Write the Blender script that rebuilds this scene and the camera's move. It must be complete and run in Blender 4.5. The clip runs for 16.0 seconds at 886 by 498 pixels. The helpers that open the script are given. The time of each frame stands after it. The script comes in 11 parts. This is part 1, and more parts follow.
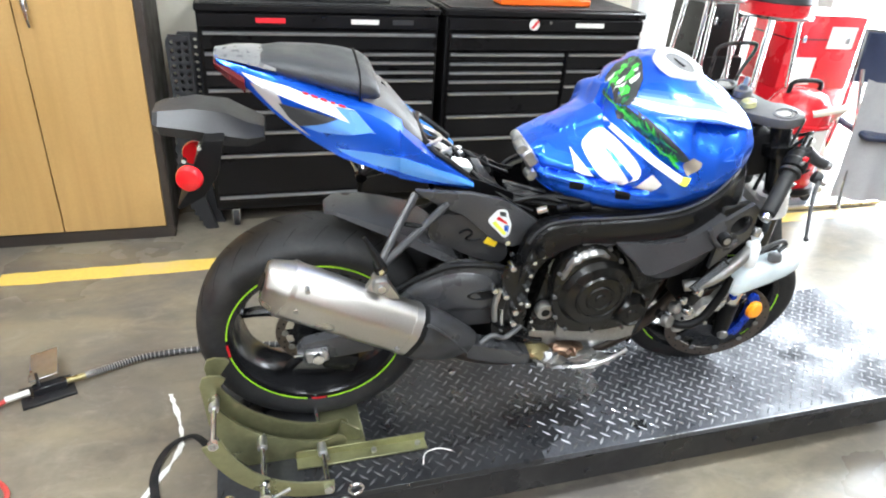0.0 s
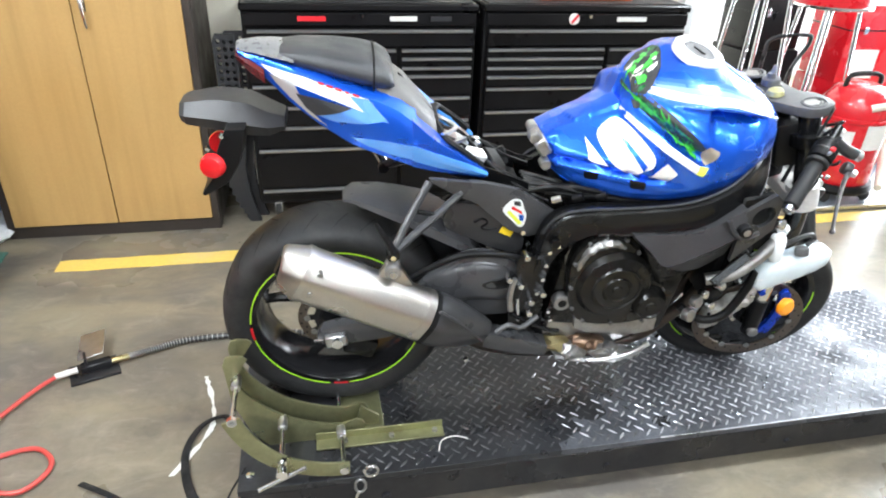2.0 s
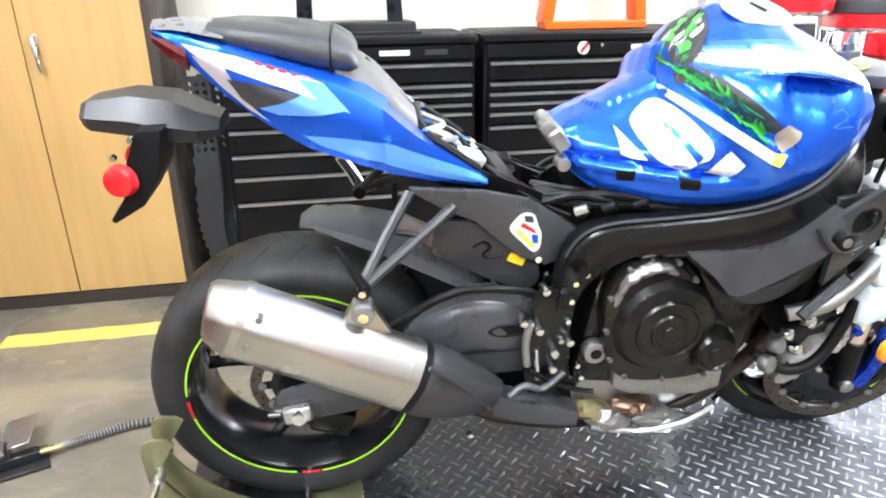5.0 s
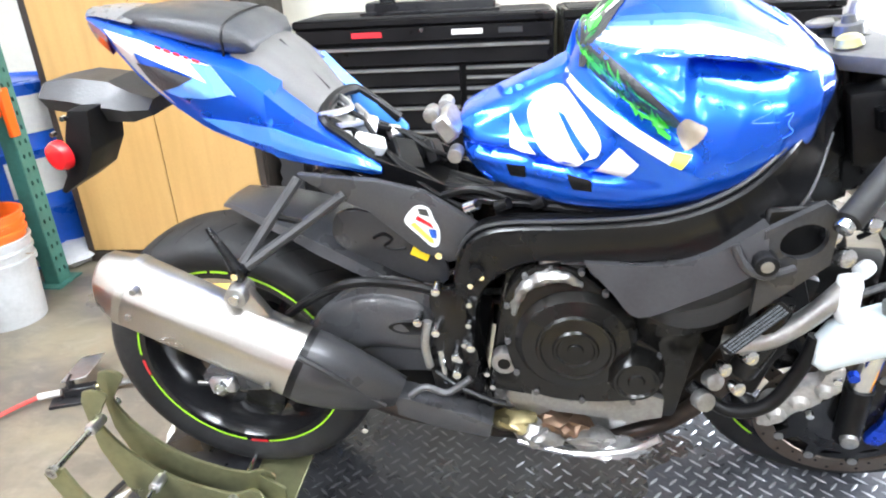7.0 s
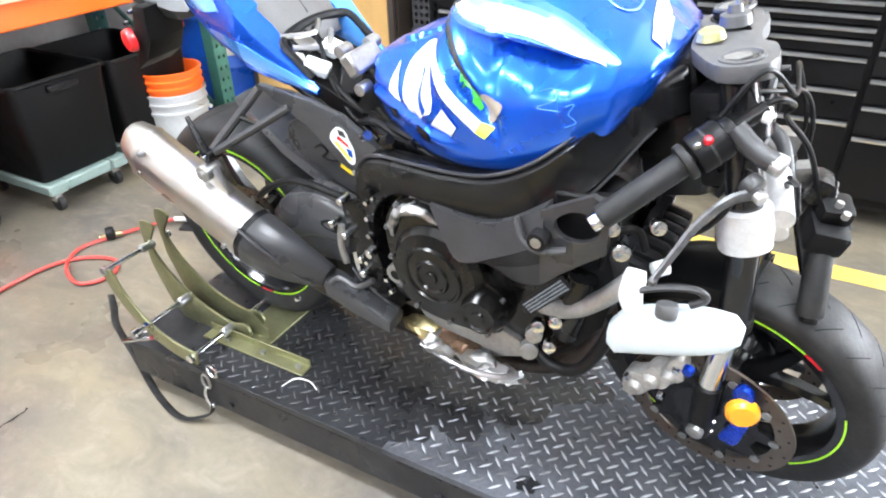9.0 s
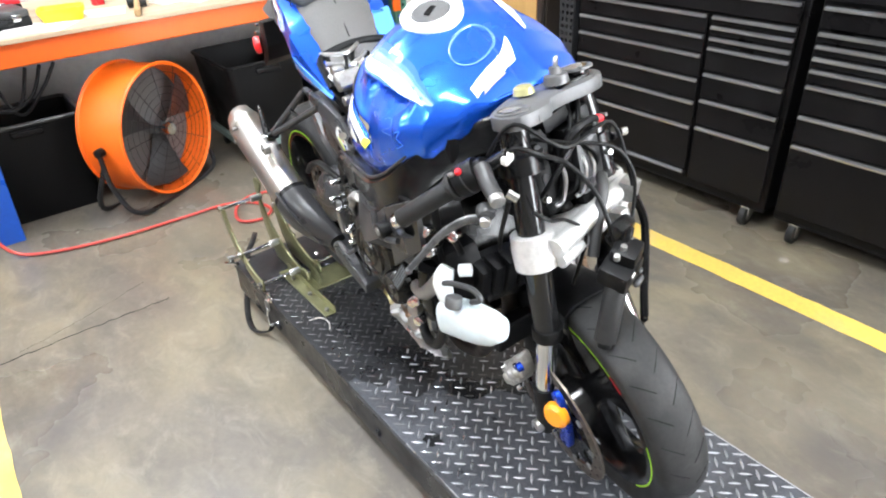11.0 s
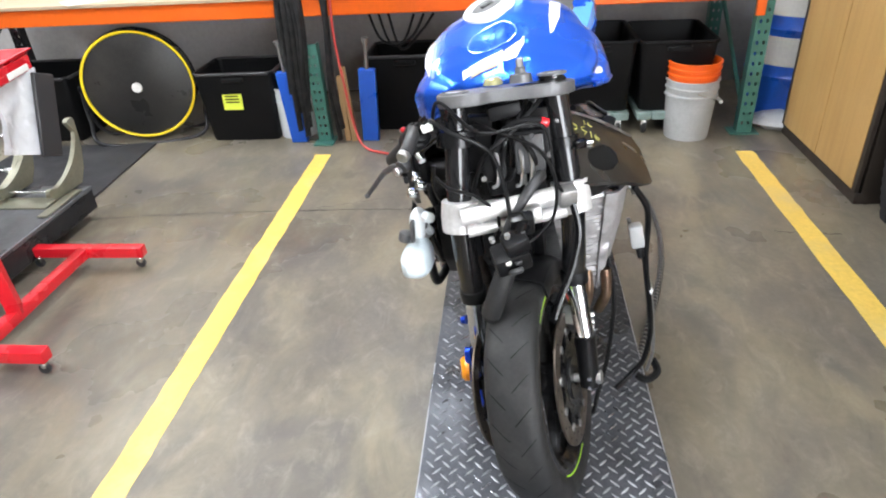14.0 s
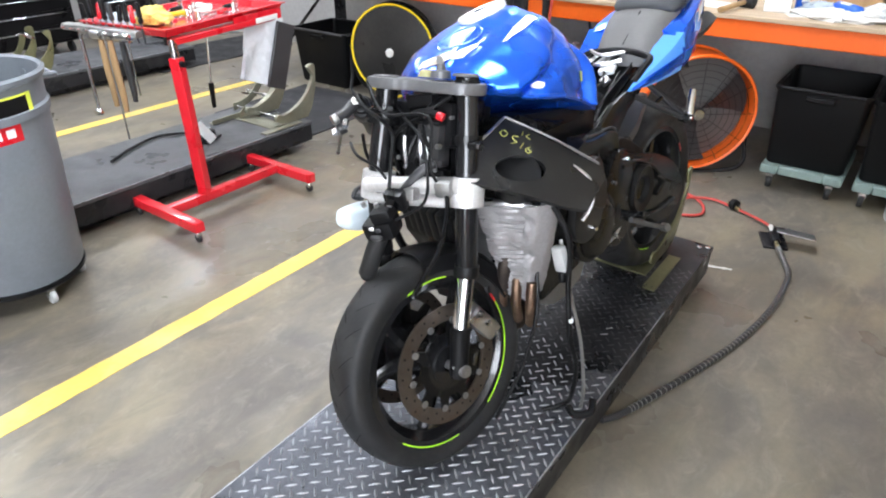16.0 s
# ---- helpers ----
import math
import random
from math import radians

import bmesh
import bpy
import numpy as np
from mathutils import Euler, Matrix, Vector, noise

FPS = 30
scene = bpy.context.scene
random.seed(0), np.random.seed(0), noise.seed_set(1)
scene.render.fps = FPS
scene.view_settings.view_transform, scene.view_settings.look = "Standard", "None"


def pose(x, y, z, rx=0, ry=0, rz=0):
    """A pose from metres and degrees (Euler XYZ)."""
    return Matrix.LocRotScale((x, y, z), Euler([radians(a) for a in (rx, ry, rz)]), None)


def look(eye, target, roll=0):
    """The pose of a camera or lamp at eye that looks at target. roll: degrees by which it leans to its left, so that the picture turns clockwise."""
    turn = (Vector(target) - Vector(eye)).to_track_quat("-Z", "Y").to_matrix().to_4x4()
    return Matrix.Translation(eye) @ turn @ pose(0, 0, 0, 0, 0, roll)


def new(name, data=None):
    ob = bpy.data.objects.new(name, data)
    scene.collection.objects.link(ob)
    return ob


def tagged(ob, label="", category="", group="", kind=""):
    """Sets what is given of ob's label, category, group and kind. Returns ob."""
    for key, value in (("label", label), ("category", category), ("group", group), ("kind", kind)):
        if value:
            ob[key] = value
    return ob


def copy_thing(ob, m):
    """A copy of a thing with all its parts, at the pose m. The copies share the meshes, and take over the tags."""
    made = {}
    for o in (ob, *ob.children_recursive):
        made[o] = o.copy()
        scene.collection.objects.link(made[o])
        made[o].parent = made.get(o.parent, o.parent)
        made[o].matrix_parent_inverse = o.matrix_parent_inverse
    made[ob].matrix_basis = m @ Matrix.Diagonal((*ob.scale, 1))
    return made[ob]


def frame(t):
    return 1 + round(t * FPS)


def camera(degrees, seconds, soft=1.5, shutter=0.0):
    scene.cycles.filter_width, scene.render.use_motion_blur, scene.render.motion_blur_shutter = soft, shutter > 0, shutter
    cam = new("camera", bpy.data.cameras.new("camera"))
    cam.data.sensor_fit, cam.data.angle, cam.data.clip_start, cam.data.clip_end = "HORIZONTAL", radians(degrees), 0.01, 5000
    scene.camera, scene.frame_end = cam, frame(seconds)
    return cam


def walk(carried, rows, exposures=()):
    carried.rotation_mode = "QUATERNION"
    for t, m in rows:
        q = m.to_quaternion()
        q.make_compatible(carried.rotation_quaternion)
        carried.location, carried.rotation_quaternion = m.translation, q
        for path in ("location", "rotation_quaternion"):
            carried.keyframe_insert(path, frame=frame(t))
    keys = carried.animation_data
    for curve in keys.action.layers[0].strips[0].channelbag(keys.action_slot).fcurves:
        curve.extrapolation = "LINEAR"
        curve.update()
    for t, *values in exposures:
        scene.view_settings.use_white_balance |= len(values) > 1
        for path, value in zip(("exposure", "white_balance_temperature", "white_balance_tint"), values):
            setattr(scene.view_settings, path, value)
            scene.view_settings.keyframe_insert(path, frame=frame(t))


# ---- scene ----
cam = camera(68.4, 16.0, soft=2.0)
PATH = [
    (0, (-0.1379, -1.5032, 1.5619), (0.3489, -0.0169, 0.712), 4.2),
    (0.5, (-0.0774, -1.5433, 1.5539), (0.356, -0.0383, 0.7084), 4.1),
    (1, (-0.0721, -1.5575, 1.5539), (0.3062, -0.0418, 0.7004), 3.3),
    (1.5, (-0.057, -1.5539, 1.5548), (0.2973, -0.0427, 0.6835), 2.5),
    (2, (-0.0427, -1.5619, 1.5513), (0.2937, -0.0383, 0.6951), 2.3),
    (2.5, (-0.0401, -1.5637, 1.5522), (0.2928, -0.0365, 0.6995), 2.5),
    (3, (-0.0365, -1.5575, 1.5424), (0.2759, -0.0258, 0.6906), 2.1),
    (3.5, (-0.0401, -1.5272, 1.4747), (0.3035, 0.0659, 0.7583), 0.2),
    (3.7, (-0.0356, -1.5094, 1.4463), (0.3364, 0.0934, 0.7672), 0.4),
    (5.8, (0.2536, -1.1641, 1.2433), (0.3961, 0.4851, 0.5883), -2.2),
    (6, (0.3151, -1.1837, 1.2442), (0.3836, 0.4726, 0.5972), -2.2),
    (6.5, (0.4815, -1.2353, 1.254), (0.4121, 0.4227, 0.6097), -1.9),
    (7, (0.6088, -1.2193, 1.27), (0.4183, 0.4032, 0.5625), -3.1),
    (7.5, (0.785, -1.157, 1.2896), (0.5563, 0.4495, 0.5571), -0.5),
    (8, (0.9033, -1.1321, 1.311), (0.5295, 0.413, 0.5109), -0.9),
    (8.5, (1.0894, -1.1481, 1.3403), (0.5224, 0.3177, 0.5046), 0.1),
    (9, (1.2469, -1.1606, 1.384), (0.5109, 0.1549, 0.4379), -1.5),
    (9.2, (1.2985, -1.1481, 1.3937), (0.5109, 0.154, 0.4699), -2.5),
    (11.3, (2.047, -0.8775, 1.5157), (0.7601, -0.089, 0.5714), -4.3),
    (11.5, (2.0906, -0.8464, 1.5103), (0.7779, -0.1202, 0.5527), -5.0),
    (12, (2.1431, -0.7271, 1.5014), (0.8099, -0.1451, 0.4753), -4.1),
    (12.5, (2.1618, -0.5669, 1.5157), (0.7423, -0.1486, 0.526), -2.7),
    (13, (2.2446, -0.4219, 1.5077), (0.7734, -0.218, 0.526), -4.1),
    (13.5, (2.4083, -0.2376, 1.5299), (0.906, -0.2412, 0.5749), -1.6),
    (14, (2.4769, -0.0863, 1.5335), (0.9559, -0.2679, 0.6274), -3.6),
    (14.5, (2.4617, 0.1326, 1.521), (0.9692, -0.2697, 0.6381), -3.0),
    (15, (2.4662, 0.3765, 1.5361), (0.9799, -0.1353, 0.7013), -3.7),
    (15.5, (2.4582, 0.647, 1.5308), (1.0938, -0.0418, 0.6185), 0.9),
    (16, (2.3318, 0.8046, 1.5272), (1.0787, -0.1068, 0.6506), -0.0),
]
EXPOSURES = [(0, 0.06, 6380, 10), (3.5, 0.08, 6380, 10), (5.8, 0.68, 6320, 13), (8, 0.68, 6270, 13), (9.2, 0.54, 6340, 13), (11.3, 0.15, 6500, 12), (12.5, 0.02, 6500, 12), (13.5, -0.2, 6520, 13), (14, -0.28, 6520, 13), (16, -0.36, 6300, 14)]
walk(cam, [(t, look(eye, target, roll)) for t, eye, target, roll in PATH], EXPOSURES)

# ---- world, daylight through the roller door, ceiling tubes ----
world = bpy.data.worlds.new("world")
scene.world = world
world.use_nodes = True
wn = world.node_tree.nodes
sky = wn.new("ShaderNodeTexSky")
sky.sky_type, sky.sun_disc = "NISHITA", False
sky.sun_elevation, sky.sun_rotation = radians(50), radians(120)
world.node_tree.links.new(sky.outputs[0], wn["Background"].inputs[0])
wn["Background"].inputs[1].default_value = 0.12


def area_lamp(name, m, sx, sy, power, colour):
    data = bpy.data.lights.new(name, "AREA")
    data.shape, data.size, data.size_y, data.energy, data.color = "RECTANGLE", sx, sy, power, colour
    ob = new(name, data)
    ob.matrix_world = m
    return ob


# daylight in the wide roller-door opening behind the front wheel
area_lamp("door_daylight", look((5.4, 2.6, 1.75), (0, 2.2, 1.3)), 2.8, 3.3, 350, (0.84, 0.935, 1.0))
# lamps out of view; the -5.9 row is added to brighten the far bay
for ly in (-5.9, -3.2, -0.75):
    for lx in (-1.3, 1.6):
        area_lamp("tube_light", pose(lx, ly, 3.42), 1.25, 0.56, 101, (0.885, 0.953, 1.0))

# ---- materials ----
def nodes_of(m):
    return m.node_tree.nodes, m.node_tree.links


def surface(name, colour, rough=0.5, metal=0.0, vary=0.12, scale=6.0, fine=60.0, bump=0.1, coat=0.0, stain=None, stain_amount=0.0, rough_vary=0.15, spec=0.5, by_piece=0.0):
    """A painted, cast or rubber surface: colour that varies at two scales, stains, uneven gloss and fine relief."""
    m = bpy.data.materials.new(name)
    m.use_nodes = True
    n, l = nodes_of(m)
    b = n["Principled BSDF"]
    b.inputs["Metallic"].default_value = metal
    b.inputs["Specular IOR Level"].default_value = spec
    b.inputs["Coat Weight"].default_value = coat
    b.inputs["Coat Roughness"].default_value = 0.04
    co = n.new("ShaderNodeTexCoord")
    big, small = n.new("ShaderNodeTexNoise"), n.new("ShaderNodeTexNoise")
    for t, s, d in ((big, scale, 5), (small, fine, 3)):
        t.inputs["Scale"].default_value, t.inputs["Detail"].default_value = s, d
        l.new(co.outputs["Object"], t.inputs["Vector"])
    both = n.new("ShaderNodeMath")
    both.operation = "ADD"
    l.new(big.outputs["Fac"], both.inputs[0]), l.new(small.outputs["Fac"], both.inputs[1])
    value = n.new("ShaderNodeMapRange")
    value.inputs["From Min"].default_value, value.inputs["From Max"].default_value = 0.6, 1.4
    value.inputs["To Min"].default_value, value.inputs["To Max"].default_value = 1 - vary, 1 + vary
    l.new(both.outputs[0], value.inputs["Value"])
    hsv = n.new("ShaderNodeHueSaturation")
    hsv.inputs["Color"].default_value = (*colour, 1)
    last = value.outputs[0]
    if by_piece:
        info, pm, mul = n.new("ShaderNodeObjectInfo"), n.new("ShaderNodeMapRange"), n.new("ShaderNodeMath")
        pm.inputs["To Min"].default_value, pm.inputs["To Max"].default_value = 1 - by_piece, 1 + by_piece
        mul.operation = "MULTIPLY"
        l.new(info.outputs["Random"], pm.inputs["Value"]), l.new(pm.outputs[0], mul.inputs[0]), l.new(last, mul.inputs[1])
        last = mul.outputs[0]
    l.new(last, hsv.inputs["Value"])
    out = hsv.outputs["Color"]
    if stain:
        st, ramp, mix = n.new("ShaderNodeTexNoise"), n.new("ShaderNodeMapRange"), n.new("ShaderNodeMix")
        st.inputs["Scale"].default_value, st.inputs["Detail"].default_value, st.inputs["Roughness"].default_value = scale * 0.7, 8, 0.65
        l.new(co.outputs["Object"], st.inputs["Vector"])
        ramp.inputs["From Min"].default_value, ramp.inputs["From Max"].default_value = 0.5, 0.72
        ramp.inputs["To Max"].default_value = stain_amount
        l.new(st.outputs["Fac"], ramp.inputs["Value"])
        mix.data_type = "RGBA"
        l.new(ramp.outputs[0], mix.inputs["Factor"])
        l.new(out, mix.inputs["A"])
        mix.inputs["B"].default_value = (*stain, 1)
        out = mix.outputs["Result"]
    l.new(out, b.inputs["Base Color"])
    rm = n.new("ShaderNodeMapRange")
    rm.inputs["From Min"].default_value, rm.inputs["From Max"].default_value = 0.3, 0.7
    rm.inputs["To Min"].default_value = max(0.02, rough * (1 - rough_vary * 2))
    rm.inputs["To Max"].default_value = min(1.0, rough * (1 + rough_vary * 2))
    l.new(big.outputs["Fac"], rm.inputs["Value"]), l.new(rm.outputs[0], b.inputs["Roughness"])
    if bump:
        bp = n.new("ShaderNodeBump")
        bp.inputs["Strength"].default_value, bp.inputs["Distance"].default_value = bump, 0.004
        l.new(small.outputs["Fac"], bp.inputs["Height"]), l.new(bp.outputs[0], b.inputs["Normal"])
    return m


def wood_surface(name, colour, dark, rough=0.55, along="Z", scale=3.0):
    """Board with long grain along one axis."""
    m = surface(name, colour, rough, vary=0.06, scale=2.0, fine=90, bump=0.04)
    n, l = nodes_of(m)
    co, mp, t = n.new("ShaderNodeTexCoord"), n.new("ShaderNodeMapping"), n.new("ShaderNodeTexNoise")
    mp.inputs["Scale"].default_value = [0.35 if a == along else 7.0 for a in "XYZ"]
    t.inputs["Scale"].default_value, t.inputs["Detail"].default_value = scale, 6
    l.new(co.outputs["Object"], mp.inputs["Vector"]), l.new(mp.outputs[0], t.inputs["Vector"])
    ramp, mix = n.new("ShaderNodeMapRange"), n.new("ShaderNodeMix")
    ramp.inputs["From Min"].default_value, ramp.inputs["From Max"].default_value, ramp.inputs["To Max"].default_value = 0.45, 0.75, 0.6
    l.new(t.outputs["Fac"], ramp.inputs["Value"])
    mix.data_type = "RGBA"
    b = n["Principled BSDF"]
    src = b.inputs["Base Color"].links[0].from_socket
    l.new(ramp.outputs[0], mix.inputs["Factor"]), l.new(src, mix.inputs["A"])
    mix.inputs["B"].default_value = (*dark, 1)
    l.new(mix.outputs["Result"], b.inputs["Base Color"])
    return m


def concrete_surface():
    """Sealed, worn workshop concrete: warm and cool clouds, oily patches, pale scuffs and specks, half glossy."""
    m = surface("concrete", (0.160, 0.139, 0.110), 0.36, vary=0.2, scale=1.1, fine=42, bump=0.06, rough_vary=0.3)
    n, l = nodes_of(m)
    b = n["Principled BSDF"]
    co = n.new("ShaderNodeTexCoord")
    wisp = n.new("ShaderNodeMapping")
    wisp.inputs["Scale"].default_value, wisp.inputs["Rotation"].default_value = (1.0, 1.7, 1.0), (0, 0, 0.6)
    l.new(co.outputs["Object"], wisp.inputs["Vector"])
    for scale, rough, lo, hi, amount, colour in ((1.1, 0.5, 0.34, 0.70, 0.75, (0.25, 0.212, 0.138)), (1.7, 0.55, 0.40, 0.72, 0.75, (0.092, 0.085, 0.084)), (3.6, 0.65, 0.42, 0.76, 0.55, (0.082, 0.072, 0.060)), (6.5, 0.7, 0.46, 0.82, 0.6, (0.30, 0.272, 0.215)), (11.0, 0.75, 0.58, 0.82, 0.5, (0.34, 0.32, 0.28)), (30.0, 0.6, 0.66, 0.78, 0.6, (0.06, 0.054, 0.048))):
        t, ramp, mix = n.new("ShaderNodeTexNoise"), n.new("ShaderNodeMapRange"), n.new("ShaderNodeMix")
        t.inputs["Scale"].default_value, t.inputs["Detail"].default_value, t.inputs["Roughness"].default_value = scale, 9, rough
        t.inputs["Distortion"].default_value = 0.7
        l.new(wisp.outputs[0], t.inputs["Vector"])
        ramp.interpolation_type = "SMOOTHSTEP"
        ramp.inputs["From Min"].default_value, ramp.inputs["From Max"].default_value, ramp.inputs["To Max"].default_value = lo, hi, amount
        l.new(t.outputs["Fac"], ramp.inputs["Value"])
        mix.data_type = "RGBA"
        src = b.inputs["Base Color"].links[0].from_socket
        l.new(ramp.outputs[0], mix.inputs["Factor"]), l.new(src, mix.inputs["A"])
        mix.inputs["B"].default_value = (*colour, 1)
        l.new(mix.outputs["Result"], b.inputs["Base Color"])
    return m


def glow_surface(name, colour, strength):
    m = bpy.data.materials.new(name)
    m.use_nodes = True
    n, l = nodes_of(m)
    b = n["Principled BSDF"]
    b.inputs["Base Color"].default_value = (0.8, 0.8, 0.8, 1)
    b.inputs["Emission Color"].default_value = (*colour, 1)
    b.inputs["Emission Strength"].default_value = strength
    return m


CONCRETE = concrete_surface()
WALL = surface("cream_wall", (0.80, 0.77, 0.66), 0.7, vary=0.05, scale=1.2, fine=40, bump=0.05, stain=(0.55, 0.48, 0.33), stain_amount=0.25)
GREY_WALL = surface("grey_block", (0.40, 0.39, 0.38), 0.8, vary=0.12, scale=2, fine=30, bump=0.15, stain=(0.2, 0.19, 0.18), stain_amount=0.5)
CEILING = surface("ceiling_paint", (0.86, 0.86, 0.84), 0.85, vary=0.06, scale=1, bump=0.05)
YELLOW_LINE = surface("yellow_floor_paint", (0.74, 0.51, 0.11), 0.4, vary=0.16, scale=4, fine=50, bump=0.05, stain=(0.58, 0.46, 0.22), stain_amount=0.8)
CARBON = surface("carbon_look_film", (0.13, 0.132, 0.14), 0.3, vary=0.35, scale=40, fine=420, bump=0.1, coat=0.5)
BLACK_STEEL = surface("black_steel", (0.012, 0.012, 0.014), 0.34, vary=0.3, scale=7, fine=70, bump=0.05, stain=(0.045, 0.044, 0.042), stain_amount=0.6, rough_vary=0.3, spec=0.35)
PULL = surface("brushed_drawer_pull", (0.44, 0.45, 0.47), 0.42, metal=0.9, vary=0.1, scale=20, fine=160, bump=0.03)
CHEST_BLACK = surface("black_powder_coat", (0.007, 0.0065, 0.007), 0.38, vary=0.25, scale=5, fine=160, bump=0.05, rough_vary=0.2, spec=0.16)
TREAD = surface("worn_tread_steel", (0.41, 0.42, 0.45), 0.46, metal=0.75, vary=0.3, scale=9, fine=80, bump=0.06, stain=(0.05, 0.05, 0.054), stain_amount=0.7, rough_vary=0.3)
TREAD_DARK = surface("dark_tread_steel", (0.13, 0.13, 0.136), 0.36, metal=0.8, vary=0.3, scale=9, fine=80, bump=0.06, stain=(0.02, 0.02, 0.02), stain_amount=0.85, rough_vary=0.3)
HUGGER = surface("greyed_plastic", (0.046, 0.0465, 0.05), 0.30, vary=0.2, scale=8, fine=200, bump=0.15, stain=(0.04, 0.04, 0.042), stain_amount=0.5)
DECK_PALE = surface("pale_deck_steel", (0.098, 0.103, 0.117), 0.55, metal=0.4, spec=0.2, vary=0.3, scale=7, fine=90, bump=0.08, stain=(0.04, 0.041, 0.045), stain_amount=0.75, rough_vary=0.35)
GROOVE_SHADE = surface("groove_shade_rubber", (0.006, 0.006, 0.006), 0.95, vary=0.1, spec=0.1)
CLAMP_GREY = surface("dull_grey_casting", (0.115, 0.115, 0.118), 0.5, metal=0.35, vary=0.16, scale=12, fine=120, bump=0.08, stain=(0.13, 0.13, 0.13), stain_amount=0.5)
LEVER_GREY = surface("scuffed_grey_lever", (0.09, 0.09, 0.094), 0.38, metal=0.6, vary=0.2, scale=20, fine=120, bump=0.08, stain=(0.34, 0.34, 0.34), stain_amount=0.5)
FADED_MARK = surface("faded_marker", (0.07, 0.24, 0.68), 0.5, vary=0.25, scale=60, fine=200)
DECK_STEEL = surface("worn_deck_steel", (0.036, 0.037, 0.041), 0.34, metal=0.5, vary=0.3, scale=6, fine=70, bump=0.05, stain=(0.015, 0.015, 0.016), stain_amount=0.8, rough_vary=0.3)
CHROME = surface("chrome", (0.72, 0.73, 0.74), 0.14, metal=1.0, vary=0.08, scale=12, fine=90, bump=0.01)
ALU = surface("bright_aluminium", (0.66, 0.66, 0.67), 0.32, metal=1.0, vary=0.1, scale=14, fine=120, bump=0.03, stain=(0.3, 0.29, 0.28), stain_amount=0.3)
RAW_CAST = surface("raw_pale_casting", (0.66, 0.65, 0.645), 0.42, metal=0.45, vary=0.14, scale=16, fine=140, bump=0.12, stain=(0.36, 0.35, 0.34), stain_amount=0.45)
CAST = surface("cast_aluminium", (0.36, 0.36, 0.355), 0.45, metal=0.9, vary=0.18, scale=18, fine=140, bump=0.15, stain=(0.16, 0.14, 0.12), stain_amount=0.5)
TITANIUM = surface("brushed_muffler", (0.52, 0.505, 0.475), 0.34, metal=1.0, vary=0.08, scale=5, fine=220, bump=0.05, stain=(0.45, 0.42, 0.38), stain_amount=0.3)
BRASS = surface("zinc_yellow_plate", (0.44, 0.38, 0.20), 0.30, metal=0.9, vary=0.14, scale=7, fine=60, bump=0.04, stain=(0.22, 0.20, 0.12), stain_amount=0.4)
OLIVE = surface("olive_zinc_plate", (0.27, 0.27, 0.15), 0.34, metal=0.75, vary=0.16, scale=8, fine=60, bump=0.04, stain=(0.14, 0.13, 0.08), stain_amount=0.5)
RUBBER = surface("tyre_rubber", (0.015, 0.015, 0.0155), 0.6, vary=0.25, scale=9, fine=120, bump=0.15, stain=(0.054, 0.052, 0.05), stain_amount=0.55, spec=0.35)
BLACK_PLASTIC = surface("black_plastic", (0.006, 0.006, 0.0066), 0.42, vary=0.2, scale=10, fine=160, bump=0.1, spec=0.18)
GREY_PLASTIC = surface("grey_plastic", (0.030, 0.030, 0.032), 0.40, vary=0.14, scale=9, fine=200, bump=0.15)
SATIN_BLACK = surface("satin_black_frame", (0.005, 0.005, 0.0055), 0.24, vary=0.2, scale=10, fine=150, bump=0.05, stain=(0.022, 0.0215, 0.021), stain_amount=0.3, spec=0.3)
RIM_BLACK = surface("gloss_black_wheel", (0.010, 0.010, 0.011), 0.16, vary=0.2, scale=6, bump=0.02)
ENGINE_BLACK = surface("engine_black", (0.006, 0.0057, 0.0054), 0.24, vary=0.2, scale=12, fine=120, bump=0.06, stain=(0.02, 0.017, 0.015), stain_amount=0.4, spec=0.34)
LIME = surface("lime_tape", (0.42, 0.85, 0.03), 0.35, vary=0.04)
RED = surface("red_paint", (0.62, 0.012, 0.022), 0.28, vary=0.06, scale=4, bump=0.02, coat=0.4)
RED_LENS = surface("red_reflector", (0.75, 0.015, 0.02), 0.14, vary=0.05, scale=30, fine=400, bump=0.2, coat=0.6)
AMBER = surface("amber_reflector", (0.95, 0.33, 0.01), 0.14, vary=0.05, scale=30, fine=400, bump=0.2, coat=0.6)
ORANGE = surface("orange_paint", (0.88, 0.14, 0.01), 0.38, vary=0.06, scale=3, fine=40, bump=0.03, stain=(0.5, 0.1, 0.02), stain_amount=0.3)
ORANGE_PLASTIC = surface("orange_plastic", (0.90, 0.13, 0.015), 0.35, vary=0.05, scale=4, bump=0.03)
BLUE = surface("metallic_blue_lacquer", (0.010, 0.125, 0.80), 0.27, metal=0.72, vary=0.1, scale=6, fine=500, bump=0.01, coat=0.55)
TAIL_LENS = surface("smoked_red_lens", (0.10, 0.008, 0.01), 0.12, vary=0.1, scale=30, fine=300, bump=0.05, coat=0.6)
SKY_BLUE = surface("pale_blue_lacquer", (0.12, 0.33, 0.86), 0.22, metal=0.2, vary=0.06, scale=6, fine=400, bump=0.01, coat=1.0)
ANODISED_BLUE = surface("blue_anodised", (0.01, 0.06, 0.55), 0.3, metal=0.7, vary=0.1, scale=20, bump=0.05)
WHITE_PAINT = surface("white_lacquer", (0.80, 0.81, 0.83), 0.22, vary=0.03, scale=8, bump=0.01, coat=0.7)
WHITE_PLASTIC = surface("white_plastic", (0.74, 0.77, 0.78), 0.38, vary=0.05, scale=8, bump=0.04)
PALE = surface("pale_paper", (0.70, 0.69, 0.66), 0.6, vary=0.08, scale=14, bump=0.03)
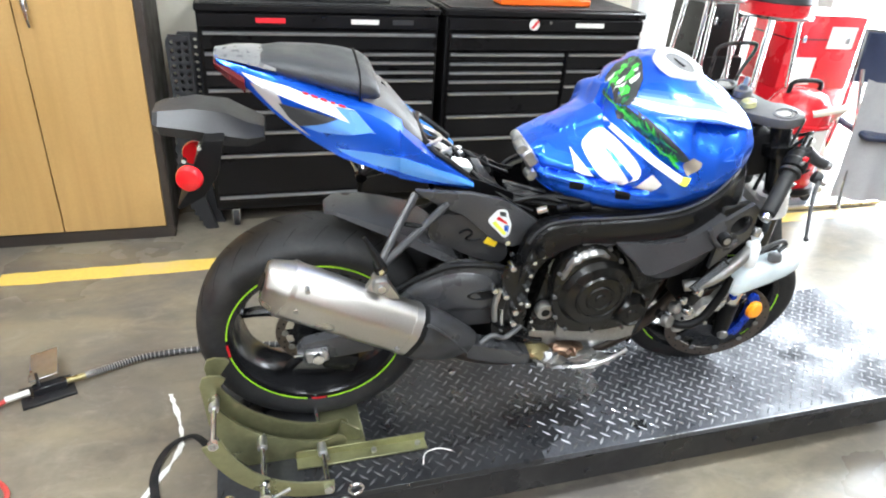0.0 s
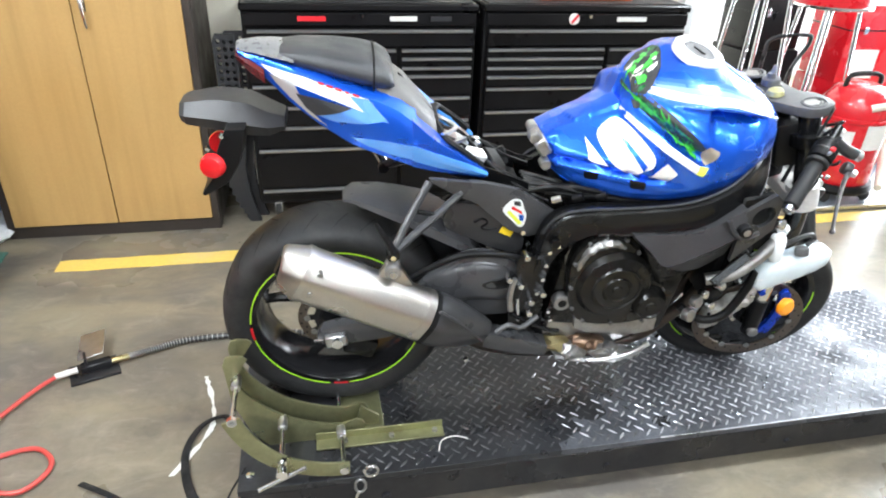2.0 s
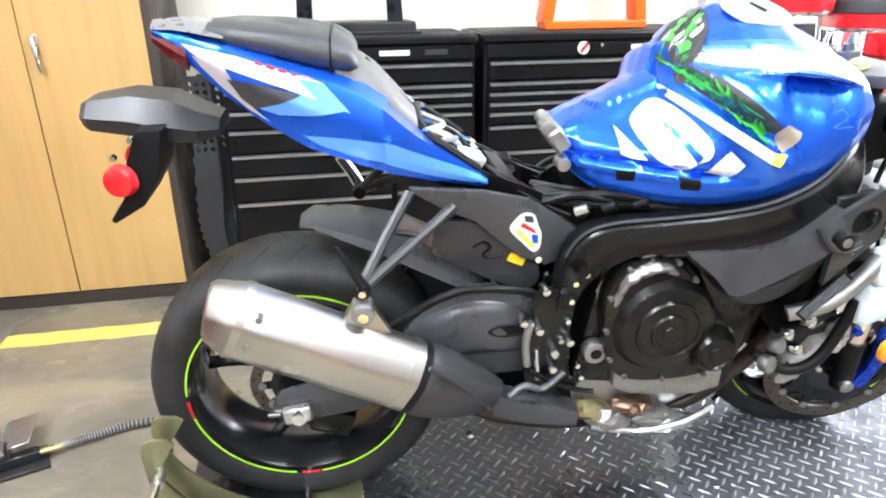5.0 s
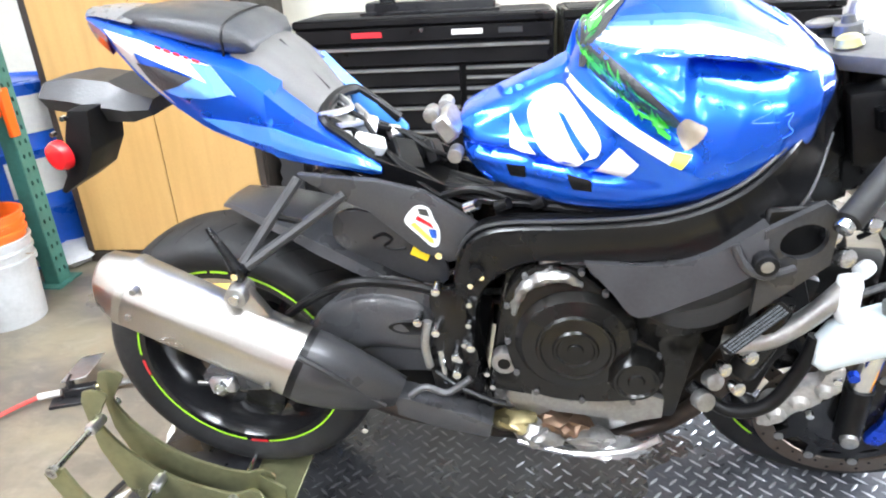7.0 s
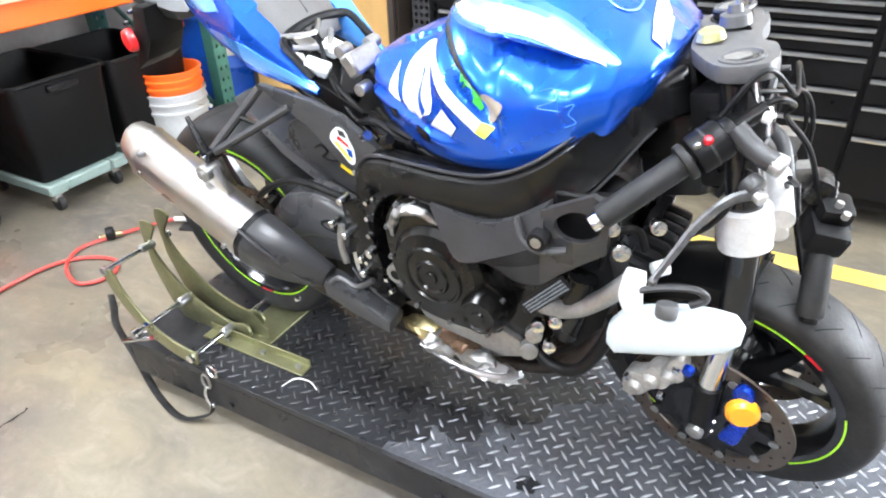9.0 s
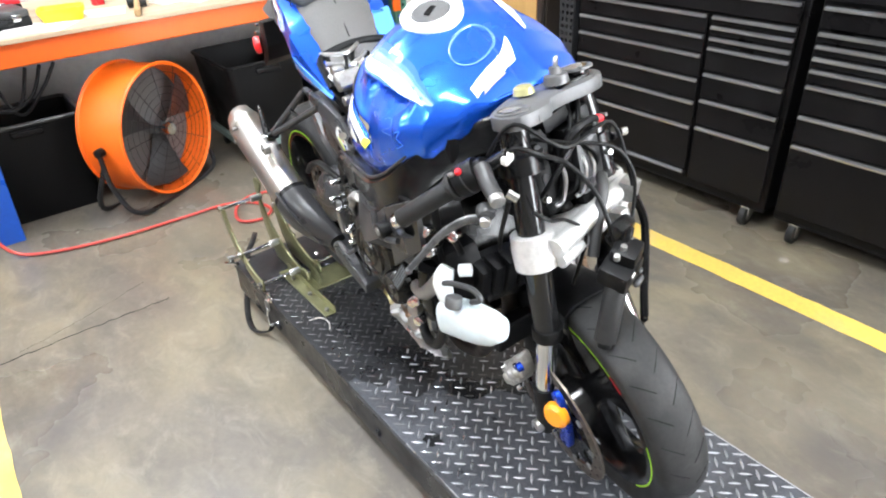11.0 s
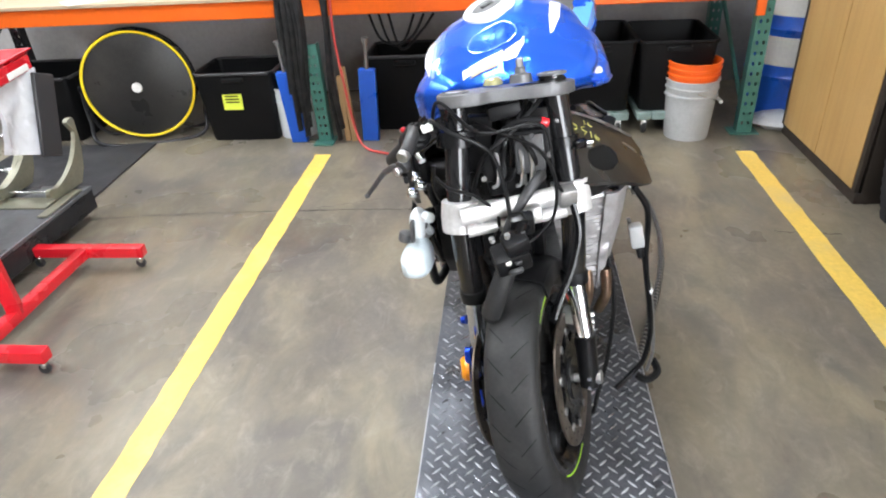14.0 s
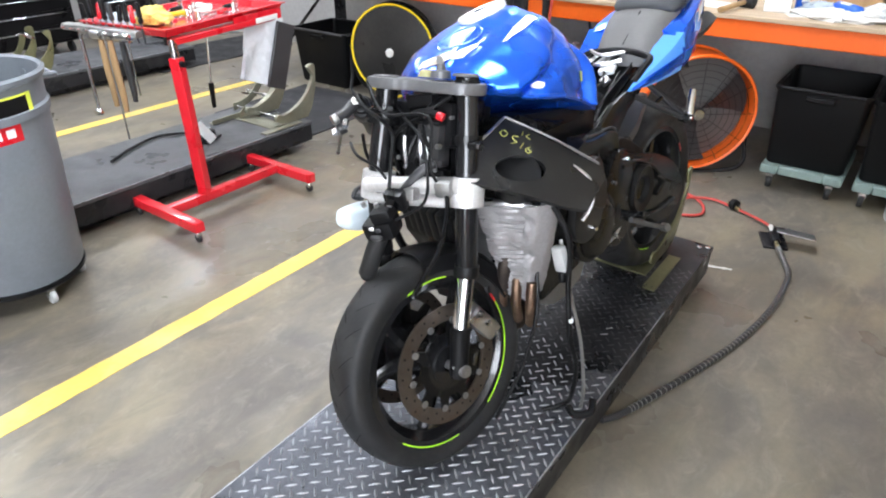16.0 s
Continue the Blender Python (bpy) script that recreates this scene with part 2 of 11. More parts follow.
BLUE_DRUM = surface("blue_drum_paint", (0.012, 0.10, 0.55), 0.34, vary=0.1, scale=5, bump=0.03, stain=(0.02, 0.05, 0.2), stain_amount=0.4)
GREEN_STEEL = surface("green_rack_paint", (0.05, 0.17, 0.14), 0.42, vary=0.15, scale=6, bump=0.05, stain=(0.03, 0.07, 0.06), stain_amount=0.5)
CABINET_WOOD = wood_surface("tan_cabinet_board", (0.49, 0.305, 0.112), (0.37, 0.222, 0.074), 0.5)
DARK_WOOD = surface("dark_brown_frame", (0.035, 0.027, 0.022), 0.5, vary=0.2, scale=8, bump=0.08)
BENCH_WOOD = wood_surface("worn_bench_board", (0.48, 0.37, 0.25), (0.25, 0.18, 0.12), 0.6, along="Y")
STICK_WOOD = wood_surface("raw_timber", (0.42, 0.27, 0.13), (0.24, 0.14, 0.06), 0.7)
VINYL = surface("black_vinyl", (0.040, 0.042, 0.046), 0.42, vary=0.15, scale=14, fine=220, bump=0.35, spec=0.4)
GREY_DRUM = surface("grey_bin_plastic", (0.17, 0.19, 0.215), 0.42, vary=0.1, scale=4, fine=60, bump=0.05, stain=(0.10, 0.11, 0.12), stain_amount=0.4)
GREY_BUCKET = surface("grey_bucket_plastic", (0.42, 0.43, 0.43), 0.45, vary=0.1, scale=6, bump=0.04, stain=(0.22, 0.21, 0.2), stain_amount=0.5)
FAN_BLACK = surface("black_fan_guard", (0.022, 0.021, 0.020), 0.34, vary=0.35, scale=5, fine=90, bump=0.12, stain=(0.055, 0.05, 0.045), stain_amount=0.5, spec=0.4)
MAT_BLACK = surface("rubber_matting", (0.016, 0.016, 0.018), 0.7, vary=0.25, scale=5, fine=200, bump=0.4, stain=(0.06, 0.06, 0.06), stain_amount=0.4)
YELLOW = surface("yellow_plastic", (0.85, 0.62, 0.02), 0.4, vary=0.05)
LABEL_YELLOW = surface("yellow_label", (0.72, 0.80, 0.08), 0.5, vary=0.06)
RED_HOSE = surface("red_rubber_hose", (0.50, 0.06, 0.05), 0.45, vary=0.12, scale=20, bump=0.05)
WIRE = surface("black_cable", (0.005, 0.005, 0.0055), 0.42, vary=0.2, scale=30, bump=0.05, spec=0.2)
RUST = surface("heat_stained_pipe", (0.22, 0.145, 0.10), 0.4, metal=0.85, vary=0.3, scale=12, bump=0.06, stain=(0.06, 0.04, 0.035), stain_amount=0.8)
DISC = surface("worn_brake_disc", (0.15, 0.125, 0.105), 0.42, metal=0.85, vary=0.16, scale=20, bump=0.06, stain=(0.13, 0.08, 0.05), stain_amount=0.6)
HEADER = surface("dark_header_pipe", (0.06, 0.05, 0.045), 0.45, metal=0.8, vary=0.3, scale=12, bump=0.08, stain=(0.16, 0.10, 0.06), stain_amount=0.4)
ARM_GREY = surface("satin_grey_arm", (0.030, 0.030, 0.032), 0.34, vary=0.2, scale=8, fine=160, bump=0.1, stain=(0.055, 0.055, 0.057), stain_amount=0.4, spec=0.45)
PLATE_BLACK = surface("scuffed_black_plate", (0.009, 0.009, 0.0094), 0.36, vary=0.2, scale=8, fine=120, bump=0.08, stain=(0.06, 0.06, 0.058), stain_amount=0.5)
HUMP_GREY = surface("grey_leather_panel", (0.10, 0.097, 0.095), 0.5, vary=0.12, scale=12, fine=260, bump=0.3)
# blue lacquer lightened with the sky's reflection
ARM_SHEEN_BLUE = surface("sheen_blue_lacquer", (0.09, 0.33, 0.85), 0.22, metal=0.2, vary=0.1, scale=6, fine=500, bump=0.012, coat=1.0)
CHALK_YELLOW = surface("faded_yellow_pen", (0.42, 0.42, 0.10), 0.6, vary=0.1)
RADIATOR = surface("radiator_core", (0.05, 0.05, 0.052), 0.42, metal=0.7, vary=0.16, scale=14, fine=150, bump=0.2)
GREEN_INK = surface("green_sticker_film", (0.06, 0.55, 0.06), 0.3, vary=0.3, scale=30, bump=0.02)
DARK_GREEN_INK = surface("dark_green_film", (0.02, 0.16, 0.05), 0.3, vary=0.4, scale=60, bump=0.02)
BARE_PATCH = surface("scraped_primer", (0.38, 0.33, 0.27), 0.5, vary=0.15, scale=25, bump=0.1)
CLOTH_STRAP = surface("black_webbing", (0.007, 0.007, 0.0075), 0.8, vary=0.2, scale=20, fine=300, bump=0.4)
BAG = surface("clear_film_bag", (0.55, 0.56, 0.58), 0.25, vary=0.1, scale=12, fine=30, bump=0.5)
NUT_GOLD = surface("yellowed_zinc", (0.42, 0.40, 0.20), 0.4, metal=0.5, vary=0.2, scale=30, bump=0.08)
FOIL = surface("crumpled_foil", (0.28, 0.27, 0.273), 0.48, metal=0.3, vary=0.16, scale=16, fine=120, bump=0.35, stain=(0.24, 0.22, 0.215), stain_amount=0.5)
CALIPER = surface("scraped_pale_caliper", (0.50, 0.49, 0.47), 0.45, metal=0.5, vary=0.25, scale=25, fine=120, bump=0.25, stain=(0.2, 0.19, 0.17), stain_amount=0.7)
DAYLIGHT = glow_surface("daylight_outside", (0.95, 0.98, 1.0), 12.0)
TUBE_GLOW = glow_surface("fluorescent_tube", (1.0, 0.98, 0.94), 9.0)


# ---- mesh helpers ----
def part(name, bm, material, parent=None, label="", angle=38):
    """Links a bmesh as one mesh object under a thing or a part."""
    bmesh.ops.recalc_face_normals(bm, faces=bm.faces)
    me = bpy.data.meshes.new(name)
    bm.to_mesh(me)
    bm.free()
    me.shade_smooth()
    me.set_sharp_from_angle(angle=radians(angle))
    me.materials.append(material)
    ob = new(name, me)
    ob.parent = parent
    return tagged(ob, label)


def thing(name, m, label, category, group="", kind=""):
    ob = new(name)
    ob.matrix_world = m
    ob.empty_display_size = 0.05
    return tagged(ob, label, category, group, kind)


def solo(name, bm, material, m, label, category, group="", kind=""):
    ob = part(name, bm, material)
    ob.matrix_world = m
    return tagged(ob, label, category, group, kind)


def B():
    return bmesh.new()


def box(bm, size, at=(0, 0, 0), turn=(0, 0, 0), bevel=0.0, seg=1):
    m = pose(*at, *turn) @ Matrix.Diagonal((*size, 1))
    vs = bmesh.ops.create_cube(bm, size=1.0, matrix=m)["verts"]
    if bevel:
        es = {e for v in vs for e in v.link_edges}
        bmesh.ops.bevel(bm, geom=list(es), offset=bevel, segments=seg, affect="EDGES", profile=0.6)
    return bm


def frame_of(a, b):
    """A turn whose z goes from a to b."""
    return (Vector(b) - Vector(a)).to_track_quat("Z", "Y").to_matrix().to_4x4()


def cyl(bm, a, b, r, r2=None, seg=16, bevel=0.0):
    a, b = Vector(a), Vector(b)
    m = Matrix.Translation((a + b) / 2) @ frame_of(a, b)
    vs = bmesh.ops.create_cone(bm, cap_ends=True, segments=seg, radius1=r, radius2=r if r2 is None else r2, depth=(b - a).length, matrix=m)["verts"]
    if bevel:
        es = [e for e in {e for v in vs for e in v.link_edges} if any(len(f.verts) > 4 for f in e.link_faces)]
        bmesh.ops.bevel(bm, geom=es, offset=bevel, segments=2, affect="EDGES", profile=0.5)
    return bm


def ball(bm, at, r, sub=2, squash=(1, 1, 1)):
    bmesh.ops.create_icosphere(bm, subdivisions=sub, radius=r, matrix=Matrix.Translation(at) @ Matrix.Diagonal((*squash, 1)))
    return bm


def spline(points, steps=6, closed=False):
    """Catmull-Rom through the points."""
    p = [Vector(q) for q in points]
    n, out = len(p), []
    for i in range(n if closed else n - 1):
        a, b, c, d = (p[(i + k) % n] if closed else p[min(max(i + k, 0), n - 1)] for k in (-1, 0, 1, 2))
        for s in range(steps):
            t = s / steps
            out.append(0.5 * ((2 * b) + (c - a) * t + (2 * a - 5 * b + 4 * c - d) * t * t + (3 * b - a - 3 * c + d) * t**3))
    return out if closed else out + [p[-1]]


def tube(bm, points, r, seg=8, steps=6, closed=False, smooth=True, flat=1.0):
    """A round (or, with flat, oval) hose, wire or bar along the points."""
    path = spline(points, steps, closed) if smooth else [Vector(q) for q in points]
    rings, up = [], Vector((0.13, 0.29, 0.95))
    n = len(path)
    for i, q in enumerate(path):
        d = (path[(i + 1) % n] - path[i - 1]) if closed or 0 < i < n - 1 else (path[1] - path[0] if i == 0 else path[-1] - path[-2])
        d.normalize()
        side = d.cross(up)
        side = side.normalized() if side.length > 1e-4 else d.orthogonal().normalized()
        up = side.cross(d).normalized()
        rr = r(i / max(n - 1, 1)) if callable(r) else r
        rings.append([bm.verts.new(q + rr * (math.cos(2 * math.pi * k / seg) * side + flat * math.sin(2 * math.pi * k / seg) * up)) for k in range(seg)])
    for i in range(n if closed else n - 1):
        a, b = rings[i], rings[(i + 1) % n]
        for k in range(seg):
            bm.faces.new((a[k], a[(k + 1) % seg], b[(k + 1) % seg], b[k]))
    if not closed:
        bm.faces.new(rings[0][::-1]), bm.faces.new(rings[-1])
    return bm


def lathe(bm, profile, m=None, seg=32, closed=False, arc=1.0):
    """A profile of (radius, height) turned about z, then laid by m."""
    m = m or Matrix()
    whole = arc >= 0.999
    cols = seg if whole else seg + 1
    grid = [[bm.verts.new(m @ Vector((r * math.cos(2 * math.pi * arc * k / seg), r * math.sin(2 * math.pi * arc * k / seg), h))) for r, h in profile] for k in range(cols)]
    rows = len(profile)
    for k in range(seg):
        a, b = grid[k], grid[(k + 1) % cols]
        for j in range(rows if closed else rows - 1):
            bm.faces.new((a[j], b[j], b[(j + 1) % rows], a[(j + 1) % rows]))
    if not closed and whole:
        for j in (0, rows - 1):
            if profile[j][0] > 1e-4:
                bm.faces.new([grid[k][j] for k in range(cols)])
    bmesh.ops.remove_doubles(bm, verts=bm.verts, dist=1e-5)
    return bm


def loft(bm, rings, cap=True, closed_ring=True):
    vs = [[bm.verts.new(p) for p in ring] for ring in rings]
    k = len(rings[0])
    for a, b in zip(vs, vs[1:]):
        for j in range(k if closed_ring else k - 1):
            bm.faces.new((a[j], a[(j + 1) % k], b[(j + 1) % k], b[j]))
    if cap and closed_ring:
        bm.faces.new(vs[0][::-1]), bm.faces.new(vs[-1])
    return bm


def prism(bm, outline, y0, y1, m=None, bevel=0.0, yfun=None):
    """An outline of (x, z) pushed through from y0 to y1."""
    m = m or Matrix()
    front = [bm.verts.new((x, y0 + (yfun(x) if yfun else 0), z)) for x, z in outline]
    f = bm.faces.new(front)
    got = bmesh.ops.extrude_face_region(bm, geom=[f])["geom"]
    top = [v for v in got if isinstance(v, bmesh.types.BMVert)]
    for v in top:
        v.co.y += y1 - y0
    vs = front + top
    if bevel:
        es = list({e for v in vs for e in v.link_edges})
        bmesh.ops.bevel(bm, geom=es, offset=bevel, segments=2, affect="EDGES", profile=0.6)
        vs = [v for v in bm.verts if v.is_valid] if m != Matrix() else []
    bmesh.ops.transform(bm, matrix=m, verts=vs) if m != Matrix() else None
    return bm


def bolt(bm, at, way, r=0.007, h=0.006):
    a = Vector(at)
    d = Vector(way).normalized()
    cyl(bm, a - d * 0.004, a + d * h, r, r * 0.85, 10)
    return bm


def ring_of(cx, cz, rx, rz, n=24, a0=0.0):
    return [(cx + rx * math.cos(a0 + 2 * math.pi * k / n), cz + rz * math.sin(a0 + 2 * math.pi * k / n)) for k in range(n)]


def wall_with_hole(bm, outline, holes, y0, y1, yfun=None):
    """A plate of (x, z) outline with (x, z) holes, from y0 to y1."""
    yf = yfun or (lambda x: 0.0)
    loops = []
    for lp in [outline] + holes:
        loops.append([bm.verts.new((x, y0 + yf(x), z)) for x, z in lp])
    es = [bm.edges.new((lp[i], lp[(i + 1) % len(lp)])) for lp in loops for i in range(len(lp))]
    fs = [g for g in bmesh.ops.triangle_fill(bm, use_beauty=True, use_dissolve=False, edges=es)["geom"] if isinstance(g, bmesh.types.BMFace)]
    got = bmesh.ops.extrude_face_region(bm, geom=fs)["geom"]
    for v in got:
        if isinstance(v, bmesh.types.BMVert):
            v.co.y += y1 - y0
    return bm


def bars_writing(bm, width, height, n, m, seed=1, thick=0.0012):
    """Writing that cannot be read: a row of plain bars."""
    rnd = random.Random(seed)
    x = -width / 2
    step = width / n
    for k in range(n):
        w = step * rnd.uniform(0.45, 0.8)
        vs = bmesh.ops.create_cube(bm, size=1, matrix=m @ Matrix.Translation((x + step / 2, 0, 0)) @ Matrix.Diagonal((w, thick, height * rnd.uniform(0.8, 1.0), 1)))
        x += step
    return bm


def lerp_table(x, table):
    """The value at x of a table of (x, value), with straight lines between."""
    return float(np.interp(x, [a for a, _ in table], [b for _, b in table]))
for m in (BLUE, SKY_BLUE):
    m.node_tree.nodes["Principled BSDF"].inputs["Coat Roughness"].default_value = 0.11
RESERVOIR = surface("milky_reservoir_plastic", (0.60, 0.68, 0.72), 0.4, vary=0.08, scale=9, bump=0.05, stain=(0.45, 0.58, 0.66), stain_amount=0.6)

# ---- floor, walls, ceiling ----
def slab(name, x0, x1, y0, y1, z0, z1, material, label, category):
    bm = box(B(), (x1 - x0, y1 - y0, z1 - z0), ((x0 + x1) / 2, (y0 + y1) / 2, (z0 + z1) / 2))
    return tagged(part(name, bm, material), label, category, kind="structure")


slab("floor", -3.2, 7.5, -8.2, 5.2, -0.15, 0.0, CONCRETE, "worn sealed concrete workshop floor with oil stains", "floor")
slab("wall_north", -3.0, 2.12, 2.13, 2.28, 0.0, 3.6, WALL, "cream painted workshop wall behind the tool chests", "wall")
slab("wall_recess", 2.12, 5.6, 4.4, 4.55, 0.0, 3.6, GREY_WALL, "grey painted wall of the storage recess", "wall")
slab("wall_return", 2.0, 2.12, 2.28, 4.4, 0.0, 3.6, WALL, "cream painted return wall of the recess", "wall")
slab("wall_west", -2.75, -2.6, -8.0, 2.13, 0.0, 3.6, GREY_WALL, "grey block wall behind the racking", "wall")
slab("wall_south", -2.6, 5.6, -8.15, -8.0, 0.0, 3.6, GREY_WALL, "grey block wall at the far end of the workshop", "wall")
slab("ceiling", -2.75, 5.75, -8.15, 4.55, 3.6, 3.75, CEILING, "pale painted workshop ceiling", "ceiling")
# walls out of view, sized to trim the daylight that enters
slab("wall_east_low", 5.6, 5.75, -8.0, 1.1, 0.0, 3.6, GREY_WALL, "unseen grey wall narrowing the roller-door opening", "wall")
slab("wall_east_pier", 5.6, 5.75, 4.05, 4.4, 0.0, 3.6, GREY_WALL, "grey block pier beside the roller door", "wall")
slab("wall_east_head", 5.6, 5.75, 1.1, 4.05, 3.42, 3.6, GREY_WALL, "unseen grey lintel trimming the roller-door opening", "wall")
slab("backdrop", 7.3, 7.35, -3.5, 6.5, -0.15, 6.5, DAYLIGHT, "bright daylight outside the open roller door", "daylight")
slab("door_post_1", 2.125, 2.20, 2.06, 2.28, 0.0, 3.0, WHITE_PLASTIC, "pale door post at the end of the wall", "door post")

for lx in (-1.3, 1.6):
    for ly in (-5.9, -3.2, -0.75):
        lamp = thing("ceiling_light", pose(lx, ly, 3.6), "white four-tube fluorescent light on the ceiling", "ceiling light", "ceiling tube lights")
        part("housing", box(B(), (1.3, 0.62, 0.06), (0, 0, -0.03), bevel=0.008), WHITE_PLASTIC, lamp)
        for s in (-0.22, -0.07, 0.07, 0.22):
            part("tube", cyl(B(), (-0.6, s, -0.085), (0.6, s, -0.085), 0.013, seg=10), TUBE_GLOW, lamp, "glowing fluorescent tube")


def floor_line(name, x0, x1, y0, y1, seed):
    """A painted line with slightly ragged edges, 2 mm proud of the floor."""
    rnd = random.Random(seed)
    n = max(8, int(abs(x1 - x0) / 0.06))
    lo = [(x0 + (x1 - x0) * i / n, y0 + rnd.uniform(-0.003, 0.003)) for i in range(n + 1)]
    hi = [(x0 + (x1 - x0) * i / n, y1 + rnd.uniform(-0.003, 0.003)) for i in range(n + 1)]
    bm = B()
    ring = [[(a[0], a[1], 0.0), (a[0], a[1], 0.002), (b[0], b[1], 0.002), (b[0], b[1], 0.0)] for a, b in zip(lo, hi)]
    loft(bm, ring)
    return tagged(part(name, bm, YELLOW_LINE), "worn yellow painted bay line on the concrete", "floor marking", kind="structure")


floor_line("floor_line_1", -1.255, 5.0, -1.298, -1.198, 1)
floor_line("floor_line_2", -1.20, 5.0, 1.216, 1.318, 2)
floor_line("floor_line_3", -1.30, 5.0, -3.93, -3.83, 3)


def floor_crack(name, points, w, seed):
    rnd = random.Random(seed)
    path = spline([(x, y, 0.0012) for x, y in points], 14)
    bm = B()
    a, b = [], []
    for p in path:
        j = rnd.uniform(-0.006, 0.006)
        ww = w * rnd.uniform(0.4, 1.2)
        a.append(bm.verts.new((p.x + j - ww, p.y, p.z))), b.append(bm.verts.new((p.x + j + ww, p.y, p.z)))
    for i in range(len(a) - 1):
        bm.faces.new((a[i], a[i + 1], b[i + 1], b[i]))
    return tagged(part(name, bm, WIRE), "thin dark crack across the concrete floor", "crack", kind="structure")


floor_crack("floor_crack_1", [(-0.50, -0.55), (-0.50, -0.9), (-0.49, -1.3), (-0.455, -1.95), (-0.40, -2.4)], 0.0036, 1)
floor_crack("floor_crack_2", [(-0.25, 1.12), (-0.23, 1.25), (-0.22, 1.4)], 0.003, 2)
floor_crack("floor_crack_3", [(-0.52, -1.1), (-0.6, -0.85), (-0.7, -0.6)], 0.0012, 3)

# ---- the motorcycle lift ----
DECK = 0.178
LIFT_X0, LIFT_X1, LIFT_Y0, LIFT_Y1 = -0.285, 2.16, -0.322, 0.316


def tread_bumps(x0, x1, y0, y1, z, pitch=0.0302, h=0.0022, keep=None):
    """Raised bars of tread plate in a basket weave: each bar points at the middle of its turned neighbours."""
    bm = B()
    c = math.sqrt(0.5)
    le, wi = 0.0175, 0.0034
    n = int((x1 - x0 + y1 - y0) / pitch) + 4
    for i in range(-n, n):
        for j in range(-n, n):
            cx, cy = x0 + (i - j) * pitch * c, y0 + (i + j) * pitch * c
            if not (x0 + 0.008 < cx < x1 - 0.008 and y0 + 0.008 < cy < y1 - 0.008) or keep and not keep(cx, cy):
                continue
            s = 1 if (i + j) % 2 else -1
            put = lambda u, v, h: bm.verts.new((cx + (u - s * v) * c, max(y0, min(y1, cy + (s * u + v) * c)), z + h))
            base = [put(-le, 0, 0), put(-le * 0.35, -wi, 0), put(le * 0.35, -wi, 0), put(le, 0, 0), put(le * 0.35, wi, 0), put(-le * 0.35, wi, 0)]
            t0, t1 = put(-le * 0.6, 0, h), put(le * 0.6, 0, h)
            bm.faces.new((base[0], base[1], t0)), bm.faces.new((base[1], base[2], t1, t0)), bm.faces.new((base[2], base[3], t1))
            bm.faces.new((base[3], base[4], t1)), bm.faces.new((base[4], base[5], t0, t1)), bm.faces.new((base[5], base[0], t0))
    return bm


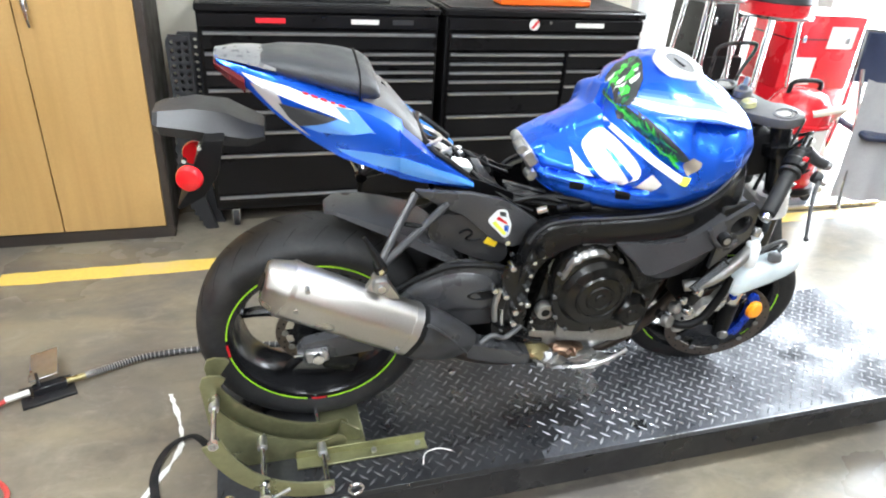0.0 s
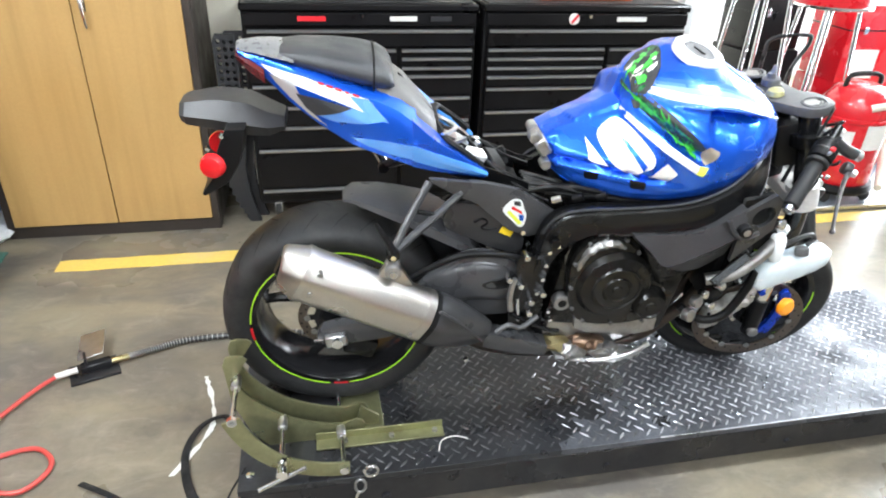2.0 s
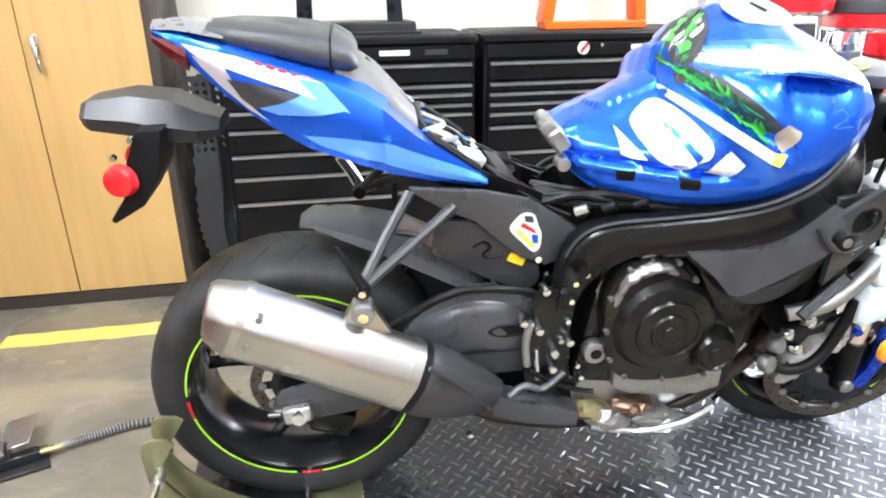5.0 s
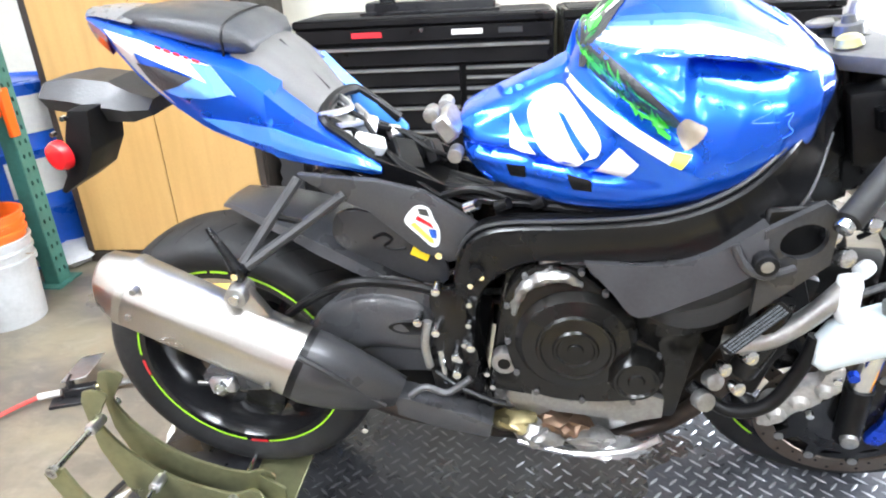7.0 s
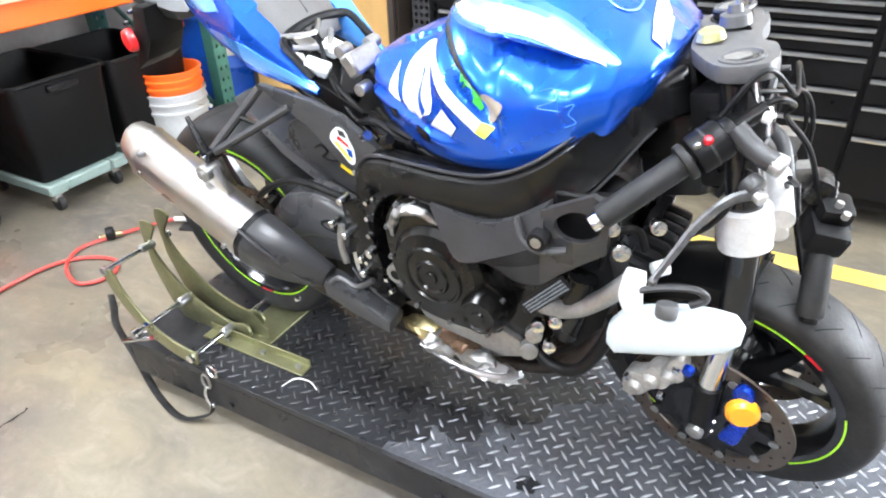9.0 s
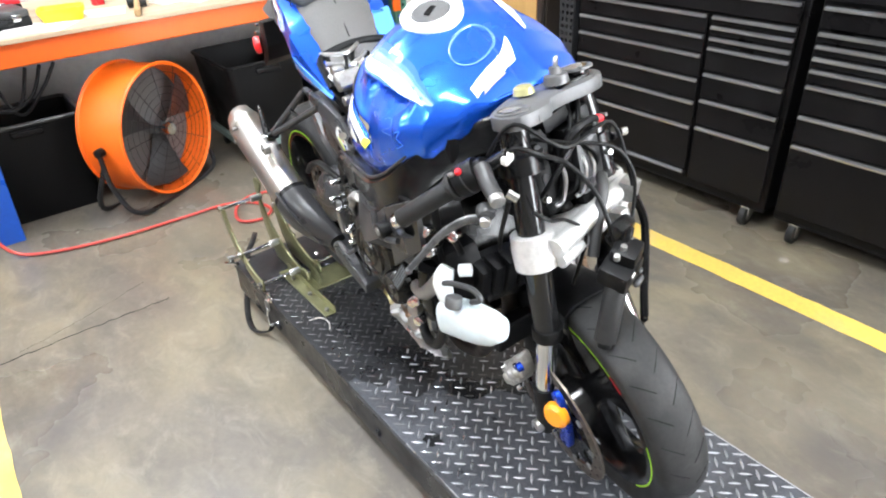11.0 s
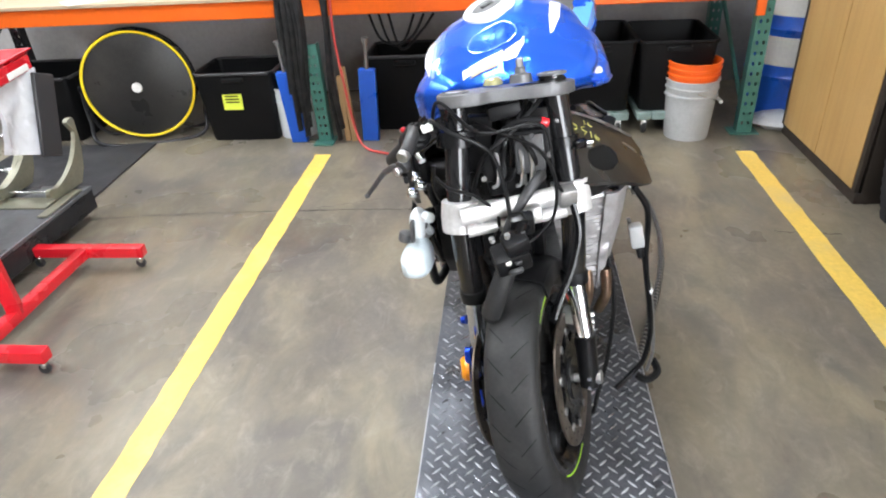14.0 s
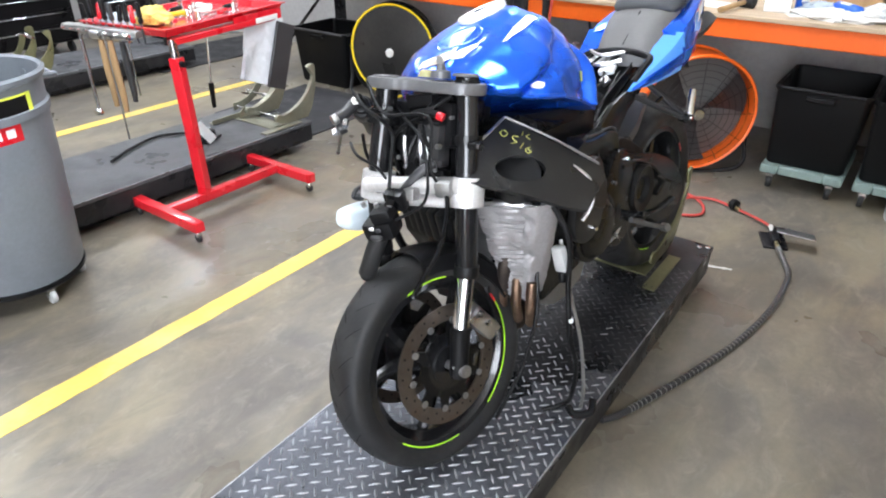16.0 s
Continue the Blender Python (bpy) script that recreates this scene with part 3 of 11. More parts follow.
def build_lift():
    lift = thing("motorcycle_lift", pose(0, 0, 0), "black steel motorcycle lift lowered to the floor with a tread-plate deck", "motorcycle lift")
    cx, cy = (LIFT_X0 + LIFT_X1) / 2, (LIFT_Y0 + LIFT_Y1) / 2
    lx, ly = LIFT_X1 - LIFT_X0, LIFT_Y1 - LIFT_Y0
    part("deck", box(B(), (0.60 - LIFT_X0, ly, 0.02), ((LIFT_X0 + 0.60) / 2, cy, DECK - 0.01), bevel=0.001), DECK_STEEL, lift, "dark deck plate")
    part("deck", box(B(), (LIFT_X1 - 0.60, ly, 0.02), ((LIFT_X1 + 0.60) / 2, cy, DECK - 0.01), bevel=0.001), DECK_PALE, lift, "paler deck plate")
    rnd = random.Random(9)
    for k, (x, y, r) in enumerate(((0.46, -0.235, 0.065), (0.50, -0.10, 0.11), (0.54, 0.05, 0.13), (0.50, 0.21, 0.11), (0.60, -0.17, 0.05), (0.66, 0.13, 0.09), (0.68, -0.03, 0.08), (0.57, 0.27, 0.04), (0.76, 0.05, 0.06), (0.84, 0.09, 0.05), (0.94, -0.258, 0.022))):
        x += 0.13 if r > 0.025 else 0
        ring = [(x + r * (1 + 0.35 * noise.noise(Vector((3 * k, math.cos(a) * 1.7, math.sin(a) * 1.7)))) * 1.2 * math.cos(a), y + r * (1 + 0.35 * noise.noise(Vector((3 * k, math.cos(a) * 1.7, math.sin(a) * 1.7)))) * math.sin(a)) for a in [2 * math.pi * i / 40 for i in range(40)]]
        bm = B()
        bm.faces.new([bm.verts.new((px, py, DECK + 0.0004 + 0.00002 * k)) for px, py in ring])
        part("oil_stain", bm, DECK_STEEL, lift, "dark oil stain on the deck")
    for y in (LIFT_Y0 + 0.02, LIFT_Y1 - 0.02):
        part("side_rail", box(B(), (lx - 0.01, 0.036, 0.105), (cx, y, DECK - 0.0725), bevel=0.005), BLACK_STEEL, lift)
    part("end_rail", box(B(), (0.036, ly - 0.09, 0.1), (LIFT_X0 + 0.025, cy, DECK - 0.072), bevel=0.005), BLACK_STEEL, lift)
    part("end_rail", box(B(), (0.036, ly - 0.09, 0.1), (LIFT_X1 - 0.025, cy, DECK - 0.072), bevel=0.005), BLACK_STEEL, lift)
    part("base_frame", box(B(), (lx - 0.3, ly - 0.16, 0.05), (cx, cy, 0.025), bevel=0.01), BLACK_STEEL, lift)
    # bars change from dark to bright along x, by chance and noise
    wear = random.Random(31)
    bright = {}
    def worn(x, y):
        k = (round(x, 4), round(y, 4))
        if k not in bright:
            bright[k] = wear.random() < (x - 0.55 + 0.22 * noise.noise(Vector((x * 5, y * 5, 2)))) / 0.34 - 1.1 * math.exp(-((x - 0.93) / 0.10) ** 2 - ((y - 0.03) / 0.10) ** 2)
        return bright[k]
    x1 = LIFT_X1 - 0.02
    tagged(part("tread_pattern", tread_bumps(-0.04, x1, LIFT_Y0 + 0.004, LIFT_Y1 - 0.004, DECK, 0.0302, 0.0015, lambda x, y: not worn(x, y)), TREAD_DARK, lift, "low dark lozenges of tread plate", 60), kind="stuff")
    tagged(part("tread_pattern", tread_bumps(-0.04, x1, LIFT_Y0 + 0.004, LIFT_Y1 - 0.004, DECK, keep=worn), TREAD, lift, "bright raised lozenges of tread plate", 60), kind="stuff")
    part("edge_wear", box(B(), (lx - 1.2, 0.004, 0.004), (cx + 0.59, LIFT_Y0 + 0.001, DECK - 0.001), bevel=0.001), TREAD, lift, "bright worn deck edge")
    part("edge_wear", box(B(), (lx - 0.6, 0.004, 0.004), (cx + 0.29, LIFT_Y1 - 0.001, DECK - 0.001), bevel=0.001), TREAD, lift, "bright worn deck edge")
    for x, y in ((-0.255, 0.30), (-0.255, -0.275), (-0.24, 0.27)):
        part("eye_bolt", lathe(B(), [(0.011, 0), (0.011, 0.006), (0.004, 0.008)], pose(x, y, DECK), 12), CHROME, lift)
    for i, x in enumerate((0.1, 0.75, 1.35)):
        part("rail_bolt", cyl(B(), (x, LIFT_Y0 - 0.006, 0.09), (x, LIFT_Y0 + 0.01, 0.09), 0.012, seg=8), BLACK_STEEL, lift)
    return lift


build_lift()


def arc_plate(top, bottom, bulge, width, y, thick, lobe=0.02):
    """A curved clamp plate in the xz plane, from its top lobe to its foot, hollow side towards the tyre."""
    bm = B()
    ax, az = top
    bx, bz = bottom
    n = 16
    mid = Vector(((ax + bx) / 2, (az + bz) / 2))
    d = Vector((bx - ax, bz - az))
    nrm = Vector((d.y, -d.x)).normalized()
    inner, outer = [], []
    for i in range(n + 1):
        t = i / n
        p = Vector((ax, az)) + d * t + nrm * bulge * 4 * t * (1 - t)
        tang = d + nrm * bulge * 4 * (1 - 2 * t)
        q = Vector((tang.y, -tang.x)).normalized()
        w = width(t) if callable(width) else width
        inner.append(p - q * w * 0.5), outer.append(p + q * w * 0.5)
    outline = [(p.x, p.y) for p in inner] + [(p.x, p.y) for p in reversed(outer)]
    return prism(bm, outline, y - thick / 2, y + thick / 2, bevel=0.0015)


def build_vise():
    v = thing("wheel_vise", pose(-0.1, -0.1, DECK), "olive zinc-plated wheel vise clamping the rear tyre on the lift", "wheel vise")
    lay = lambda bm: (bmesh.ops.translate(bm, verts=bm.verts, vec=(0.1, 0.1, -DECK)), bm)[1]
    def cheek(y, dx, dz):
        """A solid cheek plate: rounded horns and a hollow that follows the tyre."""
        arc = [(0.01 + 0.335 * math.cos(a), 0.50 + 0.29 * math.sin(a)) for a in np.linspace(radians(193), radians(268), 14)]
        out = [(-0.30, 0.485), (-0.292, 0.508), (-0.275, 0.512), (-0.25, 0.508), (-0.238, 0.498)] + [(x + 0.03, z + 0.03) for x, z in arc[1:-1]] + [(0.035, 0.255), (0.052, 0.248), (0.06, 0.232), (0.056, 0.215), (0.03, 0.2), (-0.02, 0.186), (-0.2, 0.186), (-0.25, 0.25), (-0.29, 0.36)]
        return lay(prism(B(), [(x + dx, z + dz) for x, z in out], y - 0.004, y + 0.004, bevel=0.0015))
    part("clamp_plate", cheek(-0.118, 0.012, 0.0), OLIVE, v)
    part("clamp_plate", cheek(-0.165, 0.0, -0.018), OLIVE, v)
    part("outer_strap", lay(arc_plate((-0.275, 0.415), (0.005, 0.208), 0.062, lambda t: 0.046, -0.315, 0.007)), OLIVE, v)
    part("clamp_plate", cheek(0.165, 0.012, 0.0), OLIVE, v)
    for x, z, y1 in ((-0.27, 0.42, -0.33), (-0.165, 0.268, -0.36), (-0.01, 0.212, -0.325)):
        part("rod", lay(cyl(B(), (x, -0.165, z), (x, y1, z), 0.007, seg=12)), CHROME, v, "threaded steel rod")
        part("spacer", lay(cyl(B(), (x, -0.205, z), (x, -0.16, z), 0.013, seg=14, bevel=0.002)), ALU, v)
        part("nut", lay(cyl(B(), (x, -0.33, z), (x, -0.318, z), 0.013, seg=6)), CHROME, v)
        part("cross_bolt", lay(cyl(B(), (x, -0.12, z), (x, 0.165, z), 0.006, seg=10)) if x > -0.1 else lay(cyl(B(), (x, -0.12, z), (x, -0.1, z), 0.01, seg=10)), CHROME, v)
    h = part("clamp_screw", lay(cyl(B(), (-0.165, -0.37, 0.268), (-0.165, -0.35, 0.268), 0.014, seg=12)), CHROME, v)
    part("tommy_bar", lay(cyl(B(), (-0.225, -0.365, 0.222), (-0.105, -0.355, 0.272), 0.006, seg=10)), CHROME, h)
    part("base_angle", lay(box(B(), (0.36, 0.04, 0.006), (0.10, -0.20, DECK + 0.008), bevel=0.001)), OLIVE, v)
    part("base_angle", lay(box(B(), (0.36, 0.005, 0.028), (0.10, -0.181, DECK + 0.019), bevel=0.001)), OLIVE, v)
    part("base_angle", lay(box(B(), (0.30, 0.05, 0.006), (0.06, 0.215, DECK + 0.008), bevel=0.001)), OLIVE, v)
    part("cross_plate", lay(box(B(), (0.12, 0.36, 0.006), (0.055, -0.01, DECK + 0.004), bevel=0.001)), OLIVE, v)
    part("gusset", lay(prism(B(), [(0.03, 0.19), (0.1, 0.19), (0.1, 0.22), (0.05, 0.26)], -0.145, -0.137)), OLIVE, v)
    for x in (0.0, 0.13, 0.255):
        part("bolt", lay(cyl(B(), (x, -0.2, DECK + 0.01), (x, -0.2, DECK + 0.02), 0.008, seg=6)), CAST, v)
    return v


VISE = build_vise()

# ---- tool chests and cabinet ----
CHEST_Y, CHEST_D = 1.62, 0.48


def build_chest(x0, x1, columns, badge, group="tool chests"):
    """A two-bank steel tool chest. columns: (left, right, [pull heights from the top]) in the chest's own x."""
    w = x1 - x0
    c = thing("tool_chest", pose((x0 + x1) / 2, CHEST_Y + CHEST_D / 2, 0), "black steel rolling tool chest with chrome drawer pulls against the wall", "tool chest", group)
    part("carcass", box(B(), (w, CHEST_D - 0.02, 0.95), (0, 0.012, 0.575), bevel=0.004), CHEST_BLACK, c)
    lid = part("lid", box(B(), (w + 0.012, CHEST_D + 0.006, 0.035), (0, 0.004, 1.0655), bevel=0.008), CHEST_BLACK, c)
    part("lid_mat", box(B(), (w - 0.04, CHEST_D - 0.05, 0.004), (0, 0.004, 1.0855)), MAT_BLACK, lid)
    part("badge_strip", box(B(), (w - 0.02, 0.006, 0.055), (0, -CHEST_D / 2 + 0.0, 1.015), bevel=0.002), CHEST_BLACK, c)
    for n, (bx, bw, material) in enumerate(badge):
        part("badge", box(B(), (bw, 0.004, 0.022), (bx, -CHEST_D / 2 - 0.005, 1.018), bevel=0.001), material, c)
    part("lock", cyl(B(), (0.0, -CHEST_D / 2 - 0.006, 1.03), (0.0, -CHEST_D / 2 + 0.004, 1.03), 0.009, seg=14), CHROME, c)
    for l, r, tops in columns:
        for z1, z0 in zip(tops, tops[1:]):
            d = part("drawer", box(B(), (r - l - 0.006, 0.012, z1 - z0 - 0.006), ((l + r) / 2, -CHEST_D / 2 + 0.0, (z1 + z0) / 2), bevel=0.002), CHEST_BLACK, c)
            part("drawer_pull", prism(B(), [(0, 0), (0.012, -0.002), (0.014, 0.006), (0.004, 0.011), (0, 0.011)], l + 0.008, r - 0.008, pose(0, -CHEST_D / 2 - 0.006, z1 - 0.017) @ Matrix(((0, 1, 0, 0), (-1, 0, 0, 0), (0, 0, 1, 0), (0, 0, 0, 1)))), PULL, d, "bright steel drawer pull")
    part("plinth", box(B(), (w - 0.01, CHEST_D - 0.03, 0.05), (0, 0.01, 0.115), bevel=0.004), CHEST_BLACK, c)
    for x in (-w / 2 + 0.09, w / 2 - 0.09):
        for y in (-CHEST_D / 2 + 0.045, CHEST_D / 2 - 0.07):
            k = part("castor", cyl(B(), (x - 0.015, y, 0.046), (x + 0.015, y, 0.046), 0.046, seg=18, bevel=0.006), RUBBER, c)
            part("castor_fork", box(B(), (0.044, 0.05, 0.055), (x, y + 0.005, 0.078), bevel=0.004), CHROME, k)
            part("hub", cyl(B(), (x - 0.018, y, 0.046), (x + 0.018, y, 0.046), 0.022, seg=14), CHROME, k)
    return c


LOGO_RED = surface("red_badge", (0.7, 0.02, 0.03), 0.4, vary=0.03)
left_tops = [0.885, 0.80, 0.72, 0.615, 0.515, 0.40, 0.185, 0.145]
right_tops = [0.885, 0.845, 0.80, 0.76, 0.65, 0.535, 0.41, 0.145]
top_row = [0.975, 0.889]
build_chest(-0.315, 0.785, [(-0.535, 0.535, top_row), (-0.535, 0.16, left_tops), (0.175, 0.535, right_tops)], [(-0.235, 0.13, LOGO_RED), (0.19, 0.13, PALE), (0.37, 0.10, GREY_PLASTIC)])
build_chest(0.825, 1.905, [(-0.525, 0.525, top_row), (-0.525, 0.10, [0.885, 0.84, 0.795, 0.75, 0.69, 0.57, 0.45, 0.145]), (0.115, 0.525, [0.885, 0.80, 0.72, 0.62, 0.52, 0.40, 0.145])], [(0.22, 0.16, PALE)])
roundel = lathe(B(), [(0.028, 0), (0.028, 0.003), (0.0, 0.003)], pose(1.275, CHEST_Y - 0.008, 1.02, 90, 0, 0), 24)
tagged(part("chest_sticker", roundel, PALE), "round red and white sticker on the black tool chest", "sticker")
part("sticker_bar", box(B(), (0.012, 0.002, 0.05), (1.278, CHEST_Y - 0.0125, 1.02), (0, 40, 0)), RED, bpy.data.objects["chest_sticker"])


def build_cabinet():
    x0, x1, y0, y1, h = -1.49, -0.515, 1.565, 2.12, 2.05
    c = thing("storage_cabinet", pose((x0 + x1) / 2, (y0 + y1) / 2, 0), "tall tan two-door storage cabinet with a dark frame", "cabinet")
    w, d = x1 - x0, y1 - y0
    part("carcass", box(B(), (w, d - 0.03, h - 0.05), (0, 0.015, h / 2 + 0.025), bevel=0.003), DARK_WOOD, c)
    part("plinth", box(B(), (w, d - 0.01, 0.06), (0, 0.0, 0.03), bevel=0.003), DARK_WOOD, c)
    seam = -0.99 - (x0 + x1) / 2
    for l, r, side in ((-w / 2 + 0.035, seam - 0.002, 1), (seam + 0.002, w / 2 - 0.035, -1)):
        door = part("door", box(B(), (r - l, 0.02, h - 0.12), ((l + r) / 2, -d / 2 + 0.006, h / 2 + 0.005), bevel=0.002), CABINET_WOOD, c, "tan board door")
        if side < 0:
            hd = part("handle", box(B(), (0.026, 0.01, 0.075), (l + 0.045, -d / 2 - 0.008, 1.09), bevel=0.006, seg=2), CHROME, door, "chrome handle")
            tube(bm := B(), [(l + 0.045, -d / 2 - 0.012, 1.12), (l + 0.045, -d / 2 - 0.03, 1.10), (l + 0.05, -d / 2 - 0.034, 1.03), (l + 0.052, -d / 2 - 0.03, 0.99)], lambda t: 0.011 - 0.006 * t, 10)
            part("lever", bm, CHROME, hd)
    for l in (-w / 2 + 0.017, w / 2 - 0.017):
        part("frame_stile", box(B(), (0.032, 0.02, h - 0.08), (l, -d / 2 + 0.008, h / 2 + 0.02), bevel=0.002), DARK_WOOD, c)
    return c


build_cabinet()


def build_ramps():
    """Black plastic ramps stood on end between the cabinet and the chest: pierced top, bowed foot with a toothed edge."""
    for k, (dx, dy) in enumerate(((0.0, 0.0), (0.035, 0.07))):
        r = thing("plastic_ramp", pose(-0.398 + dx, 1.645 + dy, 0), "black pierced plastic ramp stood on end beside the tool chest", "ramp", "plastic ramps")
        outline = [(-0.054, 0.90), (-0.052, 0.925), (-0.042, 0.945), (0.042, 0.945), (0.052, 0.925), (0.055, 0.90), (0.052, 0.65), (0.045, 0.45), (0.03, 0.30), (0.04, 0.15), (0.07, 0.03), (0.082, 0.0), (0.03, 0.0)]
        left = spline([(0.01, 0.025, 0), (-0.03, 0.10, 0), (-0.062, 0.20, 0), (-0.076, 0.30, 0), (-0.072, 0.42, 0), (-0.058, 0.62, 0)], 5)
        for i, p in enumerate(left):
            q = 0.009 if i % 2 else 0.0
            outline += [(p.x + q, p.y), (p.x + q, p.y + 0.010)]
        holes = [ring_of(0.03 * (c - 1), 0.915 - 0.034 * row, 0.0095, 0.011, 8) for c in range(3) for row in range(9)]
        part("ramp_panel", wall_with_hole(B(), outline, holes, -0.016, 0.016), MAT_BLACK, r)
        part("ramp_rib", box(B(), (0.008, 0.012, 0.5), (0.047, -0.02, 0.70), bevel=0.002), MAT_BLACK, r)


build_ramps()


st = thing("wheel_balancer", pose(0.26, 1.84, 1.089), "black steel wheel balancing stand on the tool chest", "balancer")
part("base", box(B(), (0.56, 0.22, 0.05), (0, 0, 0.025), bevel=0.008), BLACK_STEEL, st)
part("base_rim", box(B(), (0.60, 0.26, 0.012), (0, 0, 0.006), bevel=0.003), BLACK_STEEL, st)
for s in (-1, 1):
    part("upright", prism(B(), [(s * 0.20 - 0.035, 0.05), (s * 0.20 + 0.035, 0.05), (s * 0.17 + 0.025, 0.75), (s * 0.17 - 0.025, 0.75)], -0.008, 0.008, bevel=0.002), BLACK_STEEL, st)
st = thing("orange_stand", pose(1.385, 1.80, 1.089), "bright orange steel stand on the tool chest", "stand")
part("base", box(B(), (0.50, 0.13, 0.035), (0, 0, 0.018), bevel=0.006), ORANGE, st)
for s in (-1, 1):
    part("upright", prism(B(), [(s * 0.23 - 0.03, 0.035), (s * 0.23 + 0.02, 0.035), (s * 0.16 + 0.025, 0.55), (s * 0.16 - 0.025, 0.55)], -0.055, 0.055, bevel=0.003), ORANGE, st)
part("top_bar", box(B(), (0.37, 0.11, 0.03), (0, 0, 0.56), bevel=0.004), ORANGE, st)

TAIL_SILVER = surface("silver_lacquer", (0.46, 0.47, 0.50), 0.3, metal=0.3, vary=0.06, scale=6, fine=400, bump=0.01, coat=0.6)
# blues graded to pale, for the tank's painted sheen and its oval line
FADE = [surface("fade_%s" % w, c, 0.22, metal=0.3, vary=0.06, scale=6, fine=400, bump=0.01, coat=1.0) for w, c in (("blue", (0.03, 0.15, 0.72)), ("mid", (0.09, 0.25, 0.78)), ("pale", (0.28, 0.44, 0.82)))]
# ---- the crashed motorcycle: x ahead from the rear axle, y to its left, z up from the deck ----
BIKE_POSE = pose(0, 0.07, DECK, 5.5, 0, -4)
bike = thing("motorcycle", BIKE_POSE, "blue sports motorcycle stripped of its fairings, crash-damaged, on a lift", "motorcycle")
TO_BIKE = BIKE_POSE.inverted()


def build_wheel(m, tyre_r, half, rim_r, rim_half, stripe_r, discs, name, label):
    """A cast wheel: tyre with a round crown and siping, rim barrel, hub, forked spokes, lime rim tape, brake discs."""
    w = part(name, lathe(B(), [(rim_r - 0.016, -rim_half), (rim_r + 0.004, -rim_half), (rim_r + 0.004, -rim_half + 0.006), (rim_r - 0.012, -rim_half + 0.02), (rim_r - 0.022, 0), (rim_r - 0.012, rim_half - 0.02), (rim_r + 0.004, rim_half - 0.006), (rim_r + 0.004, rim_half), (rim_r - 0.016, rim_half), (rim_r - 0.034, rim_half * 0.5), (rim_r - 0.036, -rim_half * 0.5)], m @ pose(0, 0, 0, 90, 0, 0), 64, closed=True), RIM_BLACK, bike, label)
    t0, n = rim_r - 0.002, 18
    side = [(t0, rim_half * 0.98), (t0 + 0.012, half * 0.90)]
    crown = []
    for i in range(n + 1):
        a = math.pi / 2 * (1 - 2 * i / n)
        sq = abs(math.sin(a)) ** 0.95 * (1 if a > 0 else -1)
        crown.append((t0 + 0.03 + (tyre_r - t0 - 0.03) * math.cos(a) ** 0.62, half * sq))
    prof = side + crown + [(r, -h) for r, h in reversed(side)] + [(t0 - 0.004, -rim_half * 0.7), (t0 - 0.004, rim_half * 0.7)]
    tyre = part("tyre", lathe(B(), prof, m @ pose(0, 0, 0, 90, 0, 0), 96, closed=True), RUBBER, w, "black sports tyre with worn tread grooves")
    # dark strips on the crown put the tread grooves' shade into colour
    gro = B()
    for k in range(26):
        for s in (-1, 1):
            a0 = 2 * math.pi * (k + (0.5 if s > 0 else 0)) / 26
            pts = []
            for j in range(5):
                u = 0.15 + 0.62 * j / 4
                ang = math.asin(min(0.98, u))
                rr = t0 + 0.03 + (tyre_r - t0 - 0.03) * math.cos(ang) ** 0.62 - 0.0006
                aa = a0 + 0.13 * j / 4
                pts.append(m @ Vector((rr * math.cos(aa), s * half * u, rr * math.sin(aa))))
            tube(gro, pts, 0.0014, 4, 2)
    tagged(part("tread_groove", gro, GROOVE_SHADE, tyre), kind="stuff")
    for s in (-1, 1):
        for a0, a1 in (((56, 98), (204, 232), (314, 374)) if name == "front_wheel" else ((4, 92), (94, 178), (193, 262), (276, 356))) if s > 0 else ((72, 104), (152, 236), (268, 318)) if name == "front_wheel" else ((278, 300),):
            tape = lathe(B(), [(stripe_r - 0.0019, s * (rim_half + 0.0012)), (stripe_r + 0.0019, s * (rim_half + 0.0012)), (stripe_r + 0.0019, s * (rim_half + 0.0002)), (stripe_r - 0.0019, s * (rim_half + 0.0002))], m @ pose(0, 0, 0, 90, 0, 0) @ pose(0, 0, 0, 0, 0, a0), 24, closed=True, arc=(a1 - a0) / 360)
            part("rim_tape", tape, LIME, w, "lime green rim tape")
    for s in (-1, 1):
        for a in (((46,) if name == "front_wheel" else (182, 265)) if s > 0 else (147,)):
            red = lathe(B(), [(stripe_r - 0.003, s * (rim_half + 0.0014)), (stripe_r + 0.003, s * (rim_half + 0.0014)), (stripe_r + 0.003, s * (rim_half + 0.0002)), (stripe_r - 0.003, s * (rim_half + 0.0002))], m @ pose(0, 0, 0, 90, 0, 0) @ pose(0, 0, 0, 0, 0, a), 4, closed=True, arc=10 / 360)
            part("rim_tape", red, RED, w, "red rim tape")
    part("hub", lathe(B(), [(0.018, -0.075), (0.05, -0.075), (0.052, -0.05), (0.036, -0.03), (0.036, 0.03), (0.052, 0.05), (0.05, 0.075), (0.018, 0.075)], m @ pose(0, 0, 0, 90, 0, 0), 28, closed=True), RIM_BLACK, w)
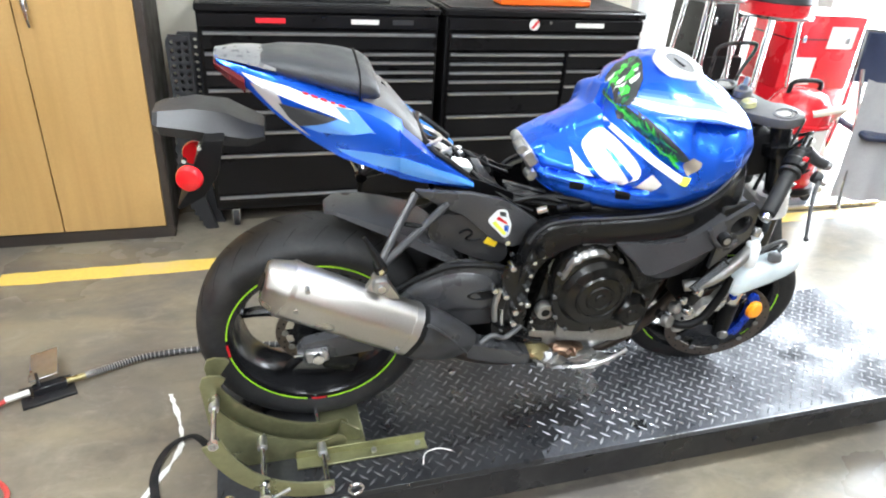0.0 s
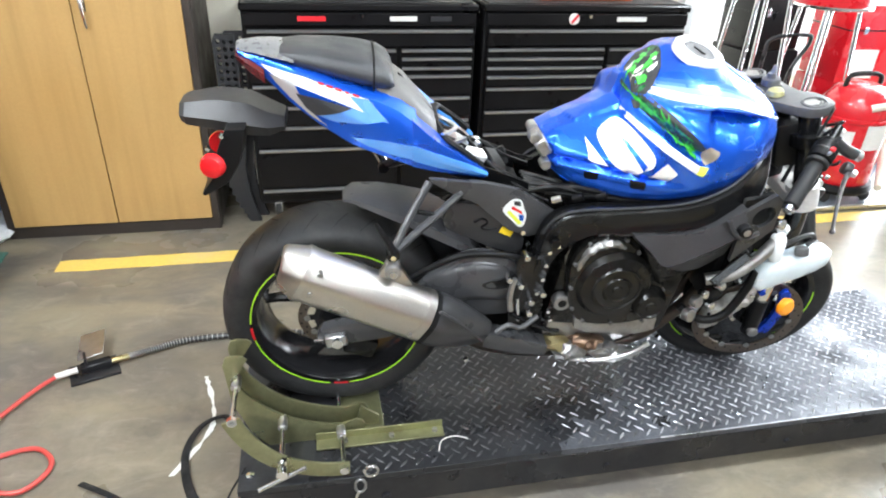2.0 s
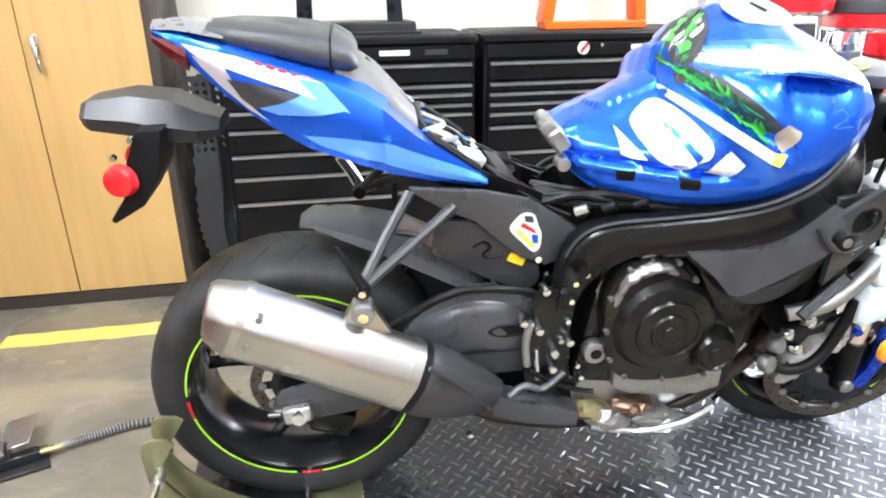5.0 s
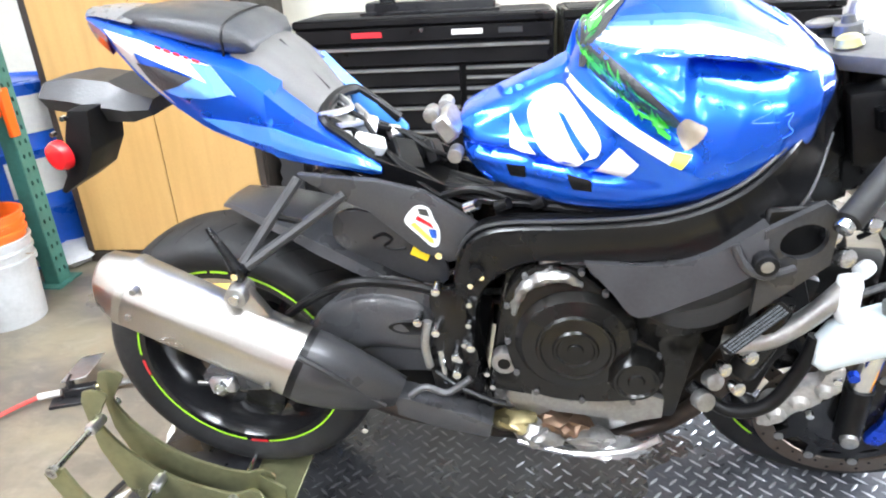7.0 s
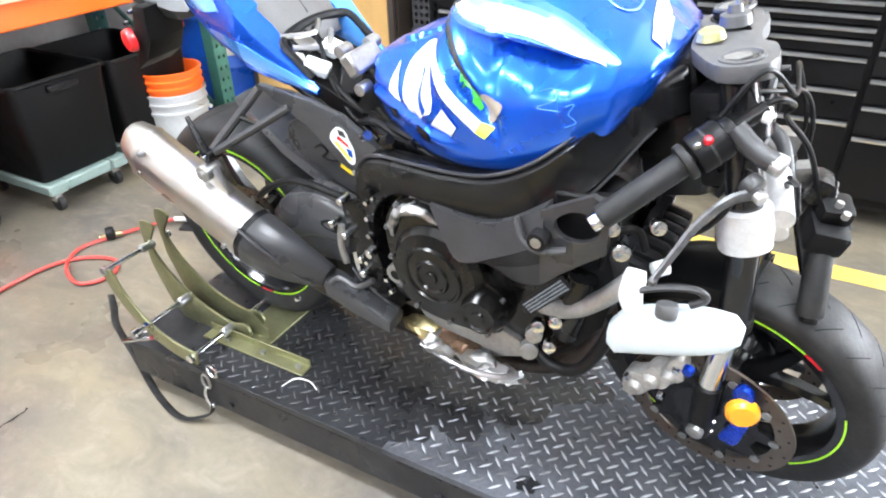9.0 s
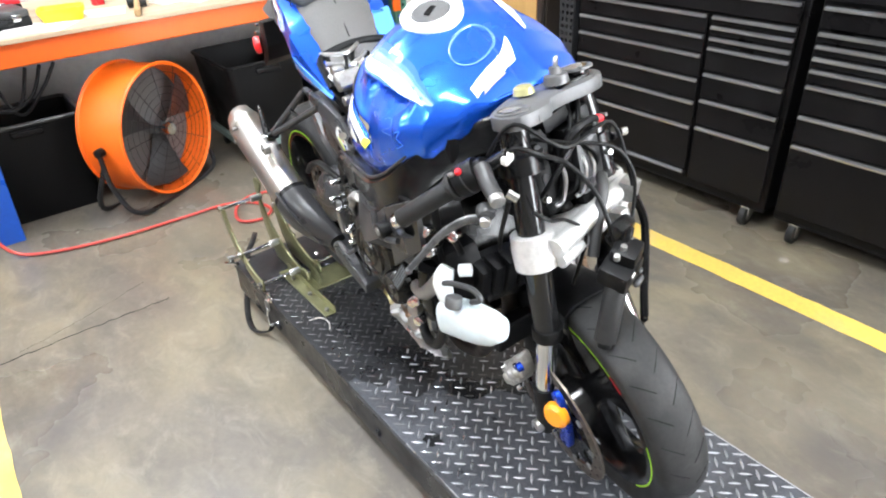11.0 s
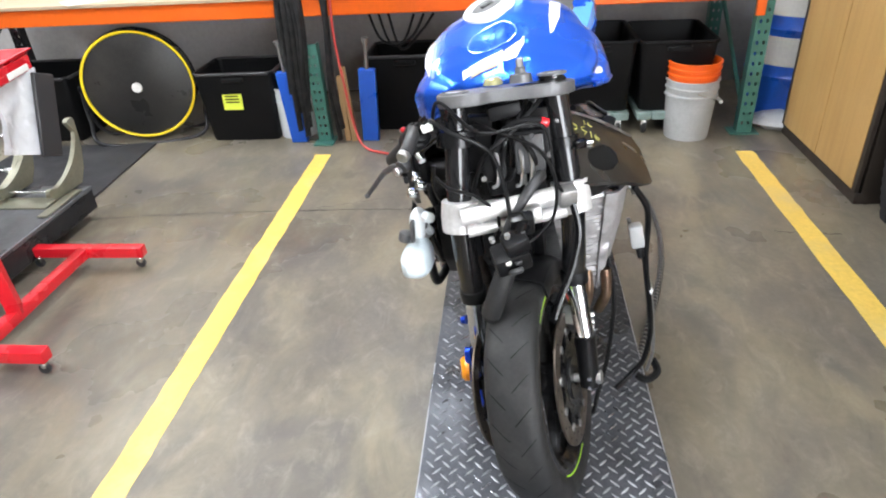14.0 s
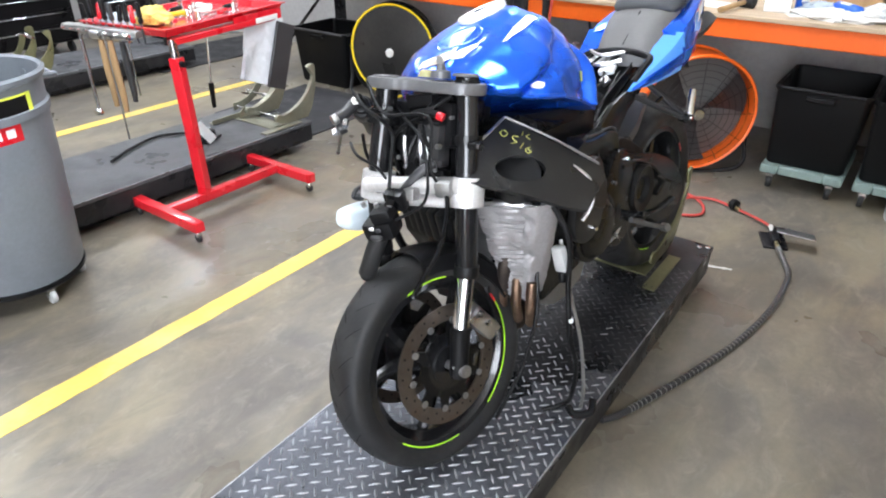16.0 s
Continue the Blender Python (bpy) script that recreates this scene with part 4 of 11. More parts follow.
    for k in range(3):
        for f in (-1, 1):
            a = 2 * math.pi * k / 3 + 0.5
            bm = B()
            rows = []
            for j in range(6):
                u = j / 5
                rr = 0.036 + (rim_r - 0.07) * u
                aa = a + f * (0.10 + 0.30 * u)
                c = Vector((rr * math.cos(aa), 0, rr * math.sin(aa)))
                tang = Vector((-math.sin(aa), 0, math.cos(aa)))
                wd, th = 0.015 - 0.004 * u, 0.02 - 0.006 * u
                rows.append([m @ (c + tang * wd + Vector((0, th, 0)) * 0.6), m @ (c + tang * wd * 0.3 + Vector((0, th, 0))), m @ (c - tang * wd + Vector((0, th, 0)) * 0.6), m @ (c - tang * wd - Vector((0, th, 0)) * 0.6), m @ (c - tang * wd * 0.3 - Vector((0, th, 0))), m @ (c + tang * wd - Vector((0, th, 0)) * 0.6)])
            loft(bm, rows)
            part("spoke", bm, RIM_BLACK, w)
    for y, r1, r0 in discs:
        d = part("brake_disc", lathe(B(), [(r0, -0.0025), (r1, -0.0025), (r1, 0.0025), (r0, 0.0025)], m @ pose(0, y, 0, 90, 0, 0), 64, closed=True), DISC, w, "rust-tinted steel brake disc")
        sy = 1 if y > 0 else -1
        part("disc_mount", lathe(B(), [(0.02, 0.06), (0.066, 0.06), (0.06, abs(y) - 0.004), (0.066, abs(y) + 0.004), (0.02, abs(y) + 0.004)], m @ pose(0, 0, 0, -90 * sy, 0, 0), 28, closed=True), RIM_BLACK, d)
        # black studs stand in for the shade in the disc's drill holes
        holes = B()
        for k in range(36):
            a = 2 * math.pi * k / 36
            rr = r0 + (r1 - r0) * (0.3 + 0.4 * (k % 2))
            cyl(holes, m @ Vector((rr * math.cos(a), y - sy * 0.004, rr * math.sin(a))), m @ Vector((rr * math.cos(a), y + sy * 0.0032, rr * math.sin(a))), 0.0032, seg=6)
        tagged(part("drilling", holes, WIRE, d), kind="stuff")
        carrier = B()
        nn = 10
        out = []
        for k in range(nn):
            a = 2 * math.pi * k / nn
            for da, rr in ((-0.16, r0 - 0.028), (-0.08, r0 + 0.004), (0.08, r0 + 0.004), (0.16, r0 - 0.028)):
                out.append((rr * math.cos(a + da), rr * math.sin(a + da)))
        wall_with_hole(carrier, out, [ring_of(0, 0, max(0.03, r0 - 0.062), max(0.03, r0 - 0.062), 30)], y - 0.003, y + 0.003)
        bmesh.ops.transform(carrier, matrix=m, verts=carrier.verts)
        part("disc_carrier", carrier, SATIN_BLACK, d)
        for k in range(nn):
            a = 2 * math.pi * k / nn
            p = Vector((r0 * math.cos(a), y, r0 * math.sin(a)))
            part("rivet", cyl(B(), m @ (p + Vector((0, sy * 0.001, 0))), m @ (p + Vector((0, sy * 0.006, 0))), 0.009, seg=12), CAST, d)
    return w


REAR_AXLE = (0.008, 0.0, 0.316)
build_wheel(pose(*REAR_AXLE), 0.316, 0.095, 0.236, 0.082, 0.2355, [(-0.055, 0.11, 0.085)], "rear_wheel", "gloss black rear wheel with lime rim tape")
FRONT_M = TO_BIKE @ pose(1.2725, -0.004, 0.4525, 14.0, 0, -12.2)
build_wheel(FRONT_M, 0.284, 0.0575, 0.222, 0.048, 0.2215, [(-0.122, 0.163, 0.128), (0.066, 0.155, 0.115)], "front_wheel", "gloss black front wheel with lime rim tape, turned aside")

# fuel tank
TANK = [  # x, bottom, top, half width, height of the widest line
    (0.53, 0.835, 0.868, 0.070, 0.855), (0.54, 0.808, 0.876, 0.088, 0.85), (0.56, 0.785, 0.888, 0.108, 0.845), (0.60, 0.765, 0.904, 0.130, 0.838), (0.645, 0.757, 0.920, 0.152, 0.838),
    (0.68, 0.754, 0.934, 0.172, 0.84), (0.704, 0.752, 0.944, 0.186, 0.842), (0.716, 0.752, 0.966, 0.192, 0.845), (0.728, 0.752, 0.992, 0.198, 0.847), (0.75, 0.752, 1.018, 0.205, 0.85), (0.78, 0.754, 1.044, 0.213, 0.853), (0.825, 0.758, 1.072, 0.221, 0.855), (0.86, 0.765, 1.080, 0.227, 0.86),
    (0.90, 0.772, 1.074, 0.231, 0.87), (0.94, 0.785, 1.058, 0.232, 0.88), (1.0, 0.812, 1.026, 0.222, 0.90), (1.05, 0.85, 0.996, 0.192, 0.915), (1.085, 0.895, 0.970, 0.135, 0.925), (1.1, 0.925, 0.953, 0.07, 0.938)]
# the left side was pushed up in the crash: height of its lower lip along x
LEFT_LIP = [(0.53, 0.84), (0.58, 0.80), (0.66, 0.79), (0.73, 0.813), (0.80, 0.845), (0.88, 0.876), (0.94, 0.895), (1.05, 0.912), (1.1, 0.93)]


def tank_row(x):
    return [lerp_table(x, [(t[0], t[k]) for t in TANK]) for k in (1, 2, 3, 4)]


TANK_STEPS = 11


def tank_half(x, side=-1, steps=TANK_STEPS):
    """Points (y, z) of one half of the tank's section, bottom to top."""
    zb, zt, w, zm = tank_row(x)
    knee = math.exp(-((x - 0.69) / 0.08) ** 2)
    lip = max(zb, min(zt - 0.02, lerp_table(x, LEFT_LIP)))
    mid = zb + 0.3 * (lip - zb) + 0.012
    if side < 0:
        ctl = [(0.0, mid), (-0.72 * w, zb), (-0.95 * w, zb + 0.012), (-w, zm), (-(0.93 - 0.10 * knee) * w, zm + 0.35 * (zt - zm)), (-(0.74 - 0.14 * knee) * w, zm + 0.685 * (zt - zm)), (-0.44 * w, zm + 0.875 * (zt - zm)), (-0.2 * w, zm + 0.95 * (zt - zm)), (0.0, zt)]
    else:
        h = zt - lip
        ctl = [(0.0, mid), (0.70 * w, lip - 0.012), (0.96 * w, lip - 0.004), (0.99 * w, lip + 0.012), (0.93 * w, lip + 0.4 * h), (0.77 * w, lip + 0.66 * h), (0.46 * w, lip + 0.90 * h), (0.0, zt)]
    return [(p.x, p.y) for p in spline([(a, b, 0) for a, b in ctl], steps)]


def tank_dent(p, side=-1):
    q = Vector((p[0] * 9, p[1] * 7 + (3 if side > 0 else 0), p[2] * 9))
    d = 0.0045 * noise.noise(q) + 0.0025 * noise.noise(q * 2.3)
    if side > 0:
        fold = math.exp(-(((p[0] - 0.74) + 0.4 * (p[2] - 0.93)) / 0.02) ** 2) - 0.8 * math.exp(-(((p[0] - 0.78) + 0.4 * (p[2] - 0.93)) / 0.022) ** 2)
        sweep = math.exp(-(((p[2] - 0.985) + 0.55 * (p[0] - 0.90)) / 0.018) ** 2) * max(0.0, min(1.0, (p[0] - 0.76) / 0.08))
        return 2.0 * d + 0.022 * fold * (1 if p[2] < 1.0 else 0.4) - 0.018 * sweep
    fade = max(0.0, min(1.0, (p[0] - 0.60) / 0.05)) * max(0.0, min(1.0, (0.90 - p[0]) / 0.05))
    line = (p[2] - 0.955) + (p[0] - 0.74) * 0.62
    crease = math.exp(-(line / 0.014) ** 2)
    ridge = math.exp(-((line - 0.034) / 0.014) ** 2) + 0.5 * math.exp(-((line + 0.034) / 0.016) ** 2)
    # knee pocket: a sharp ledge above, running out softly below
    u = lerp_table(p[0], [(0.72, 0.966), (0.80, 0.982), (0.88, 0.986), (0.95, 0.978), (1.03, 0.962)]) - p[2]
    across = max(0.0, min(1.0, (p[0] - 0.868) / 0.016)) * max(0.0, min(1.0, (1.02 - p[0]) / 0.05))
    pocket = across * max(0.0, min(1.0, u / 0.007)) * math.exp(-max(0.0, u - 0.012) / 0.022)
    brow = max(0.0, min(1.0, (p[0] - 0.74) / 0.06)) * max(0.0, min(1.0, (1.05 - p[0]) / 0.06)) * math.exp(-((u + 0.006) / 0.008) ** 2)
    low = math.exp(-((p[2] - 0.822 - 0.05 * (0.7 - p[0])) / 0.006) ** 2) * max(0.0, min(1.0, (0.86 - p[0]) / 0.1))
    hem = math.exp(-((p[2] - 0.806 - 0.05 * (0.7 - p[0])) / 0.008) ** 2) * max(0.0, min(1.0, (0.86 - p[0]) / 0.1))
    lift = (p[2] - 0.862) - (p[0] - 0.545) * 0.42
    near = max(0.0, min(1.0, (0.715 - p[0]) / 0.03))
    lobe, gully = near * math.exp(-((lift - 0.012) / 0.007) ** 2), near * math.exp(-((lift + 0.012) / 0.014) ** 2)
    return d + fade * (0.014 * ridge - 0.024 * crease) - 0.032 * pocket + 0.006 * brow - 0.015 * low + 0.005 * hem + 0.008 * lobe - 0.009 * gully


def tank_surface(x, z, side=-1):
    """The flank's y at a given x and height."""
    pts = tank_half(x, side)
    pts = pts[2 * TANK_STEPS:]
    y = float(np.interp(z, [q[1] for q in pts], [q[0] for q in pts]))
    s = tank_dent((x, abs(y), z), side)
    return y * (1 + s / max(0.05, abs(y)))


bm, rings = B(), []
for i in range(151):
    x = 0.53 + (1.1 - 0.53) * i / 150
    ring = []
    for side in (-1, 1):
        half = tank_half(x, side)
        half = half if side < 0 else half[-2:0:-1]
        for y, z in half:
            s = tank_dent((x, abs(y), z), side)
            ring.append((x, y * (1 + s / max(0.05, abs(y))), z + (s if abs(y) < 0.05 and z > 0.9 else 0)))
    rings.append(ring)
loft(bm, rings)
tank = part("fuel_tank", bm, BLUE, bike, "dented metallic blue fuel tank with torn white graphics", 60)


def tank_top(x, y):
    """The height of the tank's upper skin at x and y."""
    side = -1 if y < 0 else 1
    pts = []
    for py, z in tank_half(x, side)[3 * TANK_STEPS:]:
        s = tank_dent((x, abs(py), z), side)
        pts.append((abs(py * (1 + s / max(0.05, abs(py)))), z + (s if abs(py) < 0.05 and z > 0.9 else 0)))
    pts = sorted(pts)
    return float(np.interp(abs(y), [q[0] for q in pts], [q[1] for q in pts]))


def top_decal(name, outline, material, label, lift=0.003, cuts=4):
    bm = B()
    f = bm.faces.new([bm.verts.new((x, y, 0)) for x, y in outline])
    bmesh.ops.triangulate(bm, faces=[f])
    for _ in range(cuts):
        long = [e for e in bm.edges if e.calc_length() > 0.009]
        if not long:
            break
        bmesh.ops.subdivide_edges(bm, edges=long, cuts=1)
        bmesh.ops.triangulate(bm, faces=bm.faces)
    for v in bm.verts:
        v.co.z = tank_top(v.co.x, v.co.y) + lift
    return part(name, bm, material, tank, label, 80)


def tank_decal(name, outline, material, label, side=-1, lift=0.0026, cuts=3):
    bm = B()
    f = bm.faces.new([bm.verts.new((x, 0, z)) for x, z in outline])
    bmesh.ops.triangulate(bm, faces=[f])
    for _ in range(cuts):
        long = [e for e in bm.edges if e.calc_length() > 0.012]
        if not long:
            break
        bmesh.ops.subdivide_edges(bm, edges=long, cuts=1)
        bmesh.ops.triangulate(bm, faces=bm.faces)
    for v in bm.verts:
        x, z = v.co.x, v.co.z
        v.co.y = tank_surface(x, z, side) + side * lift
    return part(name, bm, material, tank, label, 80)


def blob(outline, steps=4):
    return [(p.x, p.y) for p in spline([(a, b, 0) for a, b in outline], steps, closed=True)]


tank_decal("white_graphic", blob([(0.648, 0.885), (0.668, 0.91), (0.69, 0.924), (0.713, 0.922), (0.742, 0.896), (0.758, 0.872), (0.755, 0.85), (0.737, 0.84), (0.717, 0.823), (0.696, 0.83), (0.67, 0.847)]), WHITE_PAINT, "white painted graphic")
tank_decal("white_graphic", [(0.62, 0.882), (0.664, 0.836), (0.64, 0.836), (0.622, 0.842)], WHITE_PAINT, "white painted graphic")
tank_decal("blue_graphic", [(0.694, 0.895), (0.706, 0.892), (0.744, 0.852), (0.736, 0.84)], BLUE, "blue inner stroke", lift=0.0036)
tank_decal("sticker", [(0.784, 0.866), (0.813, 0.841), (0.795, 0.816), (0.75, 0.824)], PALE, "white rectangular sticker", lift=0.0032)
tank_decal("white_stripe", [(0.704, 0.948), (0.718, 0.942), (0.786, 0.905), (0.86, 0.862), (0.852, 0.845), (0.771, 0.893), (0.709, 0.932)], WHITE_PAINT, "white painted stripe")
tank_decal("yellow_tip", [(0.86, 0.862), (0.885, 0.857), (0.87, 0.838), (0.852, 0.845)], LABEL_YELLOW, "fluorescent yellow stripe tip")
tank_decal("scrape", blob([(0.86, 0.895), (0.868, 0.911), (0.887, 0.903), (0.899, 0.896), (0.893, 0.881), (0.879, 0.863), (0.87, 0.867)], 3), BARE_PATCH, "scraped bare patch", lift=0.0034)
tank_decal("black_pad", [(0.616, 0.812), (0.647, 0.815), (0.647, 0.793), (0.621, 0.791)], BLACK_PLASTIC, "black foam pad")
tank_decal("black_pad", [(0.712, 0.814), (0.747, 0.811), (0.749, 0.79), (0.72, 0.789)], BLACK_PLASTIC, "black foam pad")
# white paint and ceiling reflection, both put into this band's colour
tank_decal("white_top_graphic", blob([(0.73, 0.997), (0.784, 0.994), (0.85, 0.996), (0.93, 0.99), (1.01, 0.968), (1.035, 0.958), (1.0, 0.982), (0.93, 1.004), (0.86, 1.01), (0.78, 1.008)], 5), WHITE_PAINT, "white painted band with painted-in reflection")
tank_decal("knee_stripe", blob([(0.895, 0.982), (0.95, 0.977), (1.0, 0.964), (1.0, 0.961), (0.95, 0.973), (0.895, 0.979)], 4), GREY_PLASTIC, "thin grey line under the knee ledge")
for k in range(44):
    rnd = random.Random(40 + k)
    u = rnd.random()
    cx, cz = 0.725 + 0.12 * u, 0.978 - 0.062 * u - 0.02 * u * u + rnd.uniform(-0.014, 0.012)
    a = rnd.uniform(-1.1, -0.3)
    le, wi = rnd.uniform(0.010, 0.022), rnd.uniform(0.002, 0.005)
    c, s = math.cos(a), math.sin(a)
    tank_decal("green_film", [(cx - le * c - wi * s, cz - le * s + wi * c), (cx + le * c, cz + le * s), (cx + le * c + wi * s, cz + le * s - wi * c), (cx - le * c * 0.4, cz - le * s * 0.4 - wi)], (GREEN_INK, DARK_GREEN_INK)[k % 2], "torn green sticker film", lift=0.0024 + 0.00006 * k, cuts=2)
tank_decal("dark_sticker", blob([(0.722, 0.985), (0.745, 0.992), (0.80, 0.96), (0.862, 0.905), (0.85, 0.893), (0.80, 0.918), (0.74, 0.955)], 4), VINYL, "dark torn sticker backing", lift=0.0018)
# nested paler bands paint the reflection's soft edge onto the tank
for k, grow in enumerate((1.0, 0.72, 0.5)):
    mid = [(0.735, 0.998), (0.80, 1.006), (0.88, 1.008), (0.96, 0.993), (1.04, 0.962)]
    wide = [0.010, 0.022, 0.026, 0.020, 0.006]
    tank_decal("fade_band", blob([(x, z + w * grow) for (x, z), w in zip(mid, wide)] + [(x, z - w * grow * 0.9) for (x, z), w in zip(reversed(mid), reversed(wide))], 4), FADE[k], "pale sheen painted beside the white band", lift=0.0012 + 0.0004 * k)
# chalked numbers become plain strokes
chalk = B()
for pts in ([(0.955, 0.925), (0.973, 0.93), (0.98, 0.917), (0.954, 0.904), (0.99, 0.903)], [(0.997, 0.911), (1.008, 0.914), (1.002, 0.9), (1.012, 0.887), (0.998, 0.88)]):
    tube(chalk, [(x, tank_surface(x, z) - 0.002, z) for x, z in pts], 0.0006, 4, 4)
part("paint_marking", chalk, FADED_MARK, tank, "faint pale marker strokes")
# left flank: small yellow sticker and white band
tank_decal("sticker", [(0.828, 0.925), (0.848, 0.932), (0.852, 0.908), (0.832, 0.902)], LABEL_YELLOW, "small yellow sticker", side=1)
tank_decal("white_graphic", blob([(0.985, 0.93), (1.01, 0.936), (1.02, 0.928), (1.0, 0.92)], 4), WHITE_PAINT, "white painted lettering block", side=1)
cap = part("filler_cap", lathe(B(), [(0.04, 0.004), (0.044, 0.008), (0.058, 0.007), (0.064, 0.002), (0.065, -0.012), (0.04, -0.012)], pose(0.886, -0.042, 1.0695, 15, 12, 0), 36, closed=True), WHITE_PAINT, tank, "white ring round the fuel filler")
part("cap_flap", lathe(B(), [(0, 0.004), (0.036, 0.004), (0.041, 0.0), (0.041, -0.01), (0, -0.01)], pose(0.886, -0.042, 1.0695, 15, 12, 0), 28), CLAMP_GREY, cap, "dull grey filler cap")
part("cap_slot", box(B(), (0.012, 0.032, 0.004), (0.886, -0.044, 1.074), (15, 12, 30), bevel=0.001), WIRE, cap)
oval = [(0.996 + 0.036 * math.cos(a) - 0.012 * math.sin(a), -0.028 + 0.054 * math.sin(a)) for a in [2 * math.pi * i / 40 for i in range(40)]]
part("embossed_oval", tube(B(), [(x, y, tank_top(x, y) + 0.001) for x, y in oval], 0.0026, 6, 1, closed=True, smooth=False, flat=0.5), FADE[1], tank, "pale oval line before the filler")
front = [(1.088, -0.09), (1.08, -0.06), (1.072, -0.01), (1.055, 0.028), (1.02, 0.044), (1.004, 0.044), (1.03, 0.016), (1.048, -0.012), (1.058, -0.055), (1.07, -0.092)]
top_decal("white_graphic", front, WHITE_PAINT, "scraped white band along the tank's front edge")
top_decal("scrape", [(1.09, -0.075), (1.085, -0.05), (1.077, -0.012), (1.068, -0.02), (1.074, -0.06)], BARE_PATCH, "scraped bare front edge", 0.0042)
top_decal("white_graphic", [(0.885, 0.100), (0.88, 0.124), (0.94, 0.122), (0.99, 0.108), (1.0, 0.100), (0.95, 0.098)], WHITE_PAINT, "white painted wedge beside the filler")
# torn green sticker on the steep rear face of the hump
top_decal("torn_backing", [(0.726, -0.10), (0.731, 0.0), (0.745, 0.045), (0.775, 0.066), (0.812, 0.058), (0.806, -0.01), (0.79, -0.06), (0.765, -0.095), (0.742, -0.11)], VINYL, "dark torn sticker backing", 0.0022)
for k in range(40):
    rnd = random.Random(300 + k)
    u, v = rnd.random(), rnd.uniform(-1, 1)
    cx, cy = 0.738 + 0.062 * u, -0.04 + 0.055 * u + 0.05 * v
    le, wi, a = rnd.uniform(0.009, 0.02), rnd.uniform(0.005, 0.010), rnd.uniform(-0.2, 1.4)
    c, sn = math.cos(a), math.sin(a)
    top_decal("green_film", [(cx - le * c, cy - le * sn), (cx - wi * sn, cy + wi * c), (cx + le * c, cy + le * sn), (cx + wi * sn * 0.7, cy - wi * c * 0.7)], (GREEN_INK, GREEN_INK, DARK_GREEN_INK, GREEN_INK, PALE, GREEN_INK, VINYL)[k % 7], "torn green sticker film", 0.0034 + 0.00005 * k, 2)
part("tank_screw", cyl(B(), (0.844, -0.198, 0.779), (0.844, -0.212, 0.779), 0.008, seg=12), CHROME, tank)
seam = [(x, -(lerp_table(x, [(t[0], t[3]) for t in TANK]) * 0.86), lerp_table(x, [(t[0], t[1]) for t in TANK]) + 0.001) for x in np.linspace(0.545, 1.06, 18)]
part("tank_seam", tube(B(), seam, 0.004, 6, 3), BLUE, tank)
part("tank_seam", tube(B(), [(x, tank_row(x)[2] * 0.985, lerp_table(x, LEFT_LIP) - 0.002) for x in np.linspace(0.60, 1.05, 18)], 0.006, 6, 3), BLUE, tank)

# frame spars and swingarm plates
SPAR = [((0.526, 0.315), (0.582, 0.305), 0.165), ((0.511, 0.402), (0.569, 0.378), 0.165), ((0.514, 0.48), (0.558, 0.481), 0.172), ((0.518, 0.56), (0.566, 0.56), 0.178), ((0.53, 0.65), (0.588, 0.60), 0.184), ((0.56, 0.70), (0.625, 0.632), 0.190), ((0.61, 0.722), (0.67, 0.654), 0.198), ((0.70, 0.736), (0.75, 0.665), 0.217), ((0.80, 0.752), (0.85, 0.683), 0.236), ((0.88, 0.775), (0.93, 0.705), 0.250), ((0.955, 0.815), (1.0, 0.735), 0.248), ((1.02, 0.87), (1.055, 0.79), 0.215), ((1.075, 0.915), (1.10, 0.85), 0.13), ((1.115, 0.925), (1.135, 0.85), 0.06)]


